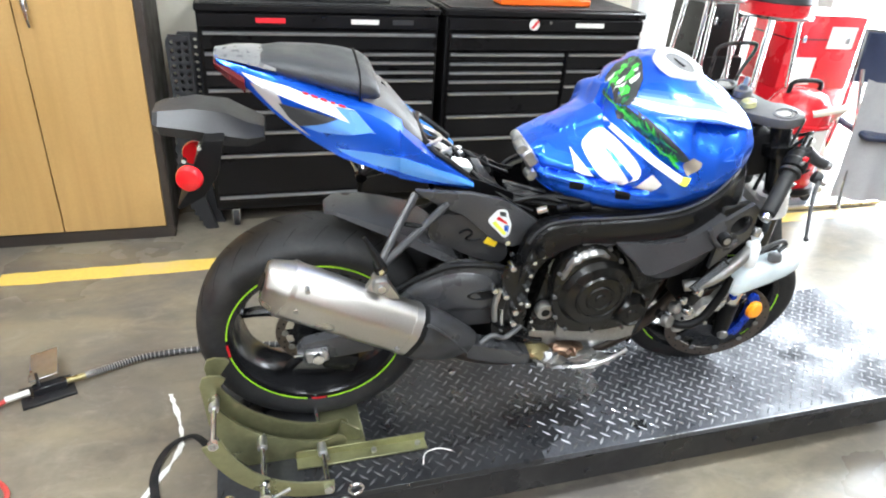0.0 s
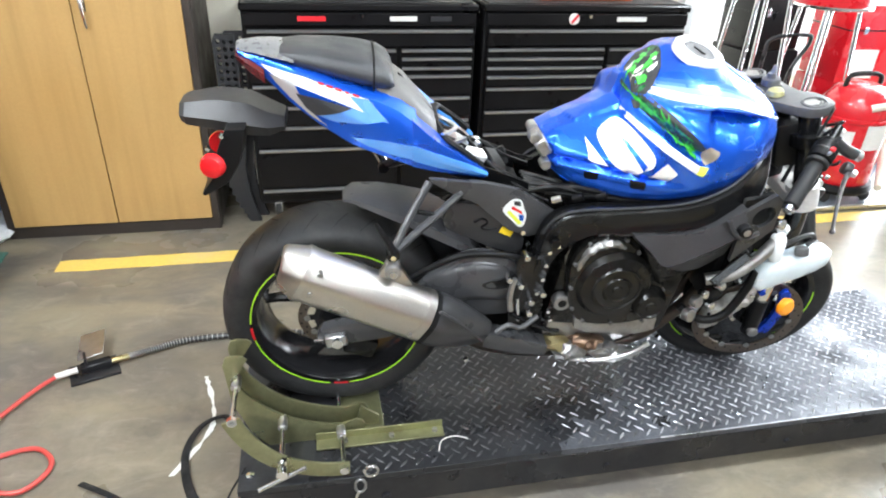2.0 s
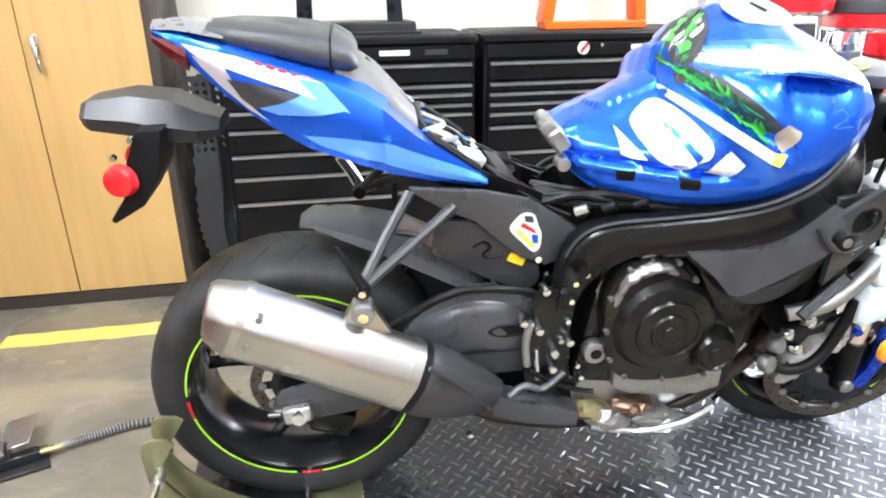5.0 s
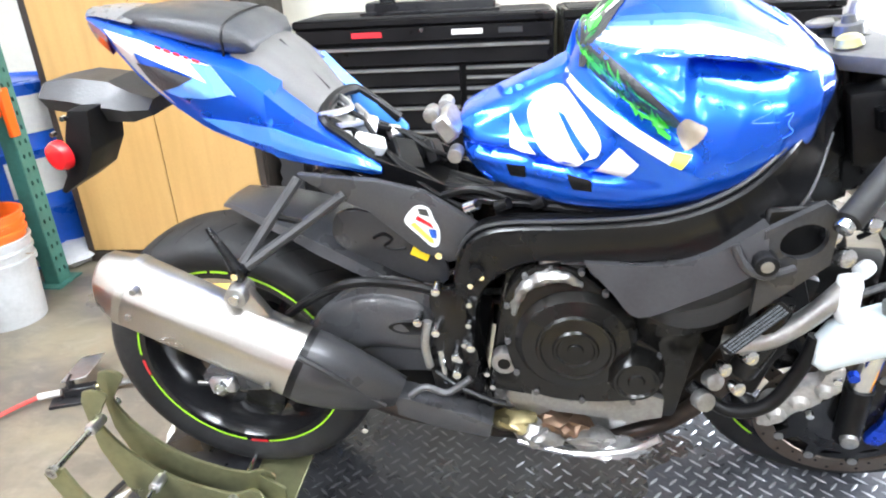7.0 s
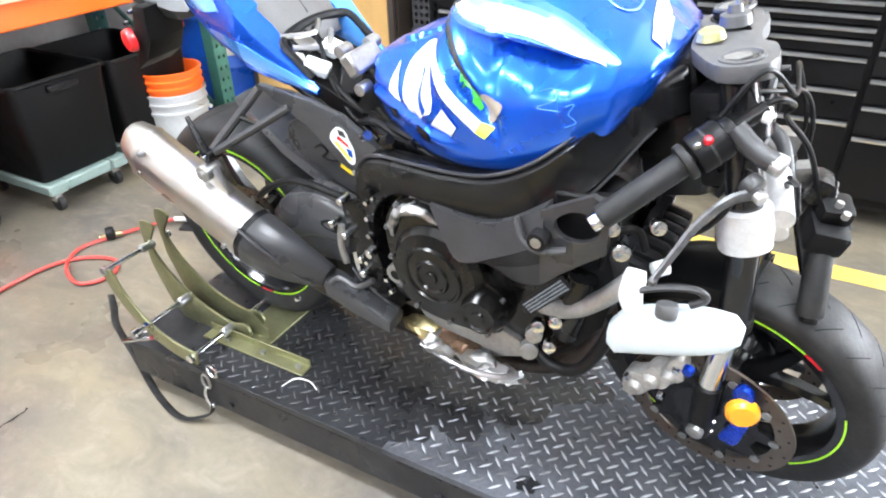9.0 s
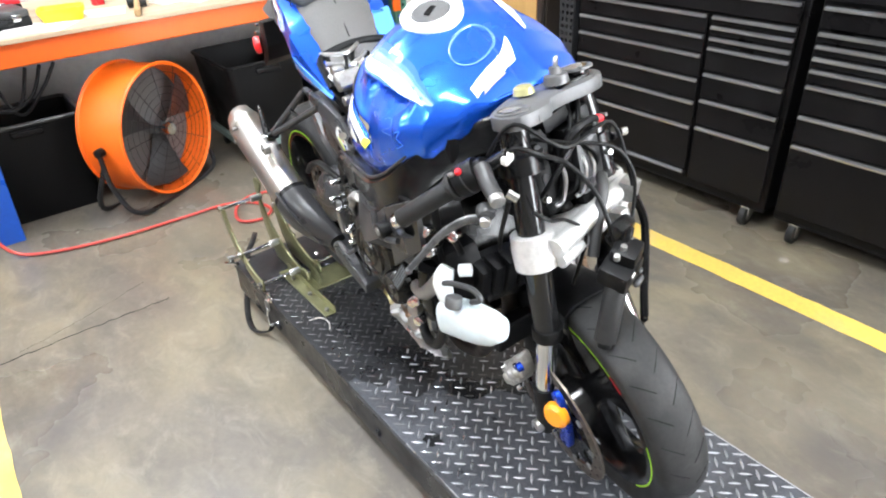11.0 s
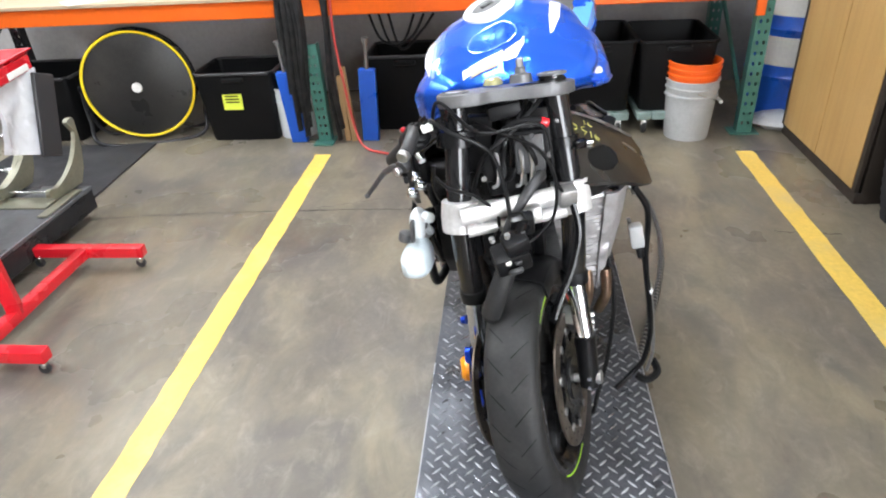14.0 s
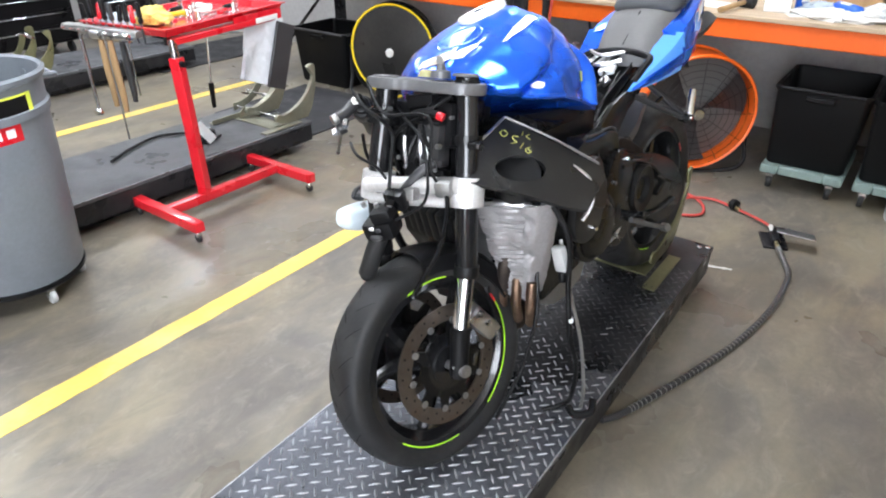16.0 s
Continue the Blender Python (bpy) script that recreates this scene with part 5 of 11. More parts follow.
def spar(s):
    rings = []
    dense = [spline([(*a, y) for a, _, y in SPAR], 4), spline([(*b, y) for _, b, y in SPAR], 4)]
    for p, q in list(zip(*dense))[: 36 if s > 0 else None]:
        yo, yi = s * p.z, s * max(0.02, p.z - 0.052)
        t, b = Vector((p.x, 0, p.y)), Vector((q.x, 0, q.y))
        d = b - t
        at = lambda u, y: tuple(t + d * u + Vector((0, y, 0)))
        rings.append([at(0.0, yi), at(0.0, yo - s * 0.014), at(0.10, yo - s * 0.003), at(0.3, yo - s * 0.009), at(0.7, yo - s * 0.009), at(0.9, yo - s * 0.002), at(1.0, yo - s * 0.014), at(1.0, yi)])
    bm = loft(B(), rings)
    f = part("frame_spar", bm, SATIN_BLACK, bike, "satin black aluminium frame spar", 50)
    # grey beads put the thin sheen of the spar's edges into colour
    lip = tube(B(), [(p.x, s * (p.z - 0.012), p.y + 0.003) for p in dense[0][16:(34 if s > 0 else -6)]], 0.0035, 6, 1, smooth=False)
    part("spar_weld", lip, ARM_GREY, f)
    if s < 0:
        part("spar_edge", tube(B(), [(p.x, s * (p.z - 0.006), p.y + 0.002) for p in dense[1][26:-4]], 0.0022, 6, 1, smooth=False), ARM_GREY, f, "grey bead painted as edge sheen")
    bm = cyl(B(), (0.608, s * 0.16, 0.436), (0.608, s * 0.188, 0.436), 0.024, seg=20, bevel=0.003)
    piv = part("pivot_nut", bm, CAST, f, "bare steel pivot nut")
    # black discs on solid metal paint the dark of a bore and a dimple
    part("pivot_bore", cyl(B(), (0.608, s * 0.186, 0.436), (0.608, s * 0.1885, 0.436), 0.012, seg=16), WIRE, piv)
    part("frame_dimple", cyl(B(), (0.563, s * 0.175, 0.628), (0.563, s * 0.188, 0.628), 0.012, seg=14), WIRE, f)
    # lower engine arm with its air-duct opening
    if s > 0:
        return f
    rows = []
    for t, r, l in (((0.742, 0.676, 0.222), (0.748, 0.668, 0.226), (0.752, 0.656, 0.222)), ((0.79, 0.681, 0.238), (0.786, 0.638, 0.252), (0.79, 0.622, 0.215)), ((0.862, 0.691, 0.252), (0.826, 0.604, 0.266), (0.836, 0.574, 0.205)), ((0.915, 0.714, 0.262), (0.90, 0.646, 0.279), (0.90, 0.545, 0.205)), ((0.95, 0.738, 0.266), (0.958, 0.684, 0.284), (0.955, 0.56, 0.212)), ((0.99, 0.768, 0.268), (0.992, 0.712, 0.284), (1.0, 0.61, 0.225))):
        p = [(t[0], s * (t[2] - 0.05), t[1] - 0.004), (t[0], s * t[2], t[1]), (t[0] * 0.6 + r[0] * 0.4, s * (t[2] * 0.55 + r[2] * 0.45), t[1] * 0.6 + r[1] * 0.4), (r[0], s * r[2], r[1]), (r[0] * 0.5 + l[0] * 0.5, s * (r[2] * 0.35 + l[2] * 0.65), r[1] * 0.5 + l[1] * 0.5), (l[0], s * l[2], l[1]), (l[0], s * (l[2] - 0.05), l[1])]
        rows.append(p)
    dense = [spline([row[k] for row in rows], 4) for k in range(7)]
    part("engine_arm", loft(B(), [[d[i] for d in dense] for i in range(len(dense[0]))]), ARM_GREY, f, "dark folded frame arm", 12)
    yf = lambda x: s * lerp_table(x, [(0.9, 0.262), (1.0, 0.268), (1.1, 0.245)])
    bm = wall_with_hole(B(), [(0.985, 0.762), (1.06, 0.80), (1.085, 0.78), (1.085, 0.70), (1.055, 0.678), (0.985, 0.62)], [ring_of(1.04, 0.742, 0.034, 0.028, 18)], -0.006, 0.006, yf)
    part("arm_end", bm, ARM_GREY, f, "frame arm end with an air-duct opening", 50)
    part("arm_rib", tube(B(), [(0.945, s * 0.277, 0.742), (0.962, s * 0.287, 0.712), (0.99, s * 0.288, 0.70), (1.03, s * 0.276, 0.705)], 0.007, 8, 5), ARM_GREY, f)
    # black plug and block added behind the opening to make it dark inside
    part("duct", tube(B(), [(1.035, s * 0.205, 0.735), (1.04, s * 0.19, 0.735), (1.06, s * 0.14, 0.74)], 0.03, 14, 5), WIRE, f)
    part("duct_back", box(B(), (0.10, 0.02, 0.09), (1.04, s * 0.222, 0.735), (0, 0, 12), bevel=0.004), WIRE, f)
    part("mount_bolt", cyl(B(), (0.988, s * 0.262, 0.718), (0.988, s * 0.296, 0.718), 0.017, seg=16, bevel=0.003), BLACK_PLASTIC, f)
    part("bolt_socket", cyl(B(), (0.988, s * 0.294, 0.718), (0.988, s * 0.2975, 0.718), 0.009, seg=12), CAST, f)
    return f


left_spar = right_spar = None
for s in (-1, 1):
    fr = spar(s)
    if s > 0:
        left_spar = fr
# the left side's broad plate with the chalk marks
PO, PX, PN = Vector((1.0246, 0.1198, 0.8497)), Vector((-0.591, 0.7012, -0.3989)).normalized(), Vector((0.2559, 0.631, 0.7323)).normalized()
PD = Vector((0.765, 0.3305, -0.5527)).normalized()
PLATE = Matrix((PX, -PN, -PD)).transposed().to_4x4() @ Matrix.Scale(0.94, 4)
PLATE.translation = PO
plate = [(0, 0), (0.29, 0), (0.315, -0.035), (0.30, -0.075), (0.27, -0.16), (0.20, -0.185), (0.108, -0.198), (0.02, -0.215), (-0.05, -0.225), (-0.062, -0.16), (-0.057, -0.113), (-0.03, -0.06)]
hole = [(0.068 + 0.066 * math.cos(a) + 0.012 * math.sin(a), -0.132 + 0.043 * math.sin(a) + 0.016 * math.cos(a)) for a in [2 * math.pi * k / 24 for k in range(24)]]
bm = wall_with_hole(B(), plate, [hole], 0.0, 0.012, lambda x: 0.055 * max(0.0, x / 0.3) ** 1.6)
bmesh.ops.transform(bm, matrix=PLATE, verts=bm.verts)
sp = part("side_plate", bm, PLATE_BLACK, left_spar, "scuffed black frame plate with an oval opening", 50)
bm = tube(B(), [tuple(PLATE @ Vector(q)) for q in ((0.0, 0.0, 0.0), (0.1, 0.0095, 0.0), (0.2, 0.0288, 0.0), (0.29, 0.052, 0.0))], 0.0035, 6, 4)
part("plate_flange", bm, CAST, sp, "bare worn plate edge")
part("plate_flange", tube(B(), [tuple(PLATE @ Vector(q)) for q in ((0.0, 0.0, 0.0), (-0.03, 0.0, -0.06), (-0.057, 0.0, -0.113))], 0.004, 6, 4), ALU, sp, "bare worn plate edge")
chalk = B()
for pts in ([(0.0, -0.04), (-0.012, -0.055), (0.002, -0.065), (0.012, -0.05), (0.0, -0.04)], [(0.05, -0.045), (0.032, -0.05), (0.035, -0.062), (0.048, -0.066), (0.03, -0.08)], [(0.07, -0.06), (0.062, -0.085)], [(0.095, -0.065), (0.08, -0.078), (0.09, -0.09), (0.1, -0.08), (0.088, -0.075)], [(0.062, -0.018), (0.06, -0.034)], [(0.085, -0.018), (0.075, -0.03), (0.09, -0.036)]):
    tube(chalk, [tuple(PLATE @ Vector((0.045 + (x - 0.05) * 0.8, -0.0025 + 0.055 * max(0.0, (0.045 + (x - 0.05) * 0.8) / 0.3) ** 1.6, -0.05 + (z + 0.05) * 0.8))) for x, z in pts], 0.0014, 4, 3)
part("chalk_marking", chalk, CHALK_YELLOW, sp, "faded yellow paint-pen strokes")
# solid black plug stands in for the dark inside of the oval opening
part("duct_tunnel", tube(B(), [tuple(PLATE @ Vector(q)) for q in ((0.068, 0.03, -0.135), (0.09, 0.10, -0.12))], 0.056, 16, 2, smooth=False), WIRE, left_spar)
part("lower_bracket", prism(B(), blob([(0.80, 0.70), (0.86, 0.66), (0.90, 0.58), (0.89, 0.50), (0.83, 0.47), (0.76, 0.50), (0.74, 0.60), (0.76, 0.68)], 3), 0.22, 0.245, bevel=0.008), PLATE_BLACK, left_spar, "black bolted side bracket", 40)
part("folded_flap", prism(B(), blob([(0.95, 0.72), (0.89, 0.70), (0.82, 0.672), (0.745, 0.61), (0.752, 0.556), (0.82, 0.572), (0.885, 0.61), (0.945, 0.668)], 3), 0.0, 0.014, bevel=0.004, yfun=lambda x: lerp_table(x, [(0.74, 0.235), (0.82, 0.268), (0.88, 0.262), (0.96, 0.228)])), PLATE_BLACK, left_spar, "bent black flap under the side plate", 20)
part("flap_stay", tube(B(), [(0.93, 0.25, 0.72), (0.905, 0.285, 0.68), (0.90, 0.29, 0.62), (0.93, 0.28, 0.58)], 0.006, 8, 5), ALU, left_spar, "bent bare alloy stay")
for x, z in ((0.87, 0.64), (0.80, 0.50), (0.76, 0.60)):
    part("bracket_bolt", bolt(B(), (x, 0.246, z), (0, 1, 0), 0.009, 0.008), CHROME, left_spar)

# headstock block between the spars
bm = box(B(), (0.11, 0.12, 0.24), (1.10, 0.012, 0.81), (0, -14, 0), bevel=0.02, seg=2)
part("headstock", bm, SATIN_BLACK, bike)
part("air_intake", box(B(), (0.12, 0.20, 0.09), (1.02, -0.06, 0.865), (0, -10, 0), bevel=0.02, seg=2), BLACK_PLASTIC, bike)

# engine
eng = part("engine", box(B(), (0.36, 0.32, 0.30), (0.77, 0.0, 0.47), (0, 8, 0), bevel=0.02, seg=2), ENGINE_BLACK, bike, "black inline-four engine with bolted covers")
part("cylinder_head", box(B(), (0.24, 0.36, 0.22), (0.92, 0.0, 0.62), (0, -22, 0), bevel=0.02, seg=2), ENGINE_BLACK, eng)
part("airbox", box(B(), (0.42, 0.26, 0.08), (0.80, 0.0, 0.735), bevel=0.02, seg=2), BLACK_PLASTIC, eng)
part("oil_pan", prism(B(), [(0.60, 0.30), (0.64, 0.235), (0.72, 0.21), (0.80, 0.215), (0.87, 0.25), (0.93, 0.30), (0.90, 0.34), (0.62, 0.34)], -0.12, 0.12, bevel=0.008), CAST, eng, "bare cast aluminium sump")
for k in range(6):
    part("sump_fin", box(B(), (0.16, 0.006, 0.012), (0.72, -0.09 + 0.036 * k, 0.207), bevel=0.001), CAST, eng)


def cover(outline, y0, y1, s, material, name, label=""):
    bm = prism(B(), outline, s * y0, s * y1, bevel=0.007)
    return part(name, bm, material, eng, label, 30)


clutch_out = blob([(0.612, 0.50), (0.612, 0.585), (0.65, 0.642), (0.714, 0.653), (0.775, 0.612), (0.82, 0.53), (0.872, 0.492), (0.886, 0.435), (0.855, 0.382), (0.753, 0.366), (0.665, 0.38), (0.628, 0.43)], 4)
cc = cover(clutch_out, 0.15, 0.200, -1, ENGINE_BLACK, "clutch_cover", "black clutch cover with ring mouldings")
lathe_at = lambda prof, x, y, z, s, seg=40: lathe(B(), prof, pose(x, y, z, 90 if s < 0 else -90, 0, 0), seg)
part("clutch_dome", lathe_at([(0, 0.034), (0.012, 0.034), (0.014, 0.030), (0.03, 0.030), (0.033, 0.034), (0.037, 0.034), (0.04, 0.029), (0.058, 0.027), (0.061, 0.031), (0.065, 0.031), (0.068, 0.025), (0.092, 0.018), (0.104, 0.004), (0.106, -0.01), (0, -0.01)], 0.734, -0.198, 0.505, -1), ENGINE_BLACK, cc, "domed clutch cover centre", 25)
part("pickup_cover", lathe_at([(0, 0.03), (0.012, 0.03), (0.015, 0.026), (0.03, 0.026), (0.034, 0.03), (0.038, 0.03), (0.042, 0.022), (0.05, 0.006), (0.052, -0.01), (0, -0.01)], 0.838, -0.205, 0.447, -1), ENGINE_BLACK, cc, "", 25)
for x, z in ((0.617, 0.50), (0.617, 0.575), (0.648, 0.634), (0.69, 0.648), (0.74, 0.645), (0.78, 0.605), (0.818, 0.535), (0.875, 0.48), (0.882, 0.42), (0.84, 0.376), (0.75, 0.372), (0.668, 0.386), (0.632, 0.43)):
    part("cover_bolt", bolt(B(), (x, -0.2, z), (0, -1, 0), 0.006, 0.006), CLAMP_GREY, cc)
scraped = tube(B(), [(0.628, -0.199, 0.555), (0.634, -0.203, 0.59), (0.655, -0.205, 0.622), (0.688, -0.206, 0.638), (0.718, -0.205, 0.636), (0.742, -0.201, 0.618)], lambda t: 0.004 + 0.008 * math.sin(math.pi * t), 10, 8)
for v in scraped.verts:
    v.co += noise.noise_vector(v.co * 70) * 0.005
part("scraped_lug", scraped, CAST, cc, "cover lug scraped to bright metal", 30)
part("gasket_edge", tube(B(), [(x, -0.153, z) for x, z in clutch_out[::3]], 0.004, 6, 3, closed=True), CAST, cc)
part("lower_cover", prism(B(), [(0.655, 0.385), (0.66, 0.335), (0.70, 0.315), (0.85, 0.30), (0.90, 0.315), (0.90, 0.36), (0.85, 0.378), (0.75, 0.365)], -0.175, -0.14, bevel=0.006), CAST, eng, "bare cast lower crankcase")
part("upper_case", prism(B(), blob([(0.655, 0.63), (0.69, 0.668), (0.75, 0.672), (0.775, 0.645), (0.73, 0.66), (0.68, 0.645)], 3), -0.19, -0.15, bevel=0.004), CAST, eng, "scraped bright case edge")
left_out = blob([(0.60, 0.46), (0.63, 0.53), (0.70, 0.56), (0.78, 0.54), (0.83, 0.47), (0.81, 0.40), (0.74, 0.36), (0.66, 0.375)], 4)
lc = cover(left_out, 0.15, 0.21, 1, ENGINE_BLACK, "alternator_cover", "black alternator cover")
part("alternator_dome", lathe_at([(0, 0.03), (0.05, 0.028), (0.075, 0.02), (0.09, 0.004), (0.09, -0.01), (0, -0.01)], 0.72, 0.21, 0.46, 1), ENGINE_BLACK, lc, "", 25)
part("sprocket_cover", prism(B(), blob([(0.52, 0.40), (0.53, 0.48), (0.58, 0.51), (0.63, 0.47), (0.63, 0.39), (0.57, 0.36)], 4), 0.14, 0.18, bevel=0.006), BLACK_PLASTIC, eng)

# crushed sump fittings under the engine
for k, (x, y, z, sx, sy, sz, mt) in enumerate(((0.62, -0.13, 0.245, 0.05, 0.03, 0.022, BRASS), (0.67, -0.14, 0.225, 0.045, 0.035, 0.03, CAST), (0.72, -0.13, 0.245, 0.05, 0.03, 0.028, RUST), (0.77, -0.14, 0.225, 0.05, 0.03, 0.022, CAST), (0.82, -0.14, 0.20, 0.06, 0.03, 0.018, ALU), (0.70, -0.10, 0.20, 0.07, 0.04, 0.018, HEADER))):
    bm = B()
    bmesh.ops.create_icosphere(bm, subdivisions=3, radius=1.0)
    for v in bm.verts:
        v.co += noise.noise_vector(v.co * 1.7 + Vector((k * 4.1, 0, 0))) * 0.4 + noise.noise_vector(v.co * 4 + Vector((k, 2, 0))) * 0.15
        v.co = Vector((x + v.co.x * sx, y + v.co.y * sy, z + v.co.z * sz))
    part("crushed_fitting", bm, mt, eng, "crushed metal fitting under the engine", 30)
part("sump_bar", tube(B(), [(0.63, -0.155, 0.215), (0.74, -0.16, 0.195), (0.84, -0.165, 0.215), (0.90, -0.17, 0.26)], 0.008, 8, 5), ALU, eng, "bent bright bar under the engine")

# exhaust: headers, heat shield, muffler
for k, y in enumerate((-0.12, -0.04, 0.05, 0.13)):
    part("header_pipe", tube(B(), [(1.0, y, 0.56), (1.045, y, 0.50), (1.05, y * 0.9, 0.42), (1.01, y * 0.7, 0.31), (0.93, y * 0.5, 0.20), (0.82, y * 0.3 - 0.02, 0.155), (0.68, -0.03, 0.15)], 0.019, 12, 6), HEADER, bike, "dark heat-stained exhaust header pipe")
part("collector", tube(B(), [(0.72, -0.03, 0.15), (0.62, -0.06, 0.17), (0.50, -0.12, 0.24), (0.38, -0.18, 0.33), (0.27, -0.215, 0.44)], lambda t: 0.036 - 0.006 * t, 14, 6), HEADER, bike)
MUF_A, MUF_N = Vector((0.893, 0, -0.449)), Vector((0.449, 0, 0.893))


def muffler_ring(s, grow=1.0, lean=0.0, wide=1.0):
    """One section of the eight-sided muffler can at s metres along its axis."""
    pts = []
    for y, n in ((-0.060, 0.020), (-0.046, -0.048), (-0.008, -0.073), (0.036, -0.052), (0.052, 0.015), (0.036, 0.062), (0.002, 0.073), (-0.034, 0.062)):
        pts.append(tuple(MUF_A * (s + lean * n) + MUF_N * (0.513 + n * grow) + Vector((0, -0.238 + y * grow * wide, 0))))
    soft = []
    for a, b, c in zip(pts[-1:] + pts[:-1], pts, pts[1:] + pts[:1]):
        a, b, c = Vector(a), Vector(b), Vector(c)
        soft += [tuple(b + (a - b) * 0.2), tuple(b + (a - b) * 0.06 + (c - b) * 0.06), tuple(b + (c - b) * 0.2)]
    return soft


shield_rings = []
for sh, grow, inward in ((0.012, 1.03, 0.0), (0.03, 1.05, 0.0), (0.075, 0.97, 0.006), (0.115, 0.84, 0.016), (0.155, 0.68, 0.03), (0.195, 0.46, 0.048)):
    shield_rings.append([(x, y + inward, z - 0.1 * max(0.0, sh - 0.06)) for x, y, z in muffler_ring(sh, grow)])
hs = part("heat_shield", loft(B(), shield_rings), ARM_GREY, bike, "black plastic exhaust heat shield", 34)
part("shield_rib", tube(B(), [(0.262, -0.292, 0.513), (0.305, -0.284, 0.475), (0.345, -0.262, 0.42), (0.385, -0.235, 0.36)], 0.005, 6, 4), GREY_PLASTIC, hs)
part("lower_shroud", prism(B(), [(0.345, 0.362), (0.42, 0.352), (0.53, 0.322), (0.585, 0.298), (0.58, 0.262), (0.47, 0.282), (0.37, 0.318)], -0.205, -0.15, bevel=0.008), HUGGER, bike, "black plastic exhaust shroud", 24)
# made-up black block closes the see-through gap so it reads as dark
part("linkage_block", box(B(), (0.24, 0.16, 0.18), (0.44, 0.0, 0.34), (0, 6, 0), bevel=0.02, seg=2), BLACK_PLASTIC, bike, "black block added to darken the gap by the swingarm")
part("shield_bolt", bolt(B(), (0.345, -0.248, 0.31), (0, -1, 0), 0.007), CHROME, bike)
muf = part("muffler", loft(B(), [muffler_ring(-0.325, 0.97), muffler_ring(-0.32, 1.0), muffler_ring(-0.16, 1.0), muffler_ring(-0.004, 1.0)]), TITANIUM, bike, "brushed steel muffler can", 48)
part("can_band", loft(B(), [muffler_ring(-0.022, 1.025), muffler_ring(0.004, 1.025)]), TITANIUM, muf, "rolled steel band", 48)
part("can_band", loft(B(), [muffler_ring(-0.332, 1.02), muffler_ring(-0.318, 1.02)]), TITANIUM, muf, "rolled steel band", 48)
part("end_cap", loft(B(), [muffler_ring(-0.381, 0.66, -0.12, 0.95), muffler_ring(-0.374, 0.78, -0.12), muffler_ring(-0.33, 0.985)]), TITANIUM, muf, "bevelled muffler end cap", 48)
out_c = MUF_A * -0.383 + MUF_N * 0.513 + Vector((0, -0.238, 0))
# solid black end face stands in for the shaded pipe mouth
part("outlet", cyl(B(), out_c - MUF_A * 0.003, out_c + MUF_A * 0.03, 0.022, seg=18), WIRE, muf)
for s, n in ((-0.30, -0.01), (-0.30, 0.05), (-0.03, -0.03)):
    part("rivet", cyl(B(), MUF_A * s + MUF_N * (0.513 + n) + Vector((0, -0.28, 0)), MUF_A * s + MUF_N * (0.513 + n) + Vector((0, -0.297, 0)), 0.006, seg=10), CAST, muf)
part("end_band", loft(B(), [muffler_ring(0.0, 1.04), muffler_ring(0.02, 1.03)]), BLACK_PLASTIC, muf, "", 22)
part("hanger", prism(B(), [(0.105, 0.565), (0.12, 0.60), (0.135, 0.625), (0.165, 0.625), (0.178, 0.60), (0.20, 0.56)], -0.245, -0.225, bevel=0.003), TITANIUM, muf)
ex = part("hanger_bolt", cyl(B(), (0.151, -0.215, 0.609), (0.151, -0.262, 0.609), 0.02, seg=18, bevel=0.003), CAST, muf)
part("bolt_head", cyl(B(), (0.151, -0.262, 0.609), (0.151, -0.268, 0.609), 0.010, seg=6), CHROME, ex)

# passenger peg bracket
for s in (-1, 1):
    pb = part("peg_bracket", tube(B(), [(0.245, s * 0.12, 0.775), (0.20, s * 0.165, 0.715), (0.152, s * 0.222, 0.648)], 0.010, 8, 4), ARM_GREY, bike, "black passenger peg bracket")
    part("bracket_arm", tube(B(), [(0.325, s * 0.12, 0.745), (0.25, s * 0.165, 0.70), (0.155, s * 0.222, 0.645)], 0.010, 8, 4), ARM_GREY, pb)
    part("bracket_web", tube(B(), [(0.215, s * 0.165, 0.72), (0.26, s * 0.16, 0.708)], 0.006, 6, 2), SATIN_BLACK, pb)
    part("bracket_eye", cyl(B(), (0.152, s * 0.205, 0.645), (0.152, s * 0.242, 0.645), 0.016, seg=14, bevel=0.002), SATIN_BLACK, pb)
    part("footpeg", tube(B(), [(0.152, s * 0.236, 0.655), (0.135, s * 0.232, 0.69), (0.112, s * 0.226, 0.728)], (lambda t: 0.015 - 0.002 * t) if s > 0 else (lambda t: 0.012 - 0.007 * t), 10, 3), CHROME if s > 0 else SATIN_BLACK, pb)
    part("bracket_bolt", bolt(B(), (0.152, s * 0.243, 0.645), (0, s, 0), 0.008), CHROME, pb)

# subframe
sub = [(0.243, 0.785), (0.385, 0.772), (0.469, 0.752), (0.548, 0.70), (0.585, 0.672), (0.575, 0.632), (0.506, 0.612), (0.455, 0.633), (0.40, 0.682), (0.367, 0.712), (0.308, 0.739), (0.255, 0.772)]
for s in (-1, 1):
    sf = part("subframe_side", prism(B(), sub, s * 0.116 - 0.008, s * 0.116 + 0.008, bevel=0.004), HUGGER if s < 0 else SATIN_BLACK, bike, "dark cast subframe side")
    for x, z in ((0.513, 0.586), (0.575, 0.665), (0.548, 0.64), (0.49, 0.63)):
        part("subframe_bolt", bolt(B(), (x, s * 0.125, z), (0, s, 0), 0.008, 0.008), CHROME, sf)
    part("subframe_rail", tube(B(), [(0.40, s * 0.075, 0.735), (0.30, s * 0.078, 0.79), (0.15, s * 0.07, 0.875), (0.03, s * 0.055, 0.93)], 0.013, 8, 4), SATIN_BLACK, sf)
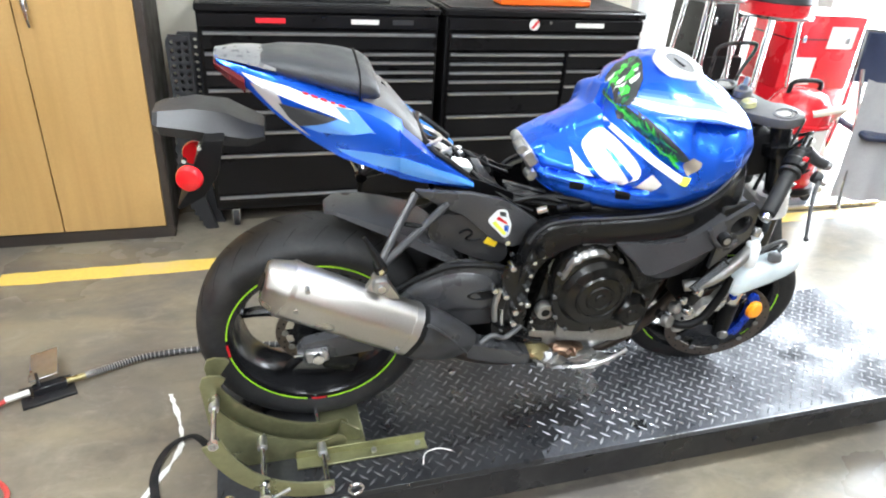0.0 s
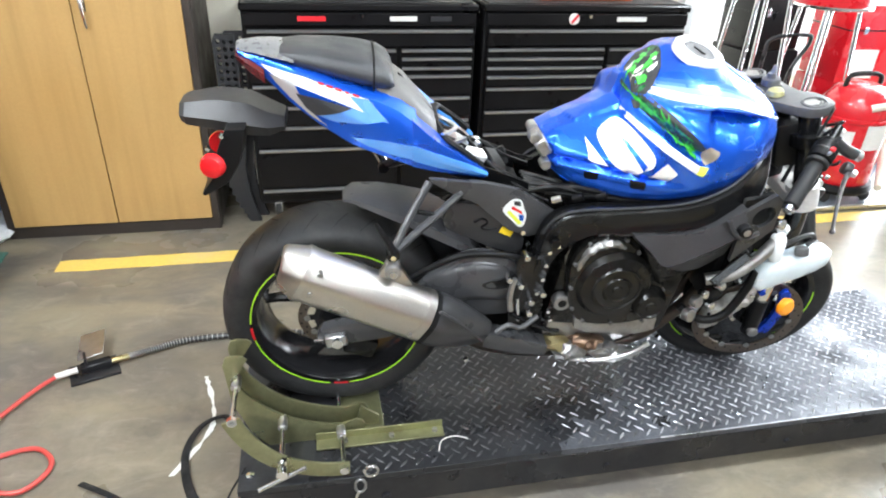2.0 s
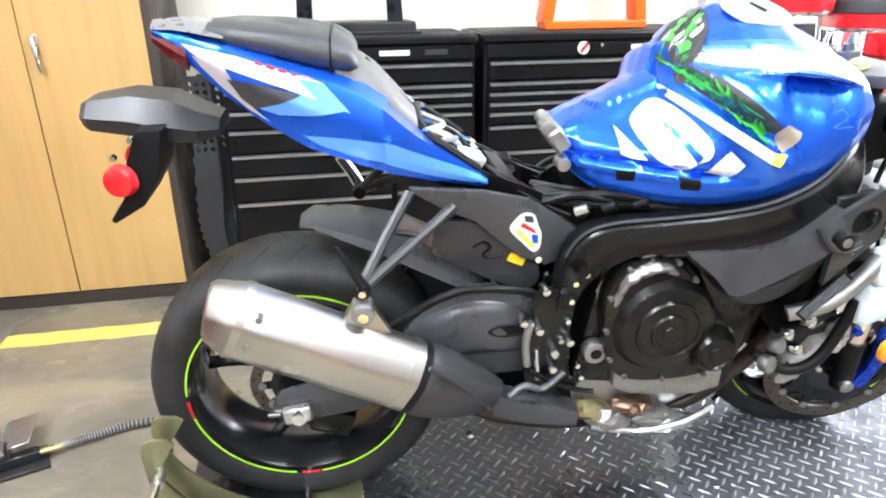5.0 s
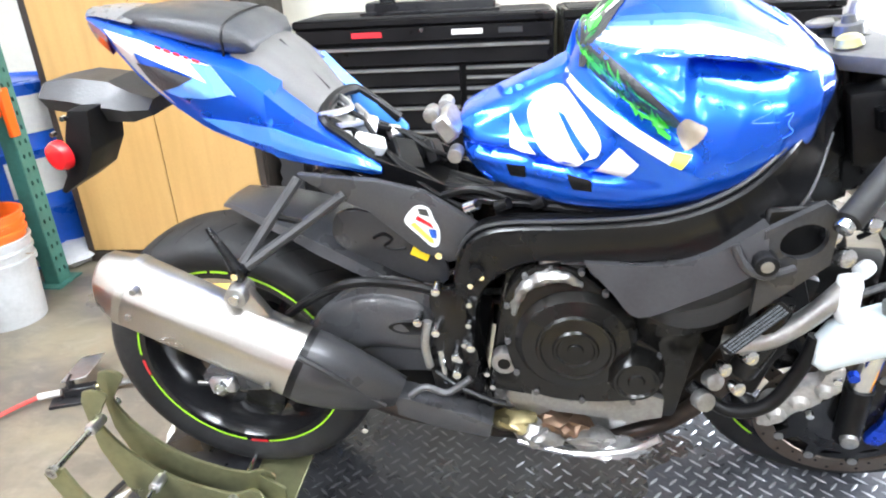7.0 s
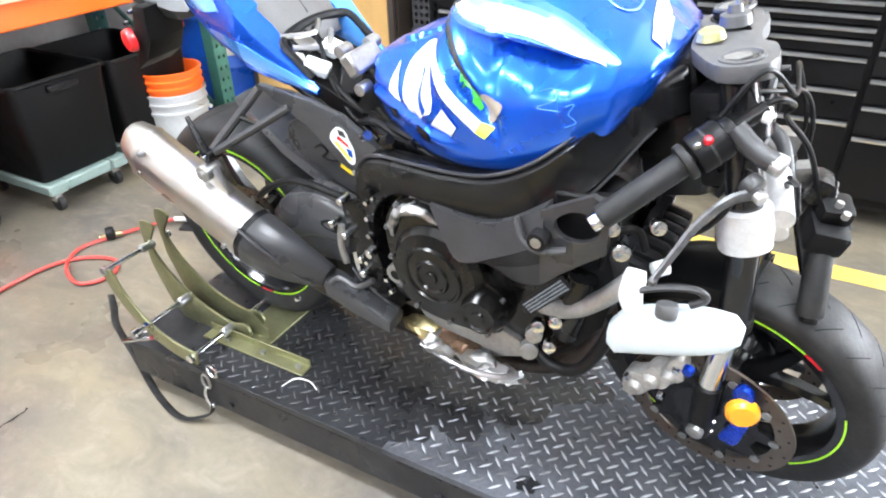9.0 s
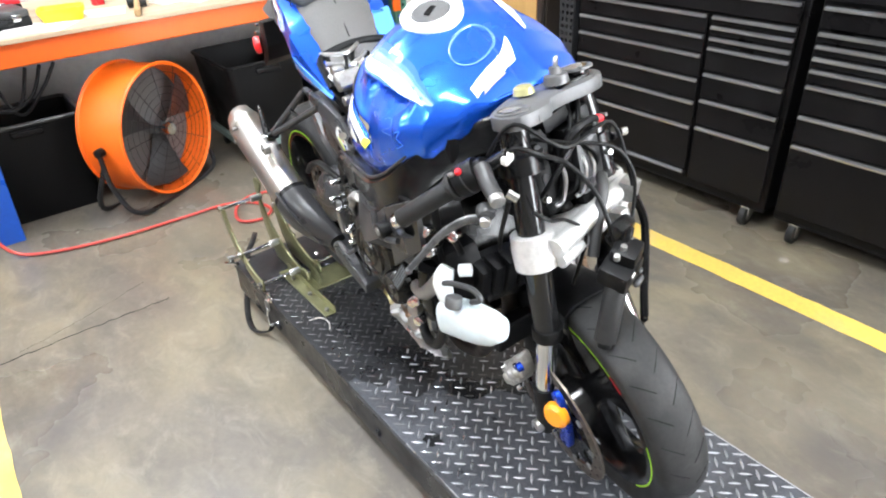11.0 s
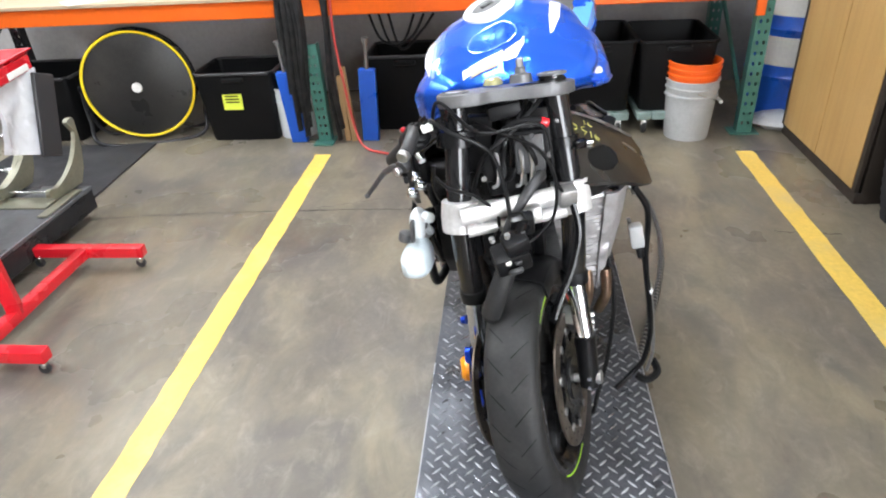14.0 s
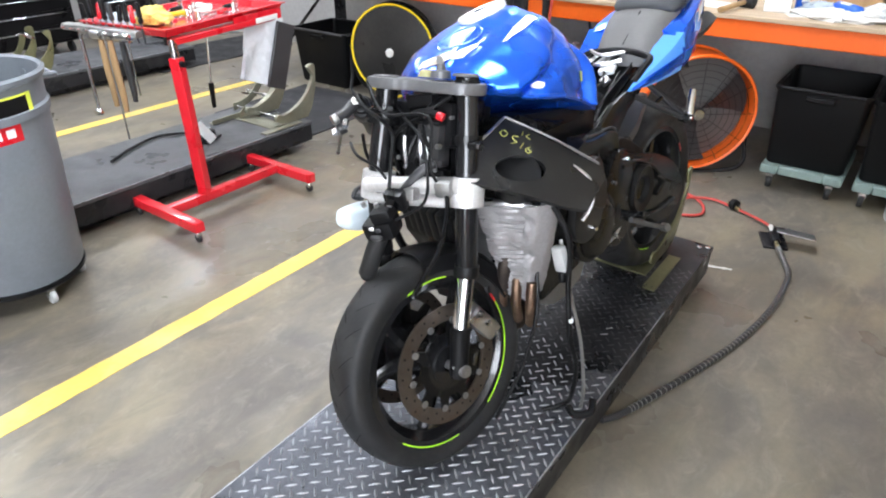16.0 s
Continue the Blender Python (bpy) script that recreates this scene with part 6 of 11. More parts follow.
sticker = B()
f = sticker.faces.new([sticker.verts.new((x, -0.1258, z)) for x, z in blob([(0.432, 0.70), (0.448, 0.722), (0.462, 0.728), (0.478, 0.722), (0.486, 0.70), (0.494, 0.682), (0.492, 0.652), (0.478, 0.645), (0.458, 0.665), (0.438, 0.685)], 3)])
part("racing_sticker", sticker, WHITE_PLASTIC, bike, "white-edged die-cut sticker with colour patches")
for nm, pts, mtl in (("sticker_patch", [(0.452, 0.70), (0.484, 0.682), (0.48, 0.692), (0.456, 0.708)], RED), ("sticker_patch", [(0.442, 0.69), (0.474, 0.655), (0.482, 0.652), (0.482, 0.66), (0.45, 0.695)], LABEL_YELLOW), ("sticker_patch", [(0.458, 0.722), (0.474, 0.72), (0.478, 0.706), (0.46, 0.71)], GREY_PLASTIC), ("sticker_patch", [(0.474, 0.682), (0.488, 0.68), (0.488, 0.662), (0.478, 0.664)], BLUE)):
    bm = B()
    bm.faces.new([bm.verts.new((x, -0.1268, z)) for x, z in pts])
    part(nm, bm, mtl, bike)

# swingarm, shock, rearset, hugger
def pillow(outline, y0, rise, s):
    """A swollen casting: an outline whose face bulges by rise towards side s."""
    cx, cz = sum(p[0] for p in outline) / len(outline), sum(p[1] for p in outline) / len(outline)
    rings = []
    for k, h in ((1.0, -0.02), (1.0, 0.0), (0.96, 0.32), (0.86, 0.62), (0.68, 0.85), (0.42, 0.97), (0.16, 1.0)):
        rings.append([(cx + (x - cx) * k, s * (y0 + (rise * h if h > 0 else h)), cz + (z - cz) * k) for x, z in outline])
    return loft(B(), rings)


for s in (-1, 1):
    arm = blob([(-0.03, 0.345), (0.10, 0.372), (0.20, 0.42), (0.27, 0.52), (0.36, 0.572), (0.46, 0.555), (0.52, 0.50), (0.545, 0.42), (0.52, 0.375), (0.42, 0.37), (0.30, 0.355), (0.15, 0.305), (-0.03, 0.288)], 3)
    sa = part("swingarm", prism(B(), arm, s * 0.125 - 0.018, s * 0.125 + 0.018, bevel=0.008), HUGGER, bike, "black cast swingarm")
    part("swingarm_bulge", pillow(blob([(0.19, 0.405), (0.225, 0.475), (0.28, 0.527), (0.36, 0.553), (0.44, 0.54), (0.49, 0.50), (0.50, 0.455), (0.46, 0.43), (0.36, 0.435), (0.27, 0.405)], 4), 0.14, 0.026, s), HUGGER, sa, "", 60)
    part("swingarm_window", lathe(B(), [(0.0, 0.004), (0.016, 0.004), (0.024, 0.007), (0.03, 0.0)], pose(0.43, s * 0.160, 0.492, 90 if s < 0 else -90, 0, 0) @ Matrix.Diagonal((1.6, 0.6, 1, 1)), 24), BLACK_PLASTIC, sa)
    ab = part("axle_block", box(B(), (0.058, 0.02, 0.036), (0.005, s * 0.15, 0.312), (0, -8, 0), bevel=0.004), ALU, sa, "bare alloy axle block")
    part("axle_nut", cyl(B(), (0.008, s * 0.155, 0.314), (0.008, s * 0.172, 0.314), 0.016, seg=6), CHROME, ab)
    part("adjuster_bolt", cyl(B(), (-0.055, s * 0.148, 0.31), (-0.03, s * 0.148, 0.31), 0.005, seg=8), CHROME, ab)
part("brake_hose", tube(B(), [(0.19, -0.155, 0.505), (0.25, -0.16, 0.55), (0.33, -0.16, 0.585), (0.42, -0.16, 0.585), (0.49, -0.15, 0.56), (0.52, -0.15, 0.50)], 0.009, 8, 6), BLACK_PLASTIC, bike, "black rubber brake hose")
part("rear_caliper", box(B(), (0.09, 0.05, 0.06), (0.07, -0.09, 0.245), (0, 20, 0), bevel=0.01, seg=2), SATIN_BLACK, bike)
hug = []
for x, z, w, dz in ((0.035, 0.682, 0.03, 0.012), (0.06, 0.694, 0.05, 0.022), (0.13, 0.684, 0.078, 0.04), (0.19, 0.668, 0.092, 0.05), (0.25, 0.648, 0.108, 0.06), (0.31, 0.615, 0.108, 0.06), (0.37, 0.575, 0.104, 0.05), (0.42, 0.53, 0.10, 0.04)):
    dz *= 0.6
    hug.append([(x, -w, z - dz), (x, -w * 0.93, z - dz * 0.35), (x, -w * 0.6, z - 0.002), (x, 0, z), (x, w * 0.6, z - 0.002), (x, w * 0.93, z - dz * 0.35), (x, w, z - dz), (x, w - 0.006, z - dz), (x, w * 0.88, z - dz * 0.4), (x, w * 0.55, z - 0.008), (x, 0, z - 0.006), (x, -w * 0.55, z - 0.008), (x, -w * 0.88, z - dz * 0.4), (x, -w + 0.006, z - dz)])
part("rear_hugger", loft(B(), hug), HUGGER, bike, "black plastic rear tyre hugger", 50)
for x, z in ((0.545, 0.515), (0.535, 0.47), (0.525, 0.435), (0.575, 0.405), (0.585, 0.375), (0.57, 0.36), (0.49, 0.42), (0.487, 0.395), (0.50, 0.37), (0.548, 0.56), (0.552, 0.60), (0.572, 0.618)):
    part("rearset_bolt", bolt(B(), (x, -0.176 if x > 0.51 else -0.16, z), (0, -1, 0), 0.0065, 0.008), CHROME, bike)
for x, z in ((0.492, 0.594), (0.486, 0.505), (0.52, 0.45), (0.52, 0.41), (0.549, 0.474), (0.454, 0.526)):
    part("rearset_bolt", cyl(B(), (x, -0.165, z), (x, -0.198, z), 0.0085, seg=10, bevel=0.002), CHROME, bike)
part("brake_pedal", tube(B(), [(0.545, -0.19, 0.40), (0.50, -0.20, 0.37), (0.46, -0.205, 0.385), (0.43, -0.21, 0.365)], 0.007, 8, 5), LEVER_GREY, bike, "scuffed rear brake pedal")
part("master_rod", tube(B(), [(0.47, -0.18, 0.52), (0.462, -0.185, 0.47), (0.468, -0.185, 0.42)], 0.008, 8, 4), CAST, bike)
part("rearset_plate", prism(B(), blob([(0.475, 0.57), (0.53, 0.58), (0.545, 0.50), (0.56, 0.42), (0.53, 0.35), (0.48, 0.34), (0.465, 0.42), (0.48, 0.50)], 3), -0.172, -0.158, bevel=0.003), SATIN_BLACK, bike)
part("brake_pedal", tube(B(), [(0.475, -0.175, 0.40), (0.52, -0.185, 0.375), (0.575, -0.19, 0.352), (0.61, -0.192, 0.345)], 0.006, 8, 4), SATIN_BLACK, bike)
part("pedal_link", cyl(B(), (0.487, -0.172, 0.45), (0.495, -0.175, 0.375), 0.006, seg=8), CHROME, bike)
part("shift_lever", tube(B(), [(0.50, 0.18, 0.38), (0.58, 0.195, 0.37), (0.66, 0.2, 0.372)], 0.006, 8, 4), ALU, bike)
part("left_footpeg", cyl(B(), (0.50, 0.17, 0.42), (0.49, 0.25, 0.425), 0.010, seg=10), SATIN_BLACK, bike)
part("shock_absorber", tube(B(), [(0.47, 0.0, 0.62), (0.46, 0.0, 0.33)], 0.033, 16, 1, smooth=False), SATIN_BLACK, bike)
sp = B()
tube(sp, [(0.465 + 0.036 * math.cos(t), 0.036 * math.sin(t), 0.60 - 0.0057 * t) for t in np.linspace(0, 40, 130)], 0.006, 6, 1, smooth=False)
part("shock_spring", sp, CAST, bike)
chain = B()
for z0, z1 in ((0.355, 0.41), (0.275, 0.385)):
    for i in range(30):
        u = i / 29
        box(chain, (0.016, 0.014, 0.010), (0.05 + 0.52 * u, 0.098, z0 + (z1 - z0) * u), (0, -8, 0))
part("drive_chain", chain, CAST, bike, "oily steel drive chain")
part("chain_sprocket", lathe(B(), [(0.05, -0.004), (0.105, -0.004), (0.105, 0.004), (0.05, 0.004)], pose(0.008, 0.098, 0.316, 90, 0, 0), 40, closed=True), CAST, bike)

inner = part("inner_fender", prism(B(), blob([(0.30, 0.70), (0.36, 0.705), (0.44, 0.675), (0.50, 0.60), (0.49, 0.555), (0.43, 0.565), (0.36, 0.60), (0.29, 0.64)], 3), -0.108, -0.096, bevel=0.004), ARM_GREY, bike, "black plastic inner fender", 30)
part("fender_marking", tube(B(), [(0.365, -0.1095, 0.652), (0.385, -0.1095, 0.662), (0.40, -0.1095, 0.65), (0.385, -0.1095, 0.635), (0.405, -0.1095, 0.628), (0.425, -0.1095, 0.632)], 0.003, 5, 4), WIRE, inner, "black marker strokes")
part("yellow_tag", box(B(), (0.035, 0.003, 0.02), (0.452, -0.1105, 0.622), (0, 25, 0), bevel=0.001), YELLOW, inner, "small yellow tag")
# left side: broad swingarm cover with a dished hub, chain guard and rearset cover
cover_out = blob([(0.585, 0.575), (0.535, 0.612), (0.45, 0.605), (0.363, 0.577), (0.27, 0.552), (0.188, 0.517), (0.10, 0.47), (0.03, 0.405), (0.0, 0.34), (0.02, 0.288), (0.09, 0.262), (0.20, 0.275), (0.325, 0.30), (0.45, 0.36), (0.535, 0.42), (0.575, 0.50)], 3)
ws = part("swingarm_cover", prism(B(), cover_out, 0.167, 0.18, bevel=0.005), SATIN_BLACK, bike, "broad black cast swingarm side", 30)
part("cover_dish", lathe(B(), [(0.034, -0.004), (0.05, 0.014), (0.074, 0.018), (0.086, 0.006), (0.088, -0.01), (0.034, -0.01)], pose(0.374, 0.179, 0.462, -90, 0, 0), 30, closed=True), BLACK_PLASTIC, ws, "", 25)
for pts in ([(0.10, 0.182, 0.40), (0.22, 0.184, 0.46), (0.30, 0.184, 0.52), (0.42, 0.184, 0.57), (0.52, 0.184, 0.58)], [(0.09, 0.182, 0.33), (0.22, 0.184, 0.33), (0.34, 0.184, 0.36), (0.46, 0.184, 0.41)], [(0.25, 0.184, 0.40), (0.20, 0.184, 0.43), (0.26, 0.184, 0.47)]):
    part("cover_rib", tube(B(), pts, 0.009, 8, 5, flat=0.8), SATIN_BLACK, ws)
part("shift_rod", tube(B(), [(0.48, 0.205, 0.395), (0.35, 0.21, 0.33), (0.212, 0.205, 0.265)], 0.009, 8, 4), CLAMP_GREY, bike, "dull grey shift rod beside the swingarm")
part("rod_end", cyl(B(), (0.20, 0.195, 0.26), (0.21, 0.222, 0.266), 0.015, seg=12, bevel=0.003), CAST, bike)
part("chain_guard", prism(B(), blob([(0.50, 0.66), (0.40, 0.62), (0.27, 0.53), (0.16, 0.44), (0.14, 0.40), (0.26, 0.40), (0.42, 0.44), (0.52, 0.50), (0.56, 0.60)], 4), 0.150, 0.166, bevel=0.005), BLACK_PLASTIC, bike, "black plastic chain guard", 40)
part("rearset_cover", prism(B(), blob([(0.52, 0.64), (0.60, 0.60), (0.63, 0.48), (0.60, 0.36), (0.52, 0.32), (0.44, 0.36), (0.42, 0.46), (0.46, 0.58)], 4), 0.168, 0.188, bevel=0.007), SATIN_BLACK, bike, "black left rearset plate", 40)
for x, z in ((0.46, 0.40), (0.55, 0.36), (0.58, 0.55), (0.50, 0.60)):
    part("rearset_bolt", bolt(B(), (x, 0.189, z), (0, 1, 0), 0.008, 0.008), CHROME, bike)

# tail cowl, seat and licence-plate bracket
TAIL = [  # x, side top, bottom, half width, crown
    (-0.188, 1.044, 1.030, 0.034, 1.050), (-0.158, 1.040, 1.010, 0.052, 1.048), (-0.12, 1.034, 0.982, 0.074, 1.046), (-0.07, 1.024, 0.938, 0.100, 1.036), (0.0, 1.004, 0.890, 0.126, 1.014), (0.07, 0.985, 0.850, 0.146, 0.995), (0.13, 0.967, 0.830, 0.158, 0.985), (0.18, 0.945, 0.816, 0.165, 0.972), (0.215, 0.918, 0.808, 0.167, 0.945)]
ARM = [(0.205, 0.925, 0.810, 0.167, 0.098), (0.25, 0.884, 0.799, 0.160, 0.094), (0.30, 0.848, 0.788, 0.148, 0.096), (0.345, 0.820, 0.780, 0.136, 0.104), (0.375, 0.80, 0.775, 0.127, 0.112), (0.392, 0.786, 0.774, 0.119, 0.11)]


def tail_ring(t):
    x, zs, zb, w, zc = t
    zm = zb + 0.55 * (zs - zb)
    half = [(0.0, zb + 0.02), (-0.7 * w, zb + 0.006), (-w * 0.93, zb), (-w * 1.03, zm), (-w * 0.92, zs - 0.006), (-w * 0.82, zs), (-w * 0.4, zs + (zc - zs) * 0.8), (0.0, zc)]
    return [(x, y, z) for y, z in half] + [(x, -y, z) for y, z in half[-2:0:-1]]


def dense_table(tab, n):
    xs = np.linspace(tab[0][0], tab[-1][0], n)
    return [tuple([x] + [lerp_table(x, [(t[0], t[k]) for t in tab]) for k in range(1, len(tab[0]))]) for x in xs]


tail = part("tail_cowl", loft(B(), [tail_ring(t) for t in dense_table(TAIL, 22)]), BLUE, bike, "metallic blue tail cowl with white and red graphics", 40)
for s in (-1, 1):
    rings = []
    for x, zt, zb, yo, yi in dense_table(ARM, 12):
        zm = (zt + zb) / 2
        rings.append([(x, s * (yo - 0.006), zb), (x, s * (yo + 0.004), zm), (x, s * (yo - 0.004), zt), (x, s * yi, zt + 0.002), (x, s * (yi - 0.004), zm), (x, s * yi, zb)])
    # the left arm's paler blue has sky reflection mixed into its colour
    ta = part("tail_arm", loft(B(), rings), BLUE if s < 0 else ARM_SHEEN_BLUE, tail, "", 40)
    streak = []
    for x, zt, zb, yo, yi in dense_table(ARM, 12):
        u = (x - 0.205) / 0.187
        za, zc = zb + (zt - zb) * (0.16 + 0.02 * u), zb + (zt - zb) * (0.52 + 0.38 * u)
        y = lambda z: s * (0.0022 + float(np.interp(z, [zb, (zb + zt) / 2, zt], [yo - 0.006, yo + 0.004, yo - 0.004])))
        streak.append([(x, y(z), z) for z in (za, za + (zc - za) * 0.35, (za + zc) / 2, zc)] + [(x, y(z) - s * 0.002, z) for z in (zc, (za + zc) / 2, za)])
    # the right arm's pale streak is part paint, part reflection put into colour
    part("arm_streak", loft(B(), streak), ARM_SHEEN_BLUE if s < 0 else BLUE, ta, "sky blue streak, partly painted reflection" if s < 0 else "deep blue streak", 50)


def tail_y(x, z):
    t = [lerp_table(x, [(q[0], q[k]) for q in TAIL + [(0.388, 0.785, 0.777, 0.106, 0.79)]]) for k in (1, 2, 3)]
    zs, zb, w = t
    zm = zb + 0.55 * (zs - zb)
    return float(np.interp(z, [zb, zm, zs - 0.006, zs], [-0.93 * w, -1.03 * w, -0.92 * w, -0.82 * w]))


def tail_decal(outline, material, label, side=-1, lift=0.002):
    bm = B()
    f = bm.faces.new([bm.verts.new((x, 0, z)) for x, z in outline])
    bmesh.ops.triangulate(bm, faces=[f])
    for _ in range(3):
        bmesh.ops.subdivide_edges(bm, edges=[e for e in bm.edges if e.calc_length() > 0.012], cuts=1)
        bmesh.ops.triangulate(bm, faces=bm.faces)
    for v in bm.verts:
        v.co.y = (tail_y(v.co.x, v.co.z) - lift) * -side
    return part("tail_graphic", bm, material, tail, label, 80)


for s in (-1, 1):
    tail_decal([(-0.135, 1.022), (-0.04, 1.006), (0.105, 0.966), (0.149, 0.917), (0.067, 0.948), (-0.008, 0.971), (-0.103, 1.0)], WHITE_PAINT, "white tail graphic", s)
    tail_decal([(0.062, 0.972), (0.105, 0.966), (0.149, 0.917), (0.10, 0.932)], SKY_BLUE, "pale blue tail graphic", s, 0.0028)
    tail_decal([(-0.117, 1.004), (-0.063, 0.994), (-0.058, 0.966), (-0.034, 0.932), (0.01, 0.894), (-0.030, 0.917), (-0.074, 0.955), (-0.105, 0.986)], TAIL_SILVER, "silver grey tail graphic", s, 0.0024)
    tail_decal([(-0.059, 0.968), (-0.008, 0.963), (0.067, 0.946), (0.026, 0.93), (-0.016, 0.918), (-0.038, 0.935)], VINYL, "dark carbon-look patch", s, 0.0036)
    tail_decal([(-0.016, 0.921), (0.028, 0.932), (0.067, 0.948), (0.144, 0.921), (0.085, 0.912), (0.026, 0.91)], SKY_BLUE, "pale blue tail graphic", s, 0.003)
    # the same partly reflected streak, painted on across the cowl
    tail_decal([(0.06, 0.874), (0.13, 0.872), (0.209, 0.868), (0.209, 0.828), (0.15, 0.836), (0.10, 0.853)], ARM_SHEEN_BLUE, "pale blue tail graphic", s)
    bm = bars_writing(B(), 0.10, 0.005, 5, Matrix.Translation((0.038, s * 0.102, 0.985)) @ pose(0, 0, 0, 0, 15, 0), 5)
    for v in bm.verts:
        v.co.y = s * (-tail_y(v.co.x, v.co.z) + 0.0045)
    part("red_marking", bm, RED, tail, "small red lettering blocks")
tip = []
for x, z, w in ((-0.192, 1.050, 0.030), (-0.15, 1.053, 0.056), (-0.11, 1.050, 0.078), (-0.06, 1.042, 0.09)):
    tip.append([(x, -w, z - 0.010), (x, -w * 0.6, z), (x, 0, z + 0.003), (x, w * 0.6, z), (x, w, z - 0.010), (x, 0, z - 0.012)])
part("tail_tip_cover", loft(B(), tip), CARBON, tail, "carbon-look tail tip cover", 50)
part("tail_light", loft(B(), [tail_ring((-0.194, 1.034, 1.018, 0.026, 1.038)), tail_ring((-0.165, 1.032, 0.997, 0.053, 1.036)), tail_ring((-0.128, 1.02, 0.975, 0.074, 1.028))]), TAIL_LENS, tail, "dark red tail light lens")


def seat_ring(x, zt, zb, w):
    pts = []
    for k in range(14):
        a = 2 * math.pi * k / 14
        cy, cz = math.cos(a), math.sin(a)
        pts.append((x, w * math.copysign(abs(cy) ** 0.6, cy), (zt + zb) / 2 + (zt - zb) / 2 * math.copysign(abs(cz) ** 0.7, cz)))
    return pts


seat = part("passenger_seat", loft(B(), [seat_ring(-0.108, 1.066, 1.050, 0.045), seat_ring(-0.10, 1.074, 1.046, 0.064), seat_ring(-0.05, 1.078, 1.034, 0.085), seat_ring(0.03, 1.074, 1.014, 0.104), seat_ring(0.09, 1.066, 0.998, 0.114), seat_ring(0.132, 1.055, 0.990, 0.116), seat_ring(0.155, 1.040, 0.990, 0.110), seat_ring(0.166, 1.020, 0.996, 0.096)]), VINYL, bike, "black grained vinyl passenger seat pad", 60)
part("seat_seam", tube(B(), [(0.118, -0.116, 1.0), (0.12, -0.107, 1.045), (0.121, -0.05, 1.0585), (0.121, 0.05, 1.0585), (0.12, 0.107, 1.045), (0.118, 0.116, 1.0)], 0.0025, 5, 4), BLACK_PLASTIC, seat)
hump = []
for x, z, w in ((0.125, 0.992, 0.13), (0.165, 0.980, 0.132), (0.20, 0.956, 0.130), (0.235, 0.918, 0.122), (0.265, 0.884, 0.112), (0.282, 0.856, 0.104)):
    w *= 0.84
    hump.append([(x, -w, z - 0.028), (x, -w * 0.9, z - 0.004), (x, -w * 0.5, z + 0.006), (x, 0, z + 0.009), (x, w * 0.5, z + 0.006), (x, w * 0.9, z - 0.004), (x, w, z - 0.028), (x, 0, z - 0.03)])
part("seat_hump", loft(B(), hump), HUMP_GREY, bike, "grey leather-look seat hump panel", 50)
part("hump_seam", cyl(B(), (0.18, 0, 0.981), (0.268, 0, 0.890), 0.002, seg=6), WIRE, bike)
part("rim_band", tube(B(), [(0.375, -0.112, 0.80), (0.33, -0.112, 0.832), (0.29, -0.108, 0.858), (0.275, -0.06, 0.868), (0.272, 0.0, 0.872), (0.275, 0.06, 0.868), (0.29, 0.108, 0.858), (0.33, 0.112, 0.832), (0.375, 0.112, 0.80)], 0.011, 8, 5), BLACK_PLASTIC, bike, "black rim of the tail opening")
tray = []
for x, z in ((0.22, 0.855), (0.30, 0.81), (0.42, 0.765), (0.50, 0.73)):
    tray.append([(x, -0.09, z + 0.02), (x, -0.08, z - 0.03), (x, 0.08, z - 0.03), (x, 0.09, z + 0.02), (x, 0.085, z + 0.02), (x, 0.075, z - 0.022), (x, -0.075, z - 0.022), (x, -0.085, z + 0.02)])
part("battery_tray", loft(B(), tray), BLACK_PLASTIC, bike)
under = [[(x, -w * 0.75, zb), (x, -w, zm), (x, -w * 0.55, zt), (x, w * 0.55, zt), (x, w, zm), (x, w * 0.75, zb)] for x, zt, zm, zb, w in ((-0.302, 0.968, 0.942, 0.915, 0.05), (-0.288, 0.976, 0.945, 0.908, 0.066), (-0.216, 0.989, 0.94, 0.896, 0.08), (-0.143, 0.977, 0.922, 0.876, 0.082), (-0.098, 0.945, 0.91, 0.872, 0.078), (-0.06, 0.925, 0.905, 0.885, 0.06))]
ut = part("undertail", loft(B(), under), GREY_PLASTIC, bike, "angular black undertail moulding", 20)
part("plate_bracket", prism(B(), [(-0.225, 0.885), (-0.18, 0.885), (-0.20, 0.80), (-0.235, 0.745), (-0.292, 0.712), (-0.30, 0.718), (-0.262, 0.77), (-0.25, 0.83)], -0.055, 0.055, bevel=0.004), BLACK_PLASTIC, ut)
for s in (-1, 1):
    bm = lathe(B(), [(0, 0.014), (0.012, 0.014), (0.026, 0.009), (0.03, 0.0), (0.03, -0.01), (0, -0.01)], pose(-0.262, s * 0.07, 0.80, 90 if s < 0 else -90, 0, 14 * s), 28)
    part("side_reflector", bm, RED_LENS, ut, "round red side reflector")
for q in ((-0.232, -0.06, 0.872), (-0.268, -0.058, 0.84)):
    part("bracket_bolt", bolt(B(), q, (0, -1, 0), 0.006), CHROME, ut)
# the subframe is bent: the tail leans back over to the left
TAIL_PARTS = ("tail_cowl", "tail_arm", "tail_graphic", "red_marking", "tail_light", "passenger_seat", "seat_seam", "seat_hump", "hump_seam", "undertail", "tail_tip_cover", "rim_band", "arm_streak")
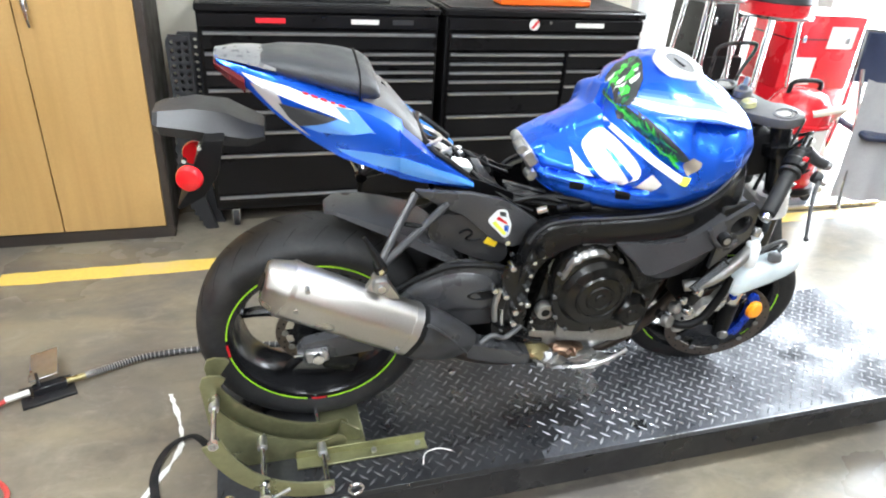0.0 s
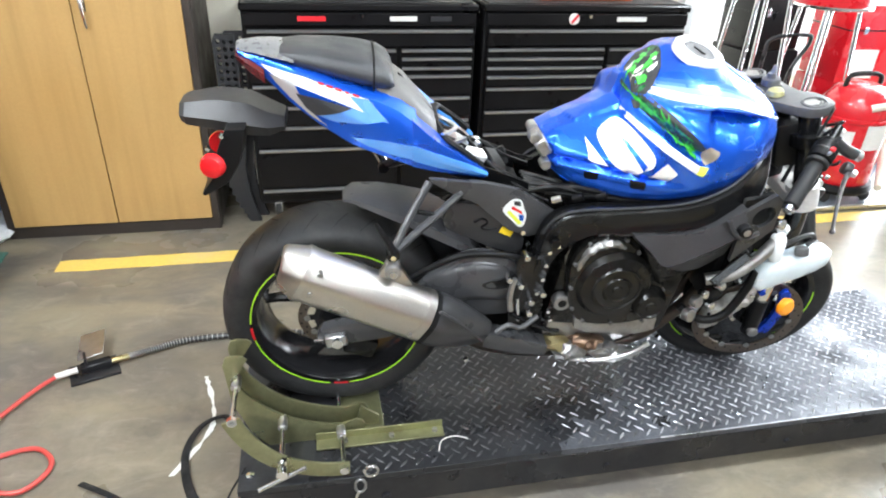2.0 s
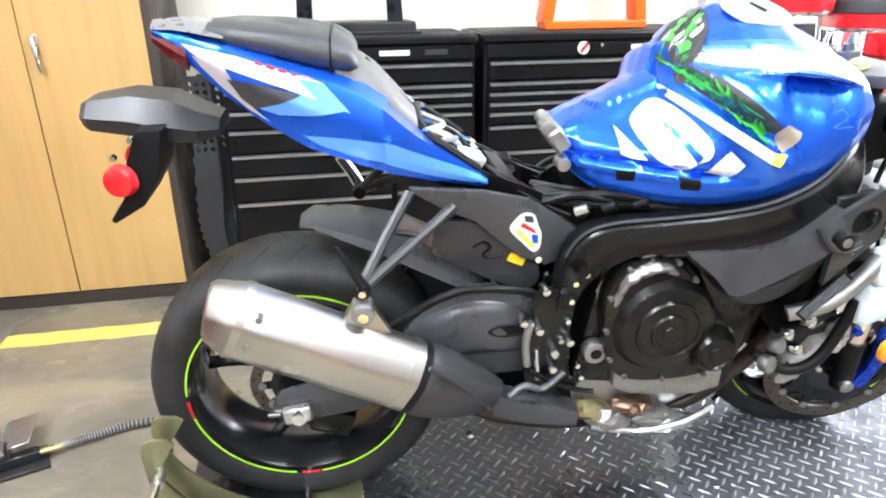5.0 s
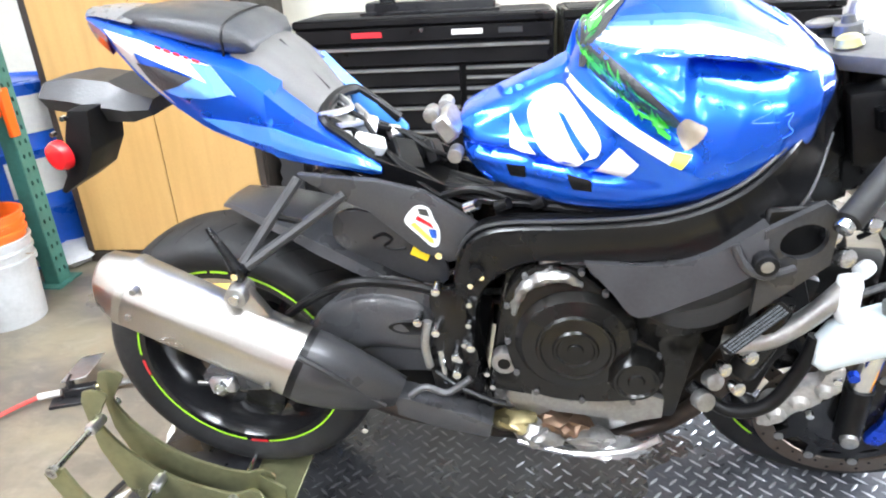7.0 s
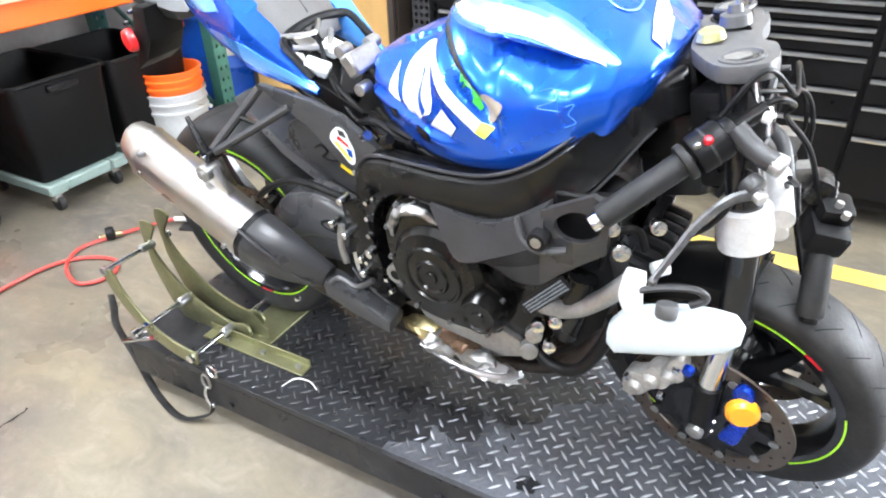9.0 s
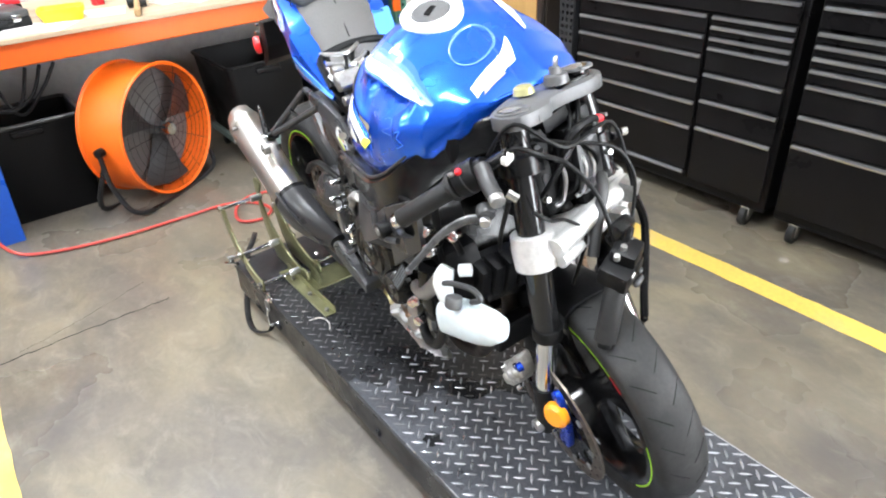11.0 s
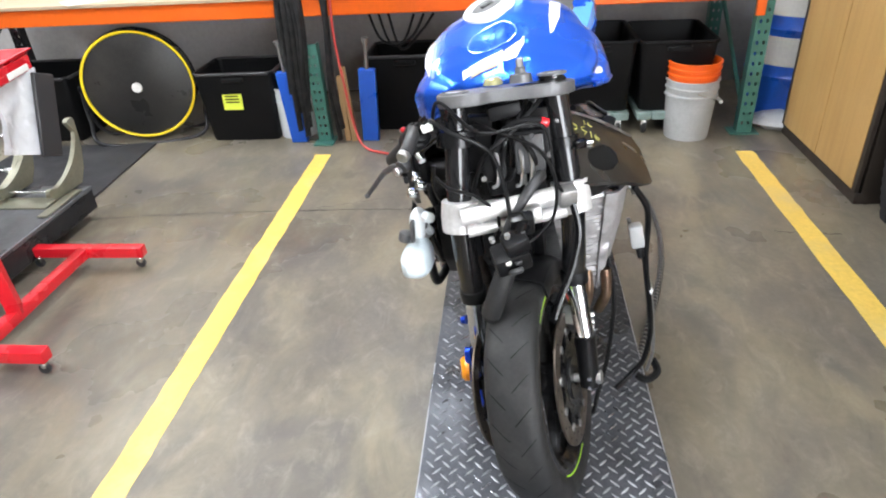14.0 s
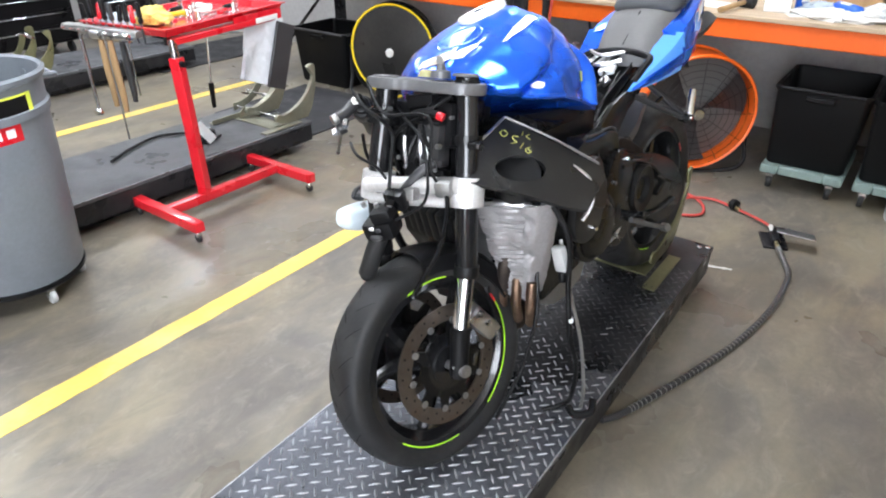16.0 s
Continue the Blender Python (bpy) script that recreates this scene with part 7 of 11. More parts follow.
for ob in list(bike.children_recursive):
    if ob.type == "MESH" and ob.name.split(".")[0] in TAIL_PARTS:
        for v in ob.data.vertices:
            f = max(0.0, min(1.0, (0.39 - v.co.x) / 0.25))
            v.co.y += (0.026 + 0.04 * f) * max(0.0, min(1.0, (v.co.z - 0.76) / 0.02))
            if ob.name.startswith(("passenger_seat", "seat_seam")):
                v.co.z -= 0.024 + 0.03 * max(0.0, v.co.z - 1.03)
            if ob.name.startswith("undertail"):
                v.co.z = 0.885 + (v.co.z - 0.885) * 0.74 - 0.034
                v.co.x -= 0.036
looms = [
    [(0.27, -0.03, 0.86), (0.31, -0.05, 0.85), (0.36, -0.03, 0.81), (0.42, -0.06, 0.78), (0.50, -0.08, 0.74)],
    [(0.28, 0.04, 0.86), (0.33, 0.02, 0.83), (0.40, 0.05, 0.80), (0.46, 0.03, 0.77), (0.53, 0.06, 0.73)],
    [(0.29, 0.0, 0.865), (0.34, -0.01, 0.85), (0.39, -0.05, 0.80), (0.47, -0.09, 0.745), (0.55, -0.11, 0.71)],
    [(0.33, 0.07, 0.82), (0.40, 0.08, 0.79), (0.48, 0.09, 0.75), (0.56, 0.11, 0.72)]]
for k, w in enumerate(looms):
    part("wiring_loom", tube(B(), w, 0.007 - 0.001 * k, 7, 6), WIRE, bike)
for k, (x, y, z, sx, sy, sz, mt) in enumerate(((0.30, -0.02, 0.845, 0.05, 0.06, 0.018, ALU), (0.335, 0.03, 0.825, 0.045, 0.05, 0.02, WHITE_PLASTIC), (0.365, -0.055, 0.815, 0.055, 0.035, 0.024, WHITE_PLASTIC), (0.42, -0.02, 0.775, 0.05, 0.08, 0.03, BLACK_PLASTIC), (0.385, 0.05, 0.80, 0.03, 0.03, 0.02, ALU), (0.325, -0.065, 0.83, 0.025, 0.025, 0.02, CAST), (0.46, 0.05, 0.76, 0.05, 0.05, 0.025, BLACK_PLASTIC))):
    part("relay", box(B(), (sx, sy, sz), (x, y, z), (10 * k, 22, 13 * k), bevel=0.004), mt, bike)
lat = B()
for pts in ([(0.28, 0.06, 0.87), (0.32, 0.0, 0.865), (0.28, -0.06, 0.87)], [(0.31, 0.065, 0.85), (0.35, 0.0, 0.84), (0.31, -0.06, 0.85)]):
    tube(lat, pts, 0.006, 6, 5)
part("latch_loop", lat, ALU, bike, "bare metal latch loops")
# throttle bits behind the tank
tb = part("hinge_bracket", box(B(), (0.03, 0.09, 0.045), (0.515, -0.08, 0.862), (0, -35, 0), bevel=0.005), CAST, bike)
for x, y, z in ((0.492, -0.10, 0.885), (0.528, -0.10, 0.815), (0.505, -0.03, 0.88)):
    part("hinge_bolt", cyl(B(), (x, y - 0.02, z), (x, y + 0.012, z), 0.013, seg=12, bevel=0.002), CAST, tb)
for k in range(6):
    rnd = random.Random(k)
    x, y = 0.56 + 0.05 * k, -0.13 - 0.01 * k
    part("hose_run", tube(B(), [(0.50, -0.10 + 0.02 * k, 0.735), (0.56 + 0.03 * k, -0.12 - 0.008 * k, 0.745 + rnd.uniform(-0.01, 0.015)), (0.64 + 0.05 * k, -0.14 - 0.01 * k, 0.745), (0.75 + 0.05 * k, -0.15 - 0.01 * k, 0.755)], 0.006 + 0.002 * rnd.random(), 7, 5), WIRE, bike)
for x, z in ((0.548, 0.735), (0.60, 0.738), (0.66, 0.742)):
    part("fuel_fitting", cyl(B(), (x, -0.15, z), (x + 0.02, -0.16, z + 0.012), 0.010, seg=10), CHROME if x < 0.58 else BLACK_PLASTIC, bike)

# ---- bent front end ----
UP_R, UP_L = Vector((1.192, -0.094, 0.943)), Vector((1.137, 0.102, 0.948))
LO_R, LO_L = Vector((1.247, -0.108, 0.712)), Vector((1.195, 0.128, 0.718))
AX_R, AX_L = FRONT_M @ Vector((0.0, -0.152, 0.0)), FRONT_M @ Vector((0.0, 0.108, 0.0))
for up, lo, ax, s, knee in ((UP_R, LO_R, AX_R, -1, Vector((1.265, -0.102, 0.525))), (UP_L, LO_L, AX_L, 1, Vector((1.209, 0.125, 0.525)))):
    top = up + (up - lo).normalized() * 0.008
    fk = part("fork_leg", tube(B(), [top, up, lo, knee], 0.0265, 24, 8), RIM_BLACK, bike, "black upper fork tube")
    part("fork_collar", cyl(B(), knee + (lo - ax).normalized() * 0.01, knee - (lo - ax).normalized() * 0.02, 0.031, seg=20, bevel=0.003), BLACK_PLASTIC, fk)
    end = ax + (lo - ax).normalized() * 0.09
    part("fork_slider", cyl(B(), knee, end, 0.0215, seg=20), CHROME, fk, "bright lower fork tube")
    foot = part("fork_foot", tube(B(), [end + (lo - ax).normalized() * 0.02, end, ax, ax - (lo - ax).normalized() * 0.02], lambda t: 0.026 - 0.004 * t, 14, 4), BLACK_PLASTIC, fk)
    n = (FRONT_M.to_3x3() @ Vector((0, s, 0))).normalized()
    part("axle_end", cyl(B(), ax - n * 0.005, ax + n * 0.03, 0.016, seg=14, bevel=0.002), CAST, foot)
    [part("pinch_bolt", bolt(B(), ax + Vector((0.02, 0, h)), (1, 0, 0), 0.006), CHROME, foot) for h in (0.015, -0.012)]
    part("fork_cap", cyl(B(), top, top + (up - lo).normalized() * 0.014, 0.02, seg=6), CAST, fk)
part("front_axle", cyl(B(), AX_R, AX_L, 0.011, seg=14), CAST, bike)


def clamp_plate(a, b, width, thick, drop, ring_r, material, name, label):
    """A fork clamp: a waisted plate from one tube to the other with bosses round the tubes."""
    mid = (a + b) / 2
    axis = ((UP_R - LO_R).normalized() + (UP_L - LO_L).normalized()).normalized()
    along = (b - a).normalized()
    ahead = along.cross(axis).normalized()
    m = Matrix((along, ahead, axis)).transposed().to_4x4()
    m.translation = mid
    half = (b - a).length / 2
    out = blob([(-half - ring_r, 0), (-half, -ring_r * 1.05), (-half * 0.5, -width * 0.75), (0, -width), (half * 0.5, -width * 0.75), (half, -ring_r * 1.05), (half + ring_r, 0), (half, ring_r * 1.05), (half * 0.5, drop), (0, drop * 0.8), (-half * 0.5, drop), (-half, ring_r * 1.05)], 4)
    bm = prism(B(), [(x, y) for x, y in out], -thick / 2, thick / 2, bevel=0.004)
    bmesh.ops.transform(bm, matrix=m @ pose(0, 0, 0, -90, 0, 0) @ Matrix.Diagonal((1, 1, -1, 1)), verts=bm.verts)
    c = part(name, bm, material, bike, label, 30)
    return c, m


_, TM = clamp_plate(UP_R, UP_L, 0.03, 0.02, 0.015, 0.03, SATIN_BLACK, "clamp_web", "black web under the upper clamp")
SWAP = Matrix(((1, 0, 0, 0), (0, 0, 1, 0), (0, 1, 0, 0), (0, 0, 0, 1)))
top_plate = prism(B(), blob([(-0.058, -0.03), (-0.042, -0.07), (0.0, -0.138), (0.035, -0.152), (0.072, -0.138), (0.08, -0.10), (0.068, -0.045), (0.045, -0.02), (0.035, 0.04), (0.034, 0.10), (0.015, 0.15), (-0.03, 0.172), (-0.066, 0.15), (-0.078, 0.11), (-0.068, 0.05)], 3), -0.008, 0.017, bevel=0.004)
bmesh.ops.transform(top_plate, matrix=pose(1.166, 0.0, 0.941, 0, -11, 0) @ Matrix.Diagonal((0.95, 0.86, 1, 1)) @ SWAP, verts=top_plate.verts)
tr = part("upper_fork_clamp", top_plate, CLAMP_GREY, bike, "dull grey upper triple clamp", 40)
for c in (UP_R, UP_L):
    part("cap_recess", lathe(B(), [(0.031, 0.0), (0.031, 0.004), (0.026, 0.0055), (0.024, 0.001)], Matrix.Translation(c + Vector((0.002, 0, 0.019))) @ pose(0, 0, 0, 0, -11, 0), 26, closed=True), CLAMP_GREY, tr)
part("stem_nut", lathe(B(), [(0, 0.03), (0.01, 0.03), (0.012, 0.018), (0.022, 0.016), (0.024, 0.0), (0, 0)], pose(1.155, 0.04, 0.962, 0, -11, 0), 18), CLAMP_GREY, tr)
part("ignition_key", box(B(), (0.006, 0.016, 0.026), (1.153, 0.04, 0.999), (0, 8, 20), bevel=0.003), CAST, tr)
part("steering_nut", lathe(B(), [(0, 0.016), (0.012, 0.016), (0.018, 0.012), (0.021, 0.0), (0, 0.0)], pose(1.135, -0.02, 0.9565, 0, -11, 0), 16), NUT_GOLD, tr, "yellowed steering head nut")
for s in (-1, 1):
    part("clamp_bolt", cyl(B(), tuple(TM @ Vector((s * 0.09, 0.045, 0.0))), tuple(TM @ Vector((s * 0.09, 0.053, 0.0))), 0.006, seg=10), CLAMP_GREY, tr)
lt, LM = clamp_plate(LO_R, LO_L, 0.05, 0.034, 0.03, 0.04, RAW_CAST, "lower_fork_clamp", "bright cast lower triple clamp")
for s in (-1, 1):
    part("clamp_boss", lathe(B(), [(0.027, -0.035), (0.040, -0.033), (0.042, 0.0), (0.040, 0.033), (0.027, 0.035)], Matrix.Translation(LO_R if s < 0 else LO_L) @ frame_of((LO_R if s < 0 else LO_L), (UP_R if s < 0 else UP_L)), 24, closed=True), RAW_CAST, lt, "bright clamp boss")
    for h in (-0.015, 0.015):
        part("clamp_bolt", cyl(B(), tuple(LM @ Vector((s * 0.085, 0.04, h))), tuple(LM @ Vector((s * 0.085, 0.054, h))), 0.006, seg=10), CAST, lt)
part("clamp_bar", cyl(B(), tuple(LM @ Vector((-0.12, 0.05, 0.006))), tuple(LM @ Vector((0.12, 0.052, 0.02))), 0.019, seg=14), RAW_CAST, lt)
part("clamp_bar", cyl(B(), tuple(LM @ Vector((-0.11, 0.046, -0.026))), tuple(LM @ Vector((0.10, 0.044, -0.02))), 0.014, seg=12), RAW_CAST, lt)
part("steering_stem", cyl(B(), (UP_R + UP_L) / 2 + Vector((-0.03, 0, 0)), (LO_R + LO_L) / 2 + Vector((-0.03, 0, 0)), 0.03, seg=18), SATIN_BLACK, bike)

# clip-ons, switches, levers
SW_R, END_R = Vector((1.185, -0.195, 0.872)), Vector((1.081, -0.284, 0.784))
gr = part("throttle_grip", cyl(B(), SW_R + (END_R - SW_R) * 0.18, END_R, 0.0185, seg=18, bevel=0.003), RUBBER, bike, "black rubber throttle grip")
d = (END_R - SW_R).normalized()
part("bar_end", cyl(B(), END_R, END_R + d * 0.016, 0.013, seg=12, bevel=0.002), CHROME, gr)
part("grip_flange", cyl(B(), SW_R + d * 0.022, SW_R + d * 0.034, 0.027, seg=18, bevel=0.003), RUBBER, gr)
part("bar_tube", cyl(B(), SW_R - d * 0.09, SW_R + d * 0.02, 0.011, seg=12), SATIN_BLACK, gr)
sw = part("switch_housing", cyl(cyl(B(), SW_R + d * 0.018, SW_R - d * 0.03, 0.029, seg=20, bevel=0.006), SW_R - d * 0.026, SW_R - d * 0.045, 0.021, seg=16, bevel=0.004), BLACK_PLASTIC, bike)
part("housing_seam", cyl(B(), SW_R - d * 0.004, SW_R - d * 0.007, 0.0298, seg=20), GREY_PLASTIC, sw)
part("kill_switch", box(B(), (0.012, 0.012, 0.016), tuple(SW_R + Vector((0.006, -0.018, 0.022))), (20, 35, -40), bevel=0.003), RED, sw, "red kill switch")
part("switch_plate", box(B(), (0.008, 0.012, 0.014), tuple(SW_R + Vector((-0.005, -0.026, 0.016))), (20, 35, -40), bevel=0.003), CAST, sw)
part("clip_on_clamp", lathe(B(), [(0.028, -0.018), (0.044, -0.016), (0.044, 0.016), (0.028, 0.018)], Matrix.Translation(UP_R + (LO_R - UP_R) * 0.30) @ frame_of(LO_R, UP_R), 24, closed=True), SATIN_BLACK, bike)
mc = part("master_cylinder", tube(B(), [tuple(SW_R - d * 0.04 + Vector((0.005, -0.01, 0.01))), (1.245, -0.192, 0.882), (1.272, -0.198, 0.872)], 0.0145, 12, 4), GREY_PLASTIC, bike, "scuffed brake master cylinder")
part("lever_pivot", cyl(B(), (1.245, -0.205, 0.845), (1.262, -0.214, 0.838), 0.016, seg=16, bevel=0.004), GREY_PLASTIC, mc)
part("tether_block", box(B(), (0.014, 0.024, 0.016), (1.245, -0.150, 0.914), (10, 15, 20), bevel=0.003), PALE, mc, "small white block")
part("cylinder_cap", cyl(B(), (1.268, -0.198, 0.873), (1.284, -0.203, 0.868), 0.0135, seg=14, bevel=0.003), CAST, mc, "bare alloy cylinder cap")
part("pivot_screw", cyl(B(), (1.262, -0.218, 0.834), (1.272, -0.225, 0.832), 0.009, seg=12, bevel=0.002), ALU, mc)
part("banjo_bolt", cyl(B(), (1.268, -0.172, 0.868), (1.282, -0.162, 0.858), 0.008, seg=8), CHROME, mc)
part("brake_lever", tube(B(), [(1.262, -0.215, 0.834), (1.235, -0.238, 0.83), (1.208, -0.272, 0.806), (1.19, -0.303, 0.772), (1.175, -0.331, 0.742)], lambda t: 0.0062 - 0.0022 * t, 8, 6, flat=1.4), LEVER_GREY, mc, "bent scuffed grey brake lever")
part("lever_tip", ball(B(), (1.175, -0.332, 0.74), 0.0075, 1), LEVER_GREY, mc)
SW_L, END_L = Vector((1.352, 0.004, 0.665)), Vector((1.371, -0.051, 0.533))
gl = part("left_grip", cyl(B(), SW_L + (END_L - SW_L) * 0.2, END_L, 0.0215, seg=18, bevel=0.003), RUBBER, bike, "black rubber grip hanging down on its loose clip-on")
d = (END_L - SW_L).normalized()
part("bar_end", cyl(B(), END_L, END_L + d * 0.012, 0.014, seg=12, bevel=0.002), BLACK_PLASTIC, gl)
part("bar_tube", cyl(B(), SW_L - d * 0.08, SW_L + d * 0.03, 0.011, seg=12), SATIN_BLACK, gl)
sw = part("left_switch_housing", box(B(), (0.06, 0.075, 0.045), tuple(SW_L), (10, 12, 20), bevel=0.010, seg=2), BLACK_PLASTIC, bike)
for k in range(3):
    part("switch_button", box(B(), (0.006, 0.014, 0.01), tuple(SW_L + Vector((0.032, -0.022 + 0.02 * k, 0.004))), (10, 12, 20), bevel=0.002), PALE if k == 1 else GREY_PLASTIC, sw)
part("switch_lower_half", box(B(), (0.05, 0.05, 0.03), tuple(SW_L + Vector((0.004, 0.012, 0.036))), (14, 8, 24), bevel=0.008, seg=2), BLACK_PLASTIC, sw)
part("indicator_rocker", box(B(), (0.012, 0.03, 0.014), tuple(SW_L + Vector((0.034, 0.012, -0.014))), (10, 12, 20), bevel=0.004), GREY_PLASTIC, sw)
for k in range(3):
    part("housing_screw", cyl(B(), SW_L + Vector((0.02 - 0.012 * k, -0.03 + 0.028 * k, 0.048)), SW_L + Vector((0.022 - 0.012 * k, -0.032 + 0.03 * k, 0.058)), 0.006, seg=8), CAST, sw)
part("left_clip_clamp", box(B(), (0.03, 0.05, 0.05), (1.325, 0.03, 0.725), (0, 20, 10), bevel=0.01, seg=2), SATIN_BLACK, bike)
part("clutch_lever", tube(B(), [(1.265, 0.13, 0.735), (1.285, 0.14, 0.68), (1.305, 0.125, 0.61), (1.33, 0.098, 0.55), (1.35, 0.08, 0.506)], 0.006, 8, 6, flat=1.4), SATIN_BLACK, bike, "black clutch lever hanging beside the fork")
part("lever_tip", ball(B(), (1.351, 0.079, 0.502), 0.009, 1), SATIN_BLACK, bike)
part("lever_perch", box(B(), (0.035, 0.04, 0.04), (1.26, 0.12, 0.75), (0, 10, 20), bevel=0.008, seg=2), CAST, bike)
for pts, r in (([(1.22, -0.13, 0.89), (1.25, -0.14, 0.93), (1.27, -0.10, 0.91), (1.26, -0.03, 0.86), (1.30, 0.0, 0.80), (1.335, 0.01, 0.71)], 0.006),
               ([(1.19, -0.15, 0.90), (1.23, -0.12, 0.96), (1.265, -0.04, 0.90), (1.25, 0.08, 0.90), (1.28, 0.10, 0.80), (1.27, 0.12, 0.75)], 0.005),
               ([(1.20, -0.06, 0.90), (1.24, 0.0, 0.885), (1.27, 0.07, 0.86), (1.29, 0.10, 0.80), (1.30, 0.09, 0.72), (1.345, 0.03, 0.68)], 0.005),
               ([(1.29, -0.14, 0.825), (1.30, -0.11, 0.80), (1.285, -0.06, 0.77), (1.29, -0.02, 0.72), (1.285, -0.05, 0.62)], 0.005),
               ([(1.24, -0.15, 0.83), (1.225, -0.16, 0.77), (1.20, -0.15, 0.72), (1.17, -0.13, 0.68)], 0.006),
               ([(1.13, 0.05, 0.93), (1.20, 0.03, 0.90), (1.215, -0.02, 0.84), (1.19, -0.04, 0.75)], 0.0055)):
    part("control_cable", tube(B(), pts, r * 0.75, 8, 7), WIRE, bike, "black control cable")
for x, y, z, sx, sy, sz, mt in ((1.185, 0.03, 0.86, 0.05, 0.05, 0.07, BLACK_PLASTIC), (1.195, -0.03, 0.80, 0.045, 0.05, 0.06, BLACK_PLASTIC), (1.20, 0.06, 0.795, 0.035, 0.03, 0.05, GREY_PLASTIC), (1.17, 0.0, 0.91, 0.05, 0.07, 0.03, BLACK_PLASTIC), (1.30, 0.055, 0.735, 0.03, 0.03, 0.03, CAST)):
    part("electrical_box", box(B(), (sx, sy, sz), (x, y, z), (5, -12, 9), bevel=0.008, seg=2), mt, bike)
for x, y, z in ((1.215, 0.03, 0.82), (1.22, 0.05, 0.77), (1.218, -0.02, 0.85), (1.215, -0.05, 0.78), (1.23, 0.09, 0.83)):
    part("bracket_bolt", cyl(B(), (x, y, z), (x + 0.012, y, z + 0.004), 0.006, seg=8), CAST, bike)
for y in (0.035, 0.062):
    part("stay_bracket", tube(B(), [(1.205, y, 0.85), (1.225, y, 0.82), (1.222, y, 0.765)], 0.005, 6, 4), ALU, bike)

fb = part("fuse_box", box(B(), (0.05, 0.062, 0.085), (1.205, 0.048, 0.83), (0, -12, 6), bevel=0.008, seg=2), GREY_PLASTIC, bike, "dark grey plastic fuse box")
part("box_lid", box(B(), (0.054, 0.066, 0.012), (1.197, 0.047, 0.872), (0, -12, 6), bevel=0.004), BLACK_PLASTIC, fb)
part("arched_hose", tube(B(), [(1.225, -0.02, 0.845), (1.225, 0.005, 0.888), (1.222, 0.045, 0.902), (1.215, 0.078, 0.896)], 0.0085, 8, 6), BLACK_PLASTIC, bike, "black arched hose with a red end")
part("hose_end", cyl(B(), (1.216, 0.076, 0.8965), (1.213, 0.092, 0.89), 0.0095, seg=10, bevel=0.002), RED, bike, "red hose end")
part("loom_sleeve", tube(B(), [(1.235, 0.072, 0.79), (1.26, 0.052, 0.775), (1.285, 0.012, 0.725), (1.30, -0.012, 0.675)], 0.0115, 10, 6), GREY_PLASTIC, bike, "thick grey wiring sleeve")

# radiator, coolant pipes, white reservoir
rad = []
for j in range(13):
    u = j / 12 * 2 - 1
    y = u * 0.15 - 0.055
    bow = 0.05 * ((y - 0.02) / 0.235) ** 2
    x = 1.078 - bow + 0.012 * noise.noise(Vector((u * 3, 1, 4)))
    rad.append([(x, y, 0.615), (x + 0.022, y, 0.613), (x - 0.012, y, 0.46 + 0.015 * u), (x - 0.04, y, 0.462 + 0.015 * u)])
ra = part("radiator", loft(B(), rad), RADIATOR, bike, "bent silver radiator with crushed fins", 50)
fins = B()
for k in range(22):
    z = 0.606 - 0.0066 * k
    pts = []
    for j in range(13):
        u = j / 12 * 2 - 1
        y = u * 0.148 - 0.055
        pts.append((1.101 - 0.05 * ((y - 0.02) / 0.235) ** 2 + 0.012 * noise.noise(Vector((u * 3, 1, 4))) - 0.22 * (0.613 - z) + 0.003 * noise.noise(Vector((u * 9, k * 0.35, 0))), y, z + 0.004 * noise.noise(Vector((u * 5, k * 0.2, 7)))))
    tube(fins, pts, 0.0018, 4, 1, smooth=False)
tagged(part("radiator_fin", fins, CLAMP_GREY, ra), kind="stuff")
def crushed_panel(u0, u1, ribs, proud, depth):
    """Part of the crushed radiator end, from u0 to u1 of its width; it narrows and leans back downwards."""
    rows = []
    for i in range(49):
        v = i / 48
        y0, y1 = 0.082 + 0.055 * v ** 2, 0.258 - 0.066 * v ** 1.2
        fr, bk = [], []
        for j in range(13):
            u = u0 + (u1 - u0) * j / 12
            y = y0 + (y1 - y0) * u
            z = 0.657 - 0.285 * v - 0.012 * (1 - u) * v
            q = Vector((y * 30, z * 30, 1))
            x = 1.108 - 0.062 * ((y - 0.02) / 0.235) ** 2 - 0.05 * v + proud - 0.024 * max(0.0, u - 0.88) / 0.12
            x += 0.007 * noise.noise(q) + 0.004 * noise.noise(q * 2.4) + ribs * math.sin(z * 470 + 3 * noise.noise(q * 0.6))
            fr.append((x, y, z)), bk.append((x - depth, y - 0.004, z))
        rows.append(fr + bk[::-1])
    return loft(B(), rows)


part("side_core", crushed_panel(0.0, 0.74, 0.0028, 0.0, 0.028), FOIL, ra, "crushed ribbed radiator fins", 50)
part("side_tank", crushed_panel(0.70, 1.0, 0.0, 0.010, 0.04), FOIL, ra, "folded bright radiator end tank", 50)
for k in range(3):
    part("header_stub", tube(B(), [(1.04, 0.11 + 0.045 * k, 0.43), (1.05, 0.11 + 0.045 * k, 0.36), (1.02, 0.10 + 0.04 * k, 0.29)], 0.014, 12, 4), RUST, bike, "heat-tinted header pipe")
part("radiator_shroud", prism(B(), [(1.02, 0.66), (1.075, 0.655), (1.095, 0.60), (1.075, 0.50), (1.03, 0.43), (0.99, 0.45), (1.0, 0.56)], -0.205, -0.12, bevel=0.012), BLACK_PLASTIC, ra, "black plastic radiator shroud", 30)
part("side_tank", tube(B(), [(1.04, -0.222, 0.62), (1.03, -0.225, 0.55), (1.01, -0.21, 0.47)], 0.024, 12, 5), SATIN_BLACK, ra)
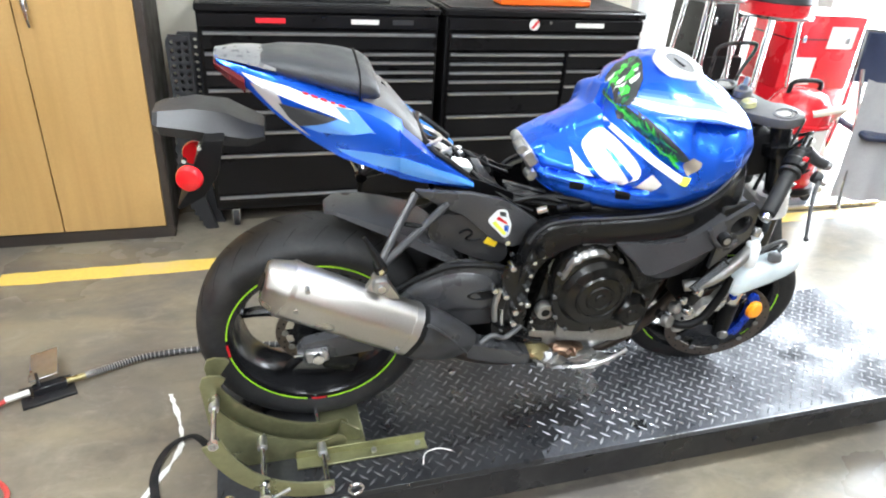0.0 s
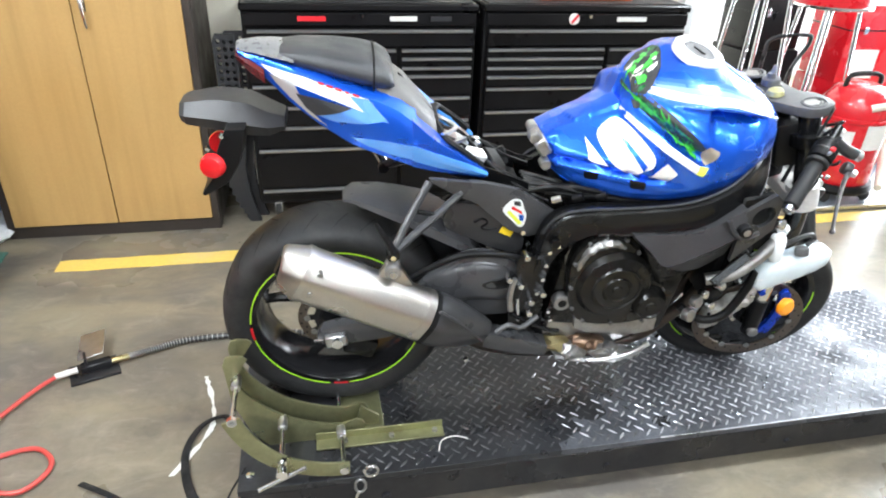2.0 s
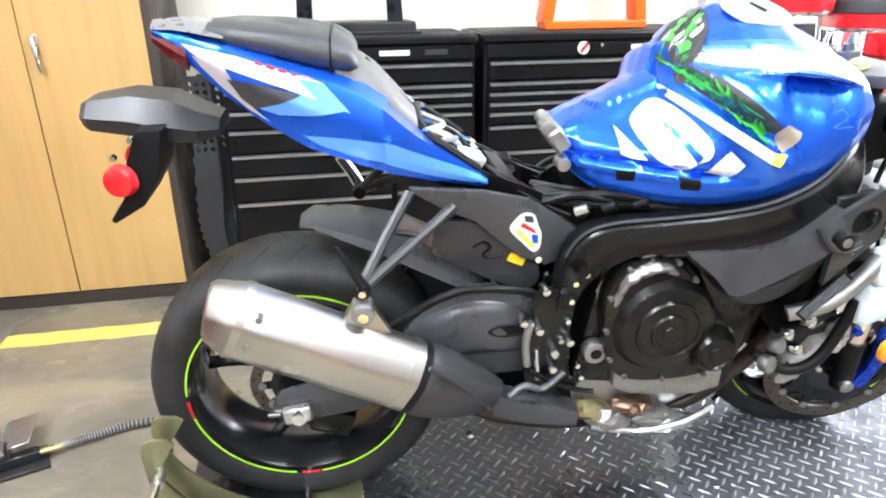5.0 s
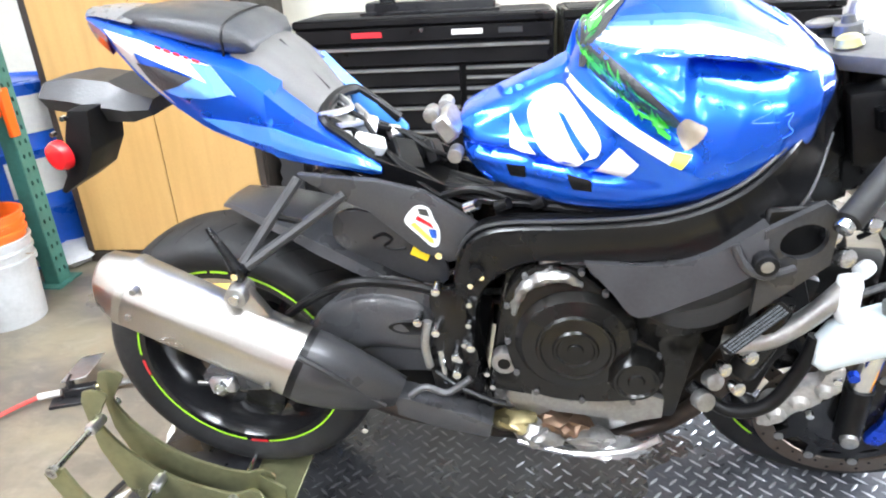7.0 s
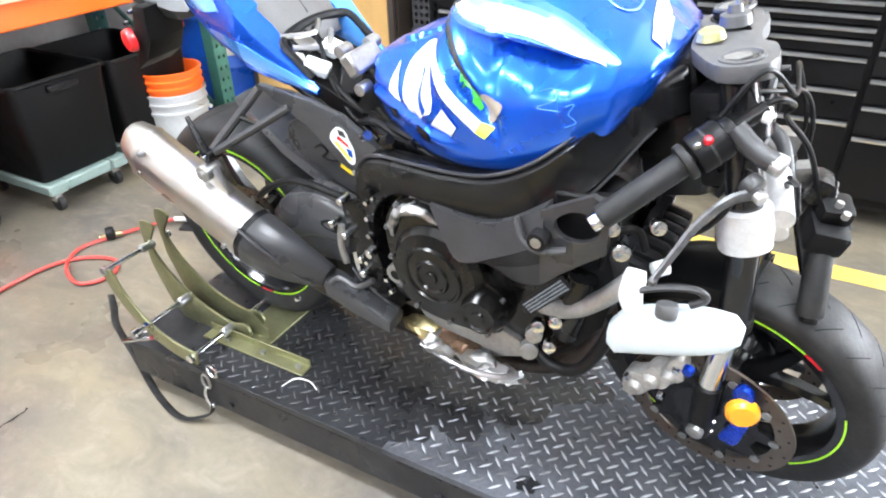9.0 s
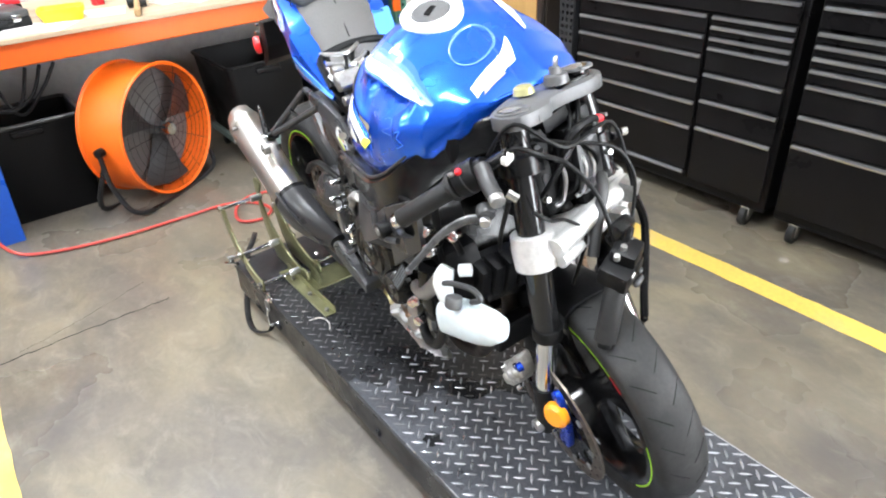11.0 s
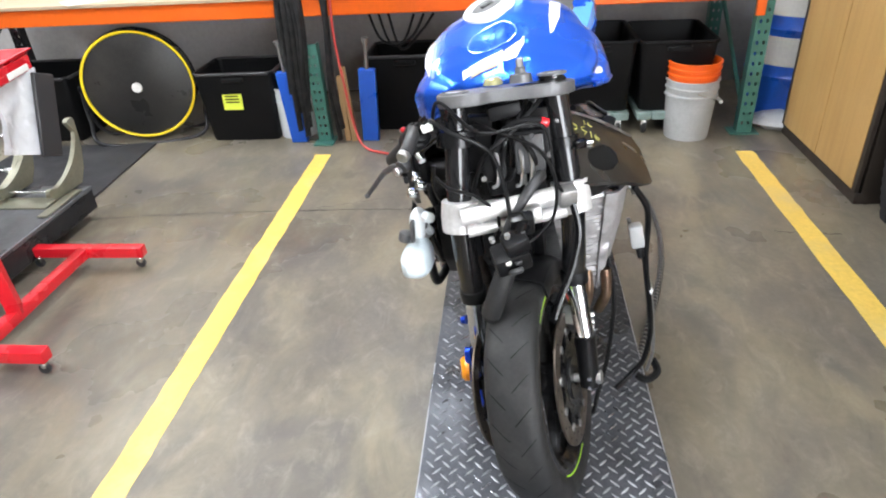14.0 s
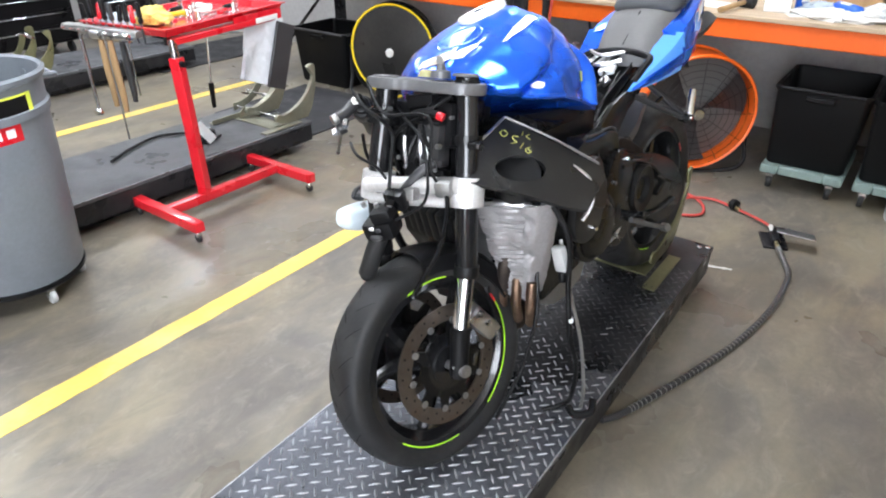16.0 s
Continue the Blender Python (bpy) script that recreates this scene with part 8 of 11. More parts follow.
part("radiator_top", tube(B(), [(1.05, 0.235, 0.652), (1.085, 0.15, 0.655), (1.098, 0.085, 0.652)], 0.009, 8, 5), ALU, ra)
for k in range(7):
    yk = -0.135 + 0.03 * k
    part("shroud_rib", box(B(), (0.052, 0.0285, 0.098 - 0.004 * abs(k - 3)), (1.112 - 0.9 * (yk - 0.01) ** 2, yk, 0.572), (0, 14, 0), bevel=0.012, seg=2), BLACK_PLASTIC, ra)
part("oil_cooler", box(B(), (0.035, 0.20, 0.10), (1.075, 0.0, 0.37), (0, 16, 0), bevel=0.005), BLACK_PLASTIC, bike)
res_path = [(1.098, -0.240, 0.538, 0.014, 0.024), (1.114, -0.240, 0.546, 0.024, 0.043), (1.15, -0.239, 0.564, 0.029, 0.044), (1.20, -0.234, 0.580, 0.034, 0.041), (1.245, -0.230, 0.592, 0.034, 0.034), (1.275, -0.227, 0.599, 0.028, 0.027), (1.292, -0.226, 0.601, 0.012, 0.013)]
res_rings = []
for p in spline([(x, y, z) for x, y, z, _, _ in res_path], 4):
    w, h = (lerp_table(p.x, [(q[0], q[k]) for q in res_path]) for k in (3, 4))
    res_rings.append([(p.x, p.y + w * math.copysign(abs(math.cos(a)) ** 0.7, math.cos(a)), p.z + h * math.copysign(abs(math.sin(a)) ** 0.7, math.sin(a))) for a in [2 * math.pi * k / 20 for k in range(20)]])
rs = part("coolant_reservoir", loft(B(), res_rings), RESERVOIR, bike, "white plastic coolant reservoir hanging from its hose", 50)
part("reservoir_seam", tube(B(), [(x, y - w * 0.86, z + 0.004) for x, y, z, w, _ in res_path[:-1]], 0.0022, 5, 4), WHITE_PLASTIC, rs)
part("reservoir_cap", cyl(B(), (1.186, -0.262, 0.622), (1.184, -0.254, 0.645), 0.017, seg=18, bevel=0.005), CLAMP_GREY, rs, "grey filler cap")
nk = part("filler_neck", tube(B(), [(1.126, -0.226, 0.668), (1.126, -0.236, 0.655), (1.124, -0.242, 0.632), (1.132, -0.242, 0.60)], lambda t: 0.014 + 0.006 * math.sin(3.0 * t), 14, 4), WHITE_PLASTIC, rs, "white filler neck")
part("neck_boss", cyl(B(), (1.146, -0.214, 0.664), (1.164, -0.196, 0.666), 0.013, seg=12, bevel=0.003), WHITE_PLASTIC, nk)
part("overflow_hose", tube(B(), [(1.14, -0.248, 0.648), (1.175, -0.24, 0.660), (1.215, -0.23, 0.664), (1.232, -0.228, 0.650), (1.212, -0.235, 0.636)], 0.006, 8, 6), GREY_PLASTIC, rs)
for pts, r, mt in (([(0.93, -0.21, 0.43), (0.99, -0.235, 0.40), (1.05, -0.24, 0.42), (1.09, -0.235, 0.50), (1.10, -0.235, 0.56)], 0.012, BLACK_PLASTIC),
                   ([(0.97, -0.225, 0.53), (1.03, -0.24, 0.555), (1.08, -0.242, 0.60), (1.12, -0.238, 0.65)], 0.016, CAST),
                   ([(1.02, -0.225, 0.56), (1.06, -0.235, 0.58), (1.09, -0.236, 0.61)], 0.014, WHITE_PLASTIC),
                   ([(1.06, -0.20, 0.63), (1.075, -0.21, 0.70), (1.11, -0.2, 0.72), (1.125, -0.19, 0.68)], 0.007, WIRE)):
    part("coolant_pipe", tube(B(), pts, r, 10, 6), mt, bike)
for x, y, z, r in ((0.955, -0.225, 0.46, 0.016), (0.965, -0.23, 0.49, 0.012), (0.99, -0.235, 0.455, 0.012), (0.945, -0.225, 0.415, 0.018), (1.0, -0.235, 0.52, 0.012), (1.10, -0.235, 0.705, 0.014), (1.08, -0.225, 0.735, 0.012), (1.14, -0.20, 0.74, 0.012)):
    part("hose_clip", cyl(B(), (x, y, z), (x + 0.008, y - 0.02, z + 0.006), r, seg=12, bevel=0.002), CHROME if r < 0.015 else CAST, bike)
lab = box(B(), (0.115, 0.002, 0.027), (0.996, -0.272, 0.596), (0, -50, 0))
part("data_label", lab, BLACK_PLASTIC, bike, "black data label printed in silver")
txt = B()
for k in range(4):
    bars_writing(txt, 0.104, 0.0036, 26, Matrix.Translation((0.996, -0.2738, 0.596)) @ pose(0, 0, 0, 0, -50, 0) @ Matrix.Translation((0, 0, 0.0088 - 0.0058 * k)), k)
part("label_print", txt, GREY_DRUM, bike)

# brake calipers, mudguard remains, amber reflector
cal = prism(B(), blob([(-0.158, 0.048), (-0.148, 0.07), (-0.118, 0.085), (-0.104, 0.118), (-0.075, 0.132), (-0.062, 0.168), (-0.043, 0.176), (-0.036, 0.12), (-0.058, 0.098), (-0.07, 0.068), (-0.094, 0.052), (-0.117, 0.014), (-0.153, -0.012), (-0.162, 0.012)], 2), -0.165, -0.129, bevel=0.007)
for v in cal.verts:
    v.co += Vector((noise.noise(v.co * 55), noise.noise(v.co * 55 + Vector((9, 0, 0))), noise.noise(v.co * 55 + Vector((0, 9, 0))))) * 0.004
bmesh.ops.transform(cal, matrix=FRONT_M, verts=cal.verts)
ca = part("brake_caliper", cal, CALIPER, bike, "scuffed pale front brake caliper", 40)
for x, z, r in ((-0.13, 0.035, 0.019), (-0.098, 0.078, 0.019), (-0.064, 0.118, 0.017)):
    part("piston_boss", lathe(B(), [(0, 0.012), (r * 0.6, 0.012), (r * 0.8, 0.008), (r, 0.0), (0, -0.004)], FRONT_M @ pose(x, -0.164, z, 90, 0, 0), 18), CALIPER, ca)
for x, z in ((-0.146, 0.06), (-0.05, 0.15), (-0.075, 0.05)):
    part("caliper_bolt", bolt(B(), FRONT_M @ Vector((x, -0.167, z)), FRONT_M.to_3x3() @ Vector((0, -1, 0)), 0.008, 0.006), CHROME, ca)
part("blue_bleed_bolt", bolt(B(), FRONT_M @ Vector((-0.028, -0.167, 0.166)), FRONT_M.to_3x3() @ Vector((0, -1, 0)), 0.011, 0.008), ANODISED_BLUE, ca)
c = FRONT_M @ Vector((-0.105, 0.085, 0.085))
ca = part("brake_caliper", box(B(), (0.05, 0.06, 0.12), tuple(c), (0, 38, -15), bevel=0.012, seg=2), ALU, bike, "scuffed bright front brake caliper")
for k in (-0.04, 0.0, 0.04):
    part("caliper_bolt", bolt(B(), c + Vector((k * 0.7, 0.032, k)), (0, 1, 0), 0.009, 0.006), CHROME, ca)
arm = prism(B(), blob([(0.035, -0.03), (0.05, 0.02), (0.055, 0.075), (0.045, 0.13), (0.062, 0.15), (0.08, 0.13), (0.086, 0.07), (0.078, 0.01), (0.066, -0.035)], 3), -0.147, -0.131, bevel=0.004)
bmesh.ops.transform(arm, matrix=FRONT_M, verts=arm.verts)
cl = part("caliper_bracket", arm, ANODISED_BLUE, bike, "blue anodised caliper bracket")
o = Vector((1.32, -0.136, 0.345))
fl = lathe(B(), [(0, 0.012), (0.022, 0.011), (0.029, 0.004), (0.03, -0.006), (0, -0.006)], Matrix.Translation(o) @ frame_of((0, 0, 0), (0.25, -1, 0.1)), 26)
part("amber_reflector", fl, AMBER, cl, "round amber reflector")
gu = []
for i in range(9):
    a = radians(158 - 72 * i / 8)
    rr = 0.292
    gu.append([tuple(FRONT_M @ Vector((rr2 * math.cos(a), y, rr2 * math.sin(a)))) for y, rr2 in ((-0.066, rr - 0.05), (-0.064, rr - 0.012), (-0.04, rr + 0.004), (0, rr + 0.008), (0.04, rr + 0.004), (0.064, rr - 0.012), (0.066, rr - 0.05), (0.06, rr - 0.05), (0.058, rr - 0.016), (0.036, rr - 0.001), (0, rr + 0.003), (-0.036, rr - 0.001), (-0.058, rr - 0.016), (-0.06, rr - 0.05))])
part("front_mudguard", loft(B(), gu), BLACK_PLASTIC, bike, "black plastic front mudguard", 50)
# wiring harness dangling on the left side down to the deck
for pts, r, mt in (([(1.05, 0.27, 0.66), (1.04, 0.30, 0.60), (1.03, 0.305, 0.54), (1.03, 0.30, 0.44), (1.035, 0.31, 0.30), (1.01, 0.315, 0.20), (1.0, 0.30, 0.10), (0.985, 0.27, 0.035), (1.03, 0.22, 0.014)], 0.0075, WIRE),
                   ([(1.02, 0.20, 0.48), (1.05, 0.22, 0.35), (1.09, 0.20, 0.2), (1.13, 0.17, 0.10), (1.15, 0.15, 0.04), (1.10, 0.12, 0.01)], 0.006, WIRE),
                   ([(1.0, 0.26, 0.55), (1.02, 0.30, 0.42), (1.0, 0.32, 0.28), (0.985, 0.325, 0.12), (0.97, 0.31, 0.03)], 0.005, CAST)):
    part("dangling_harness", tube(B(), pts, r, 8, 7), mt, bike, "black wiring harness hanging to the deck")
hc = part("harness_connector", box(B(), (0.026, 0.034, 0.07), (1.03, 0.278, 0.515), (8, 8, 0), bevel=0.009, seg=2), GREY_BUCKET, bike, "pale translucent plastic connector")
part("connector_foot", cyl(B(), (1.034, 0.284, 0.482), (1.036, 0.288, 0.455), 0.009, seg=10, bevel=0.002), BLACK_PLASTIC, hc)
part("harness_tape", cyl(B(), (1.033, 0.309, 0.345), (1.033, 0.309, 0.356), 0.0085, seg=10), WHITE_PLASTIC, bike)
part("air_fitting", tube(B(), [(0.99, 0.28, 0.03), (1.0, 0.31, 0.02), (0.97, 0.34, 0.025), (0.94, 0.33, 0.045)], 0.011, 8, 5), BLACK_PLASTIC, bike)
fc = part("fork_bracket", lathe(B(), [(0.0275, -0.011), (0.036, -0.010), (0.036, 0.010), (0.0275, 0.011)], Matrix.Translation(UP_L + (LO_L - UP_L) * 0.51) @ frame_of(LO_L, UP_L), 22, closed=True), SATIN_BLACK, bike, "black bracket clamped round the fork tube")
p = UP_L + (LO_L - UP_L) * 0.51
part("bracket_ear", box(B(), (0.022, 0.03, 0.016), tuple(p + Vector((0.02, 0.038, 0))), (0, 0, 20), bevel=0.003), SATIN_BLACK, fc)
part("bracket_bolt", cyl(B(), p + Vector((0.026, 0.052, 0)), p + Vector((0.03, 0.064, 0)), 0.008, seg=10), CHROME, fc)
# crowded cables, brackets and bolts between the fork tubes
rnd = random.Random(77)
for k in range(4):
    y0, y1 = rnd.uniform(-0.10, 0.11), rnd.uniform(-0.09, 0.11)
    z0 = rnd.uniform(0.86, 0.93)
    pts = [(1.16 + rnd.uniform(0, 0.03), y0, z0), (1.205 + rnd.uniform(0, 0.02), (2 * y0 + y1) / 3 + rnd.uniform(-0.03, 0.03), z0 - 0.04), (1.22 + rnd.uniform(-0.01, 0.025), (y0 + 2 * y1) / 3 + rnd.uniform(-0.02, 0.02), z0 - 0.09), (1.20 + rnd.uniform(-0.02, 0.03), y1, 0.735 + rnd.uniform(0, 0.03))]
    part("control_cable", tube(B(), pts, rnd.uniform(0.003, 0.006), 7, 6), WIRE, bike)
for k in range(6):
    x, y, z = 1.195 + rnd.uniform(0, 0.035), rnd.uniform(-0.09, 0.11), rnd.uniform(0.745, 0.905)
    part("bracket_bolt", cyl(B(), (x, y, z), (x + 0.012, y + rnd.uniform(-0.006, 0.006), z + 0.003), rnd.uniform(0.004, 0.006), seg=8), CLAMP_GREY, bike)
for k, (x, y, z, sx, sy, sz) in enumerate(((1.175, -0.055, 0.845, 0.06, 0.07, 0.12), (1.17, 0.065, 0.86, 0.05, 0.06, 0.10), (1.18, 0.0, 0.765, 0.06, 0.10, 0.06), (1.205, 0.055, 0.745, 0.04, 0.05, 0.03))):
    part("electrical_box", box(B(), (sx, sy, sz), (x, y, z), (4 * k, -14, 7 * k - 9), bevel=0.01, seg=2), BLACK_PLASTIC, bike)
for y, z in ((-0.02, 0.80), (0.03, 0.80), (0.05, 0.80)):
    part("stay_bracket", tube(B(), [(1.225, y, 0.845), (1.235, y + 0.004, 0.82), (1.232, y, 0.775), (1.225, y - 0.012, 0.762)], 0.0045, 6, 4), ALU, bike, "bare alloy stay")
# dark bundles and a box, added to fill the dark void under the raised left edge of the tank
for k in range(7):
    pts = [(0.62 + 0.05 * k, 0.06 + 0.012 * k, 0.74 + 0.008 * k), (0.72 + 0.04 * k, 0.11 + 0.008 * k, 0.765 + 0.006 * k), (0.84 + 0.02 * k, 0.13 + 0.004 * k, 0.79 + 0.006 * k), (1.0, 0.08 + 0.01 * k, 0.82 + 0.004 * k)]
    part("hose_run", tube(B(), pts, 0.006 + 0.001 * (k % 4), 7, 5), WIRE, bike)
part("airbox_lid", box(B(), (0.30, 0.18, 0.05), (0.82, 0.04, 0.785), (8, -8, 0), bevel=0.02, seg=2), BLACK_PLASTIC, bike)

# ---- racking bench along the far wall ----
RX = -1.5


def build_rack():
    r = thing("pallet_rack_bench", pose(-1.95, -1.27, 0), "pallet racking bench with orange beams and a worn wooden deck", "workbench")
    lay = lambda bm: (bmesh.ops.translate(bm, verts=bm.verts, vec=(1.95, 1.27, 0)), bm)[1]
    for x in (RX - 0.025, -2.45):
        part("beam", lay(box(B(), (0.05, 5.15, 0.105), (x, -1.27, 0.837), bevel=0.006)), ORANGE, r, "orange steel beam")
    part("deck", lay(box(B(), (1.02, 5.13, 0.022), (-1.97, -1.27, 0.902), bevel=0.003)), BENCH_WOOD, r, "worn plywood deck")
    for y in (1.345, -3.9):
        for x in (-1.52, -2.45):
            high = 2.1 if y > 0 else 0.88
            holes = [ring_of(0.018 * s, 0.06 + 0.06 * k, 0.008, 0.012, 6) for k in range(int((high - 0.1) / 0.06)) for s in (-1, 1)]
            bm = wall_with_hole(B(), [(-0.042, 0), (0.042, 0), (0.042, high), (-0.042, high)], holes, -0.003, 0.0)
            bmesh.ops.transform(bm, matrix=pose(x + 0.035, y, 0.008, 0, 0, 90), verts=bm.verts)
            part("upright", lay(bm), GREEN_STEEL if y > 0 else BLACK_STEEL, r, "green pierced steel upright" if y > 0 else "black pierced steel upright")
            part("upright_flange", lay(box(B(), (0.065, 0.004, 2.1 if y > 0 else 0.88), (x, y - 0.04, 1.058 if y > 0 else 0.448))), GREEN_STEEL if y > 0 else BLACK_STEEL, r)
            part("upright_flange", lay(box(B(), (0.065, 0.004, 2.1 if y > 0 else 0.88), (x, y + 0.04, 1.058 if y > 0 else 0.448))), GREEN_STEEL if y > 0 else BLACK_STEEL, r)
            part("foot_plate", lay(box(B(), (0.13, 0.17, 0.008), (x, y, 0.004), bevel=0.001)), GREEN_STEEL, r)
        for z0, z1 in ((0.1, 0.75), (0.75, 1.4))[: 2 if y > 0 else 1]:
            part("brace", lay(cyl(B(), (-1.55, y, z0), (-2.42, y, z1), 0.014, seg=8)), GREEN_STEEL if y > 0 else BLACK_STEEL, r)
    part("beam_clip", lay(box(B(), (0.02, 0.05, 0.2), (RX + 0.018, 1.315, 0.80), bevel=0.003)), ORANGE, r)
    return r


build_rack()


def build_drum_fan(at, turn, r, depth, shell, back, label, tilt=0, closed_face=False):
    """A portable drum fan: hoop shell, grille, hub, blades at rest and a tube stand."""
    f = thing("drum_fan", pose(*at, 0, 0, turn), label, "fan")
    z, dome = r + 0.035, 0.04 if closed_face else 0.0
    lay = pose(0, 0, z) @ pose(0, 0, 0, 90 - tilt, 0, 0)
    hoop = lathe(B(), [(r - 0.006, -depth / 2), (r + 0.006, -depth / 2 - 0.006), (r + 0.012, -depth / 2 + 0.004), (r, -depth / 2 + 0.012), (r, depth / 2 - 0.012), (r + 0.012, depth / 2 - 0.004), (r + 0.006, depth / 2 + 0.006), (r - 0.006, depth / 2), (r - 0.005, 0)], lay, 48, closed=True)
    part("drum", hoop, shell, f)
    if closed_face:
        part("rim_ring", tube(B(), [lay @ Vector((r * math.cos(a), r * math.sin(a), depth / 2)) for a in [2 * math.pi * i / 48 for i in range(48)]], 0.0095, 8, 1, closed=True, smooth=False), YELLOW, f, "yellow rim ring")
        part("face_disc", lathe(B(), [(0.0, depth / 2 + 0.05), (r * 0.3, depth / 2 + 0.043), (r * 0.65, depth / 2 + 0.026), (r - 0.012, depth / 2 + 0.0), (r - 0.012, depth / 2 - 0.008), (0.0, depth / 2 + 0.03)], lay, 48), FAN_BLACK, f, "dark mesh fan guard")
    g = B()
    rings = 9
    for k in range(1, 1 if closed_face else rings + 1):
        rr = r * k / rings * 0.985
        tube(g, [lay @ Vector((rr * math.cos(a), rr * math.sin(a), depth / 2 - 0.01 + 0.012 * (1 - (k / rings) ** 2))) for a in [2 * math.pi * i / 36 for i in range(36)]], 0.0013, 4, 1, closed=True, smooth=False)
    for i in range(0 if closed_face else 12):
        a = 2 * math.pi * i / 12
        cyl(g, lay @ Vector((0.04 * math.cos(a), 0.04 * math.sin(a), depth / 2 + 0.002)), lay @ Vector((r * math.cos(a), r * math.sin(a), depth / 2 - 0.01)), 0.0016, seg=5)
    if closed_face:
        g.free()
    else:
        tagged(part("grille", g, GREY_PLASTIC if back is BLACK_PLASTIC else WIRE, f), kind="stuff")
    part("back_guard", lathe(B(), [(0.0, 0.0), (r * 0.5, -0.005), (r - 0.007, -0.015), (r - 0.007, -0.02), (0.0, -0.008)], lay, 40), back, f)
    part("hub", lathe(B(), [(0.0, depth / 2 + 0.02 + dome), (0.03, depth / 2 + 0.018 + dome), (0.036, depth / 2 + dome), (0.03, -depth / 4), (0.0, -depth / 4)], lay, 20), PALE if back is BLACK_PLASTIC else CHROME, f)
    for i in range(3):
        bm = B()
        a0 = 2 * math.pi * i / 3 + 0.4
        rows = []
        for u in (0.05, 0.35, 0.7, 0.93):
            row = []
            for s in range(5):
                a = a0 + (s - 2) * 0.2 * (0.6 + 0.6 * u)
                row.append(lay @ (Vector((u * r * math.cos(a), u * r * math.sin(a), 0.06 + (s - 2) * 0.016)) if not closed_face else Vector((u * r * math.cos(a), u * r * math.sin(a), (s - 2) * 0.02))))
            rows.append(row + [p + lay.to_3x3() @ Vector((0, 0, -0.004)) for p in reversed(row)])
        loft(bm, rows)
        part("blade", bm, GREY_PLASTIC, f)
    for s in (-1, 1):
        part("pivot_knob", cyl(B(), (s * (r + 0.004), 0, z), (s * (r + 0.045), 0, z), 0.022, seg=12, bevel=0.004), BLACK_PLASTIC, f)
    part("stand", tube(B(), [(-r - 0.03, 0, z), (-r - 0.03, -0.02, z * 0.45), (-r * 0.85, -0.10, 0.016), (r * 0.85, -0.10, 0.016), (r + 0.03, -0.02, z * 0.45), (r + 0.03, 0, z)], 0.013, 8, 8), BLACK_STEEL, f)
    part("stand", tube(B(), [(-r - 0.03, 0, z * 0.8), (-r * 0.9, 0.14, 0.016), (r * 0.9, 0.14, 0.016), (r + 0.03, 0, z * 0.8)], 0.013, 8, 8), BLACK_STEEL, f)
    return f


build_drum_fan((-1.57, -0.225, 0), 125, 0.325, 0.26, ORANGE, HUMP_GREY, "orange drum fan with a steel grille standing on the floor")
build_drum_fan((-1.62, -2.53, 0), 105, 0.345, 0.10, BLACK_STEEL, BLACK_PLASTIC, "black drum fan with a yellow rim standing under the bench", closed_face=True)


def tapered_tub(size, h, taper, t=0.006, rim=0.02):
    """An open tub with sloped sides, wall thickness and a rolled rim."""
    sx, sy = size
    def ring(k, z):
        a, b, c = sx / 2 * k, sy / 2 * k, 0.03
        pts = []
        for qx, qy, st in ((1, 1, 0), (-1, 1, 90), (-1, -1, 180), (1, -1, 270)):
            for j in range(4):
                an = radians(st + 30 * j)
                pts.append((qx * (a - c) + c * math.cos(an), qy * (b - c) + c * math.sin(an), z))
        return pts
    k0, k1 = 1 - taper, 1.0
    i = t / max(sx, sy) * 2
    rings = [ring(k0 * 0.97, 0), ring(k0, 0.01), ring(k1, h - 0.02), ring(k1 + rim, h - 0.02), ring(k1 + rim, h), ring(k1 - i, h), ring(k0 - i, 0.014)]
    return loft(B(), rings)


BIN_BLACK = surface("dull_black_bin", (0.006, 0.006, 0.0065), 0.5, vary=0.25, scale=5, fine=120, bump=0.08, spec=0.16)


def build_bin(at, size, h, label, dolly, turn=0):
    b = thing("storage_bin", pose(*at, 0, 0, turn), label, "storage bin", "bins under the bench")
    z = 0.0
    if dolly:
        z = 0.15
    bm = tapered_tub(size, h, 0.12)
    bmesh.ops.translate(bm, verts=bm.verts, vec=(0, 0, z))
    part("tub", bm, BIN_BLACK, b)
    a, c = size[0] / 2 * 1.012, size[1] / 2 * 1.012
    part("rim", tube(B(), [(a - 0.03, -c, z + h - 0.008), (a, -c + 0.03, z + h - 0.008), (a, c - 0.03, z + h - 0.008), (a - 0.03, c, z + h - 0.008), (-a + 0.03, c, z + h - 0.008), (-a, c - 0.03, z + h - 0.008), (-a, -c + 0.03, z + h - 0.008), (-a + 0.03, -c, z + h - 0.008)], 0.011, 6, 1, closed=True, smooth=False), BIN_BLACK if dolly else GREY_PLASTIC, b, "rolled rim")
    for s in (-1, 1):
        part("handle", box(B(), (0.03, 0.14, 0.03), (s * (a + 0.004), 0, z + h - 0.045), bevel=0.006), BIN_BLACK, b)
    return b


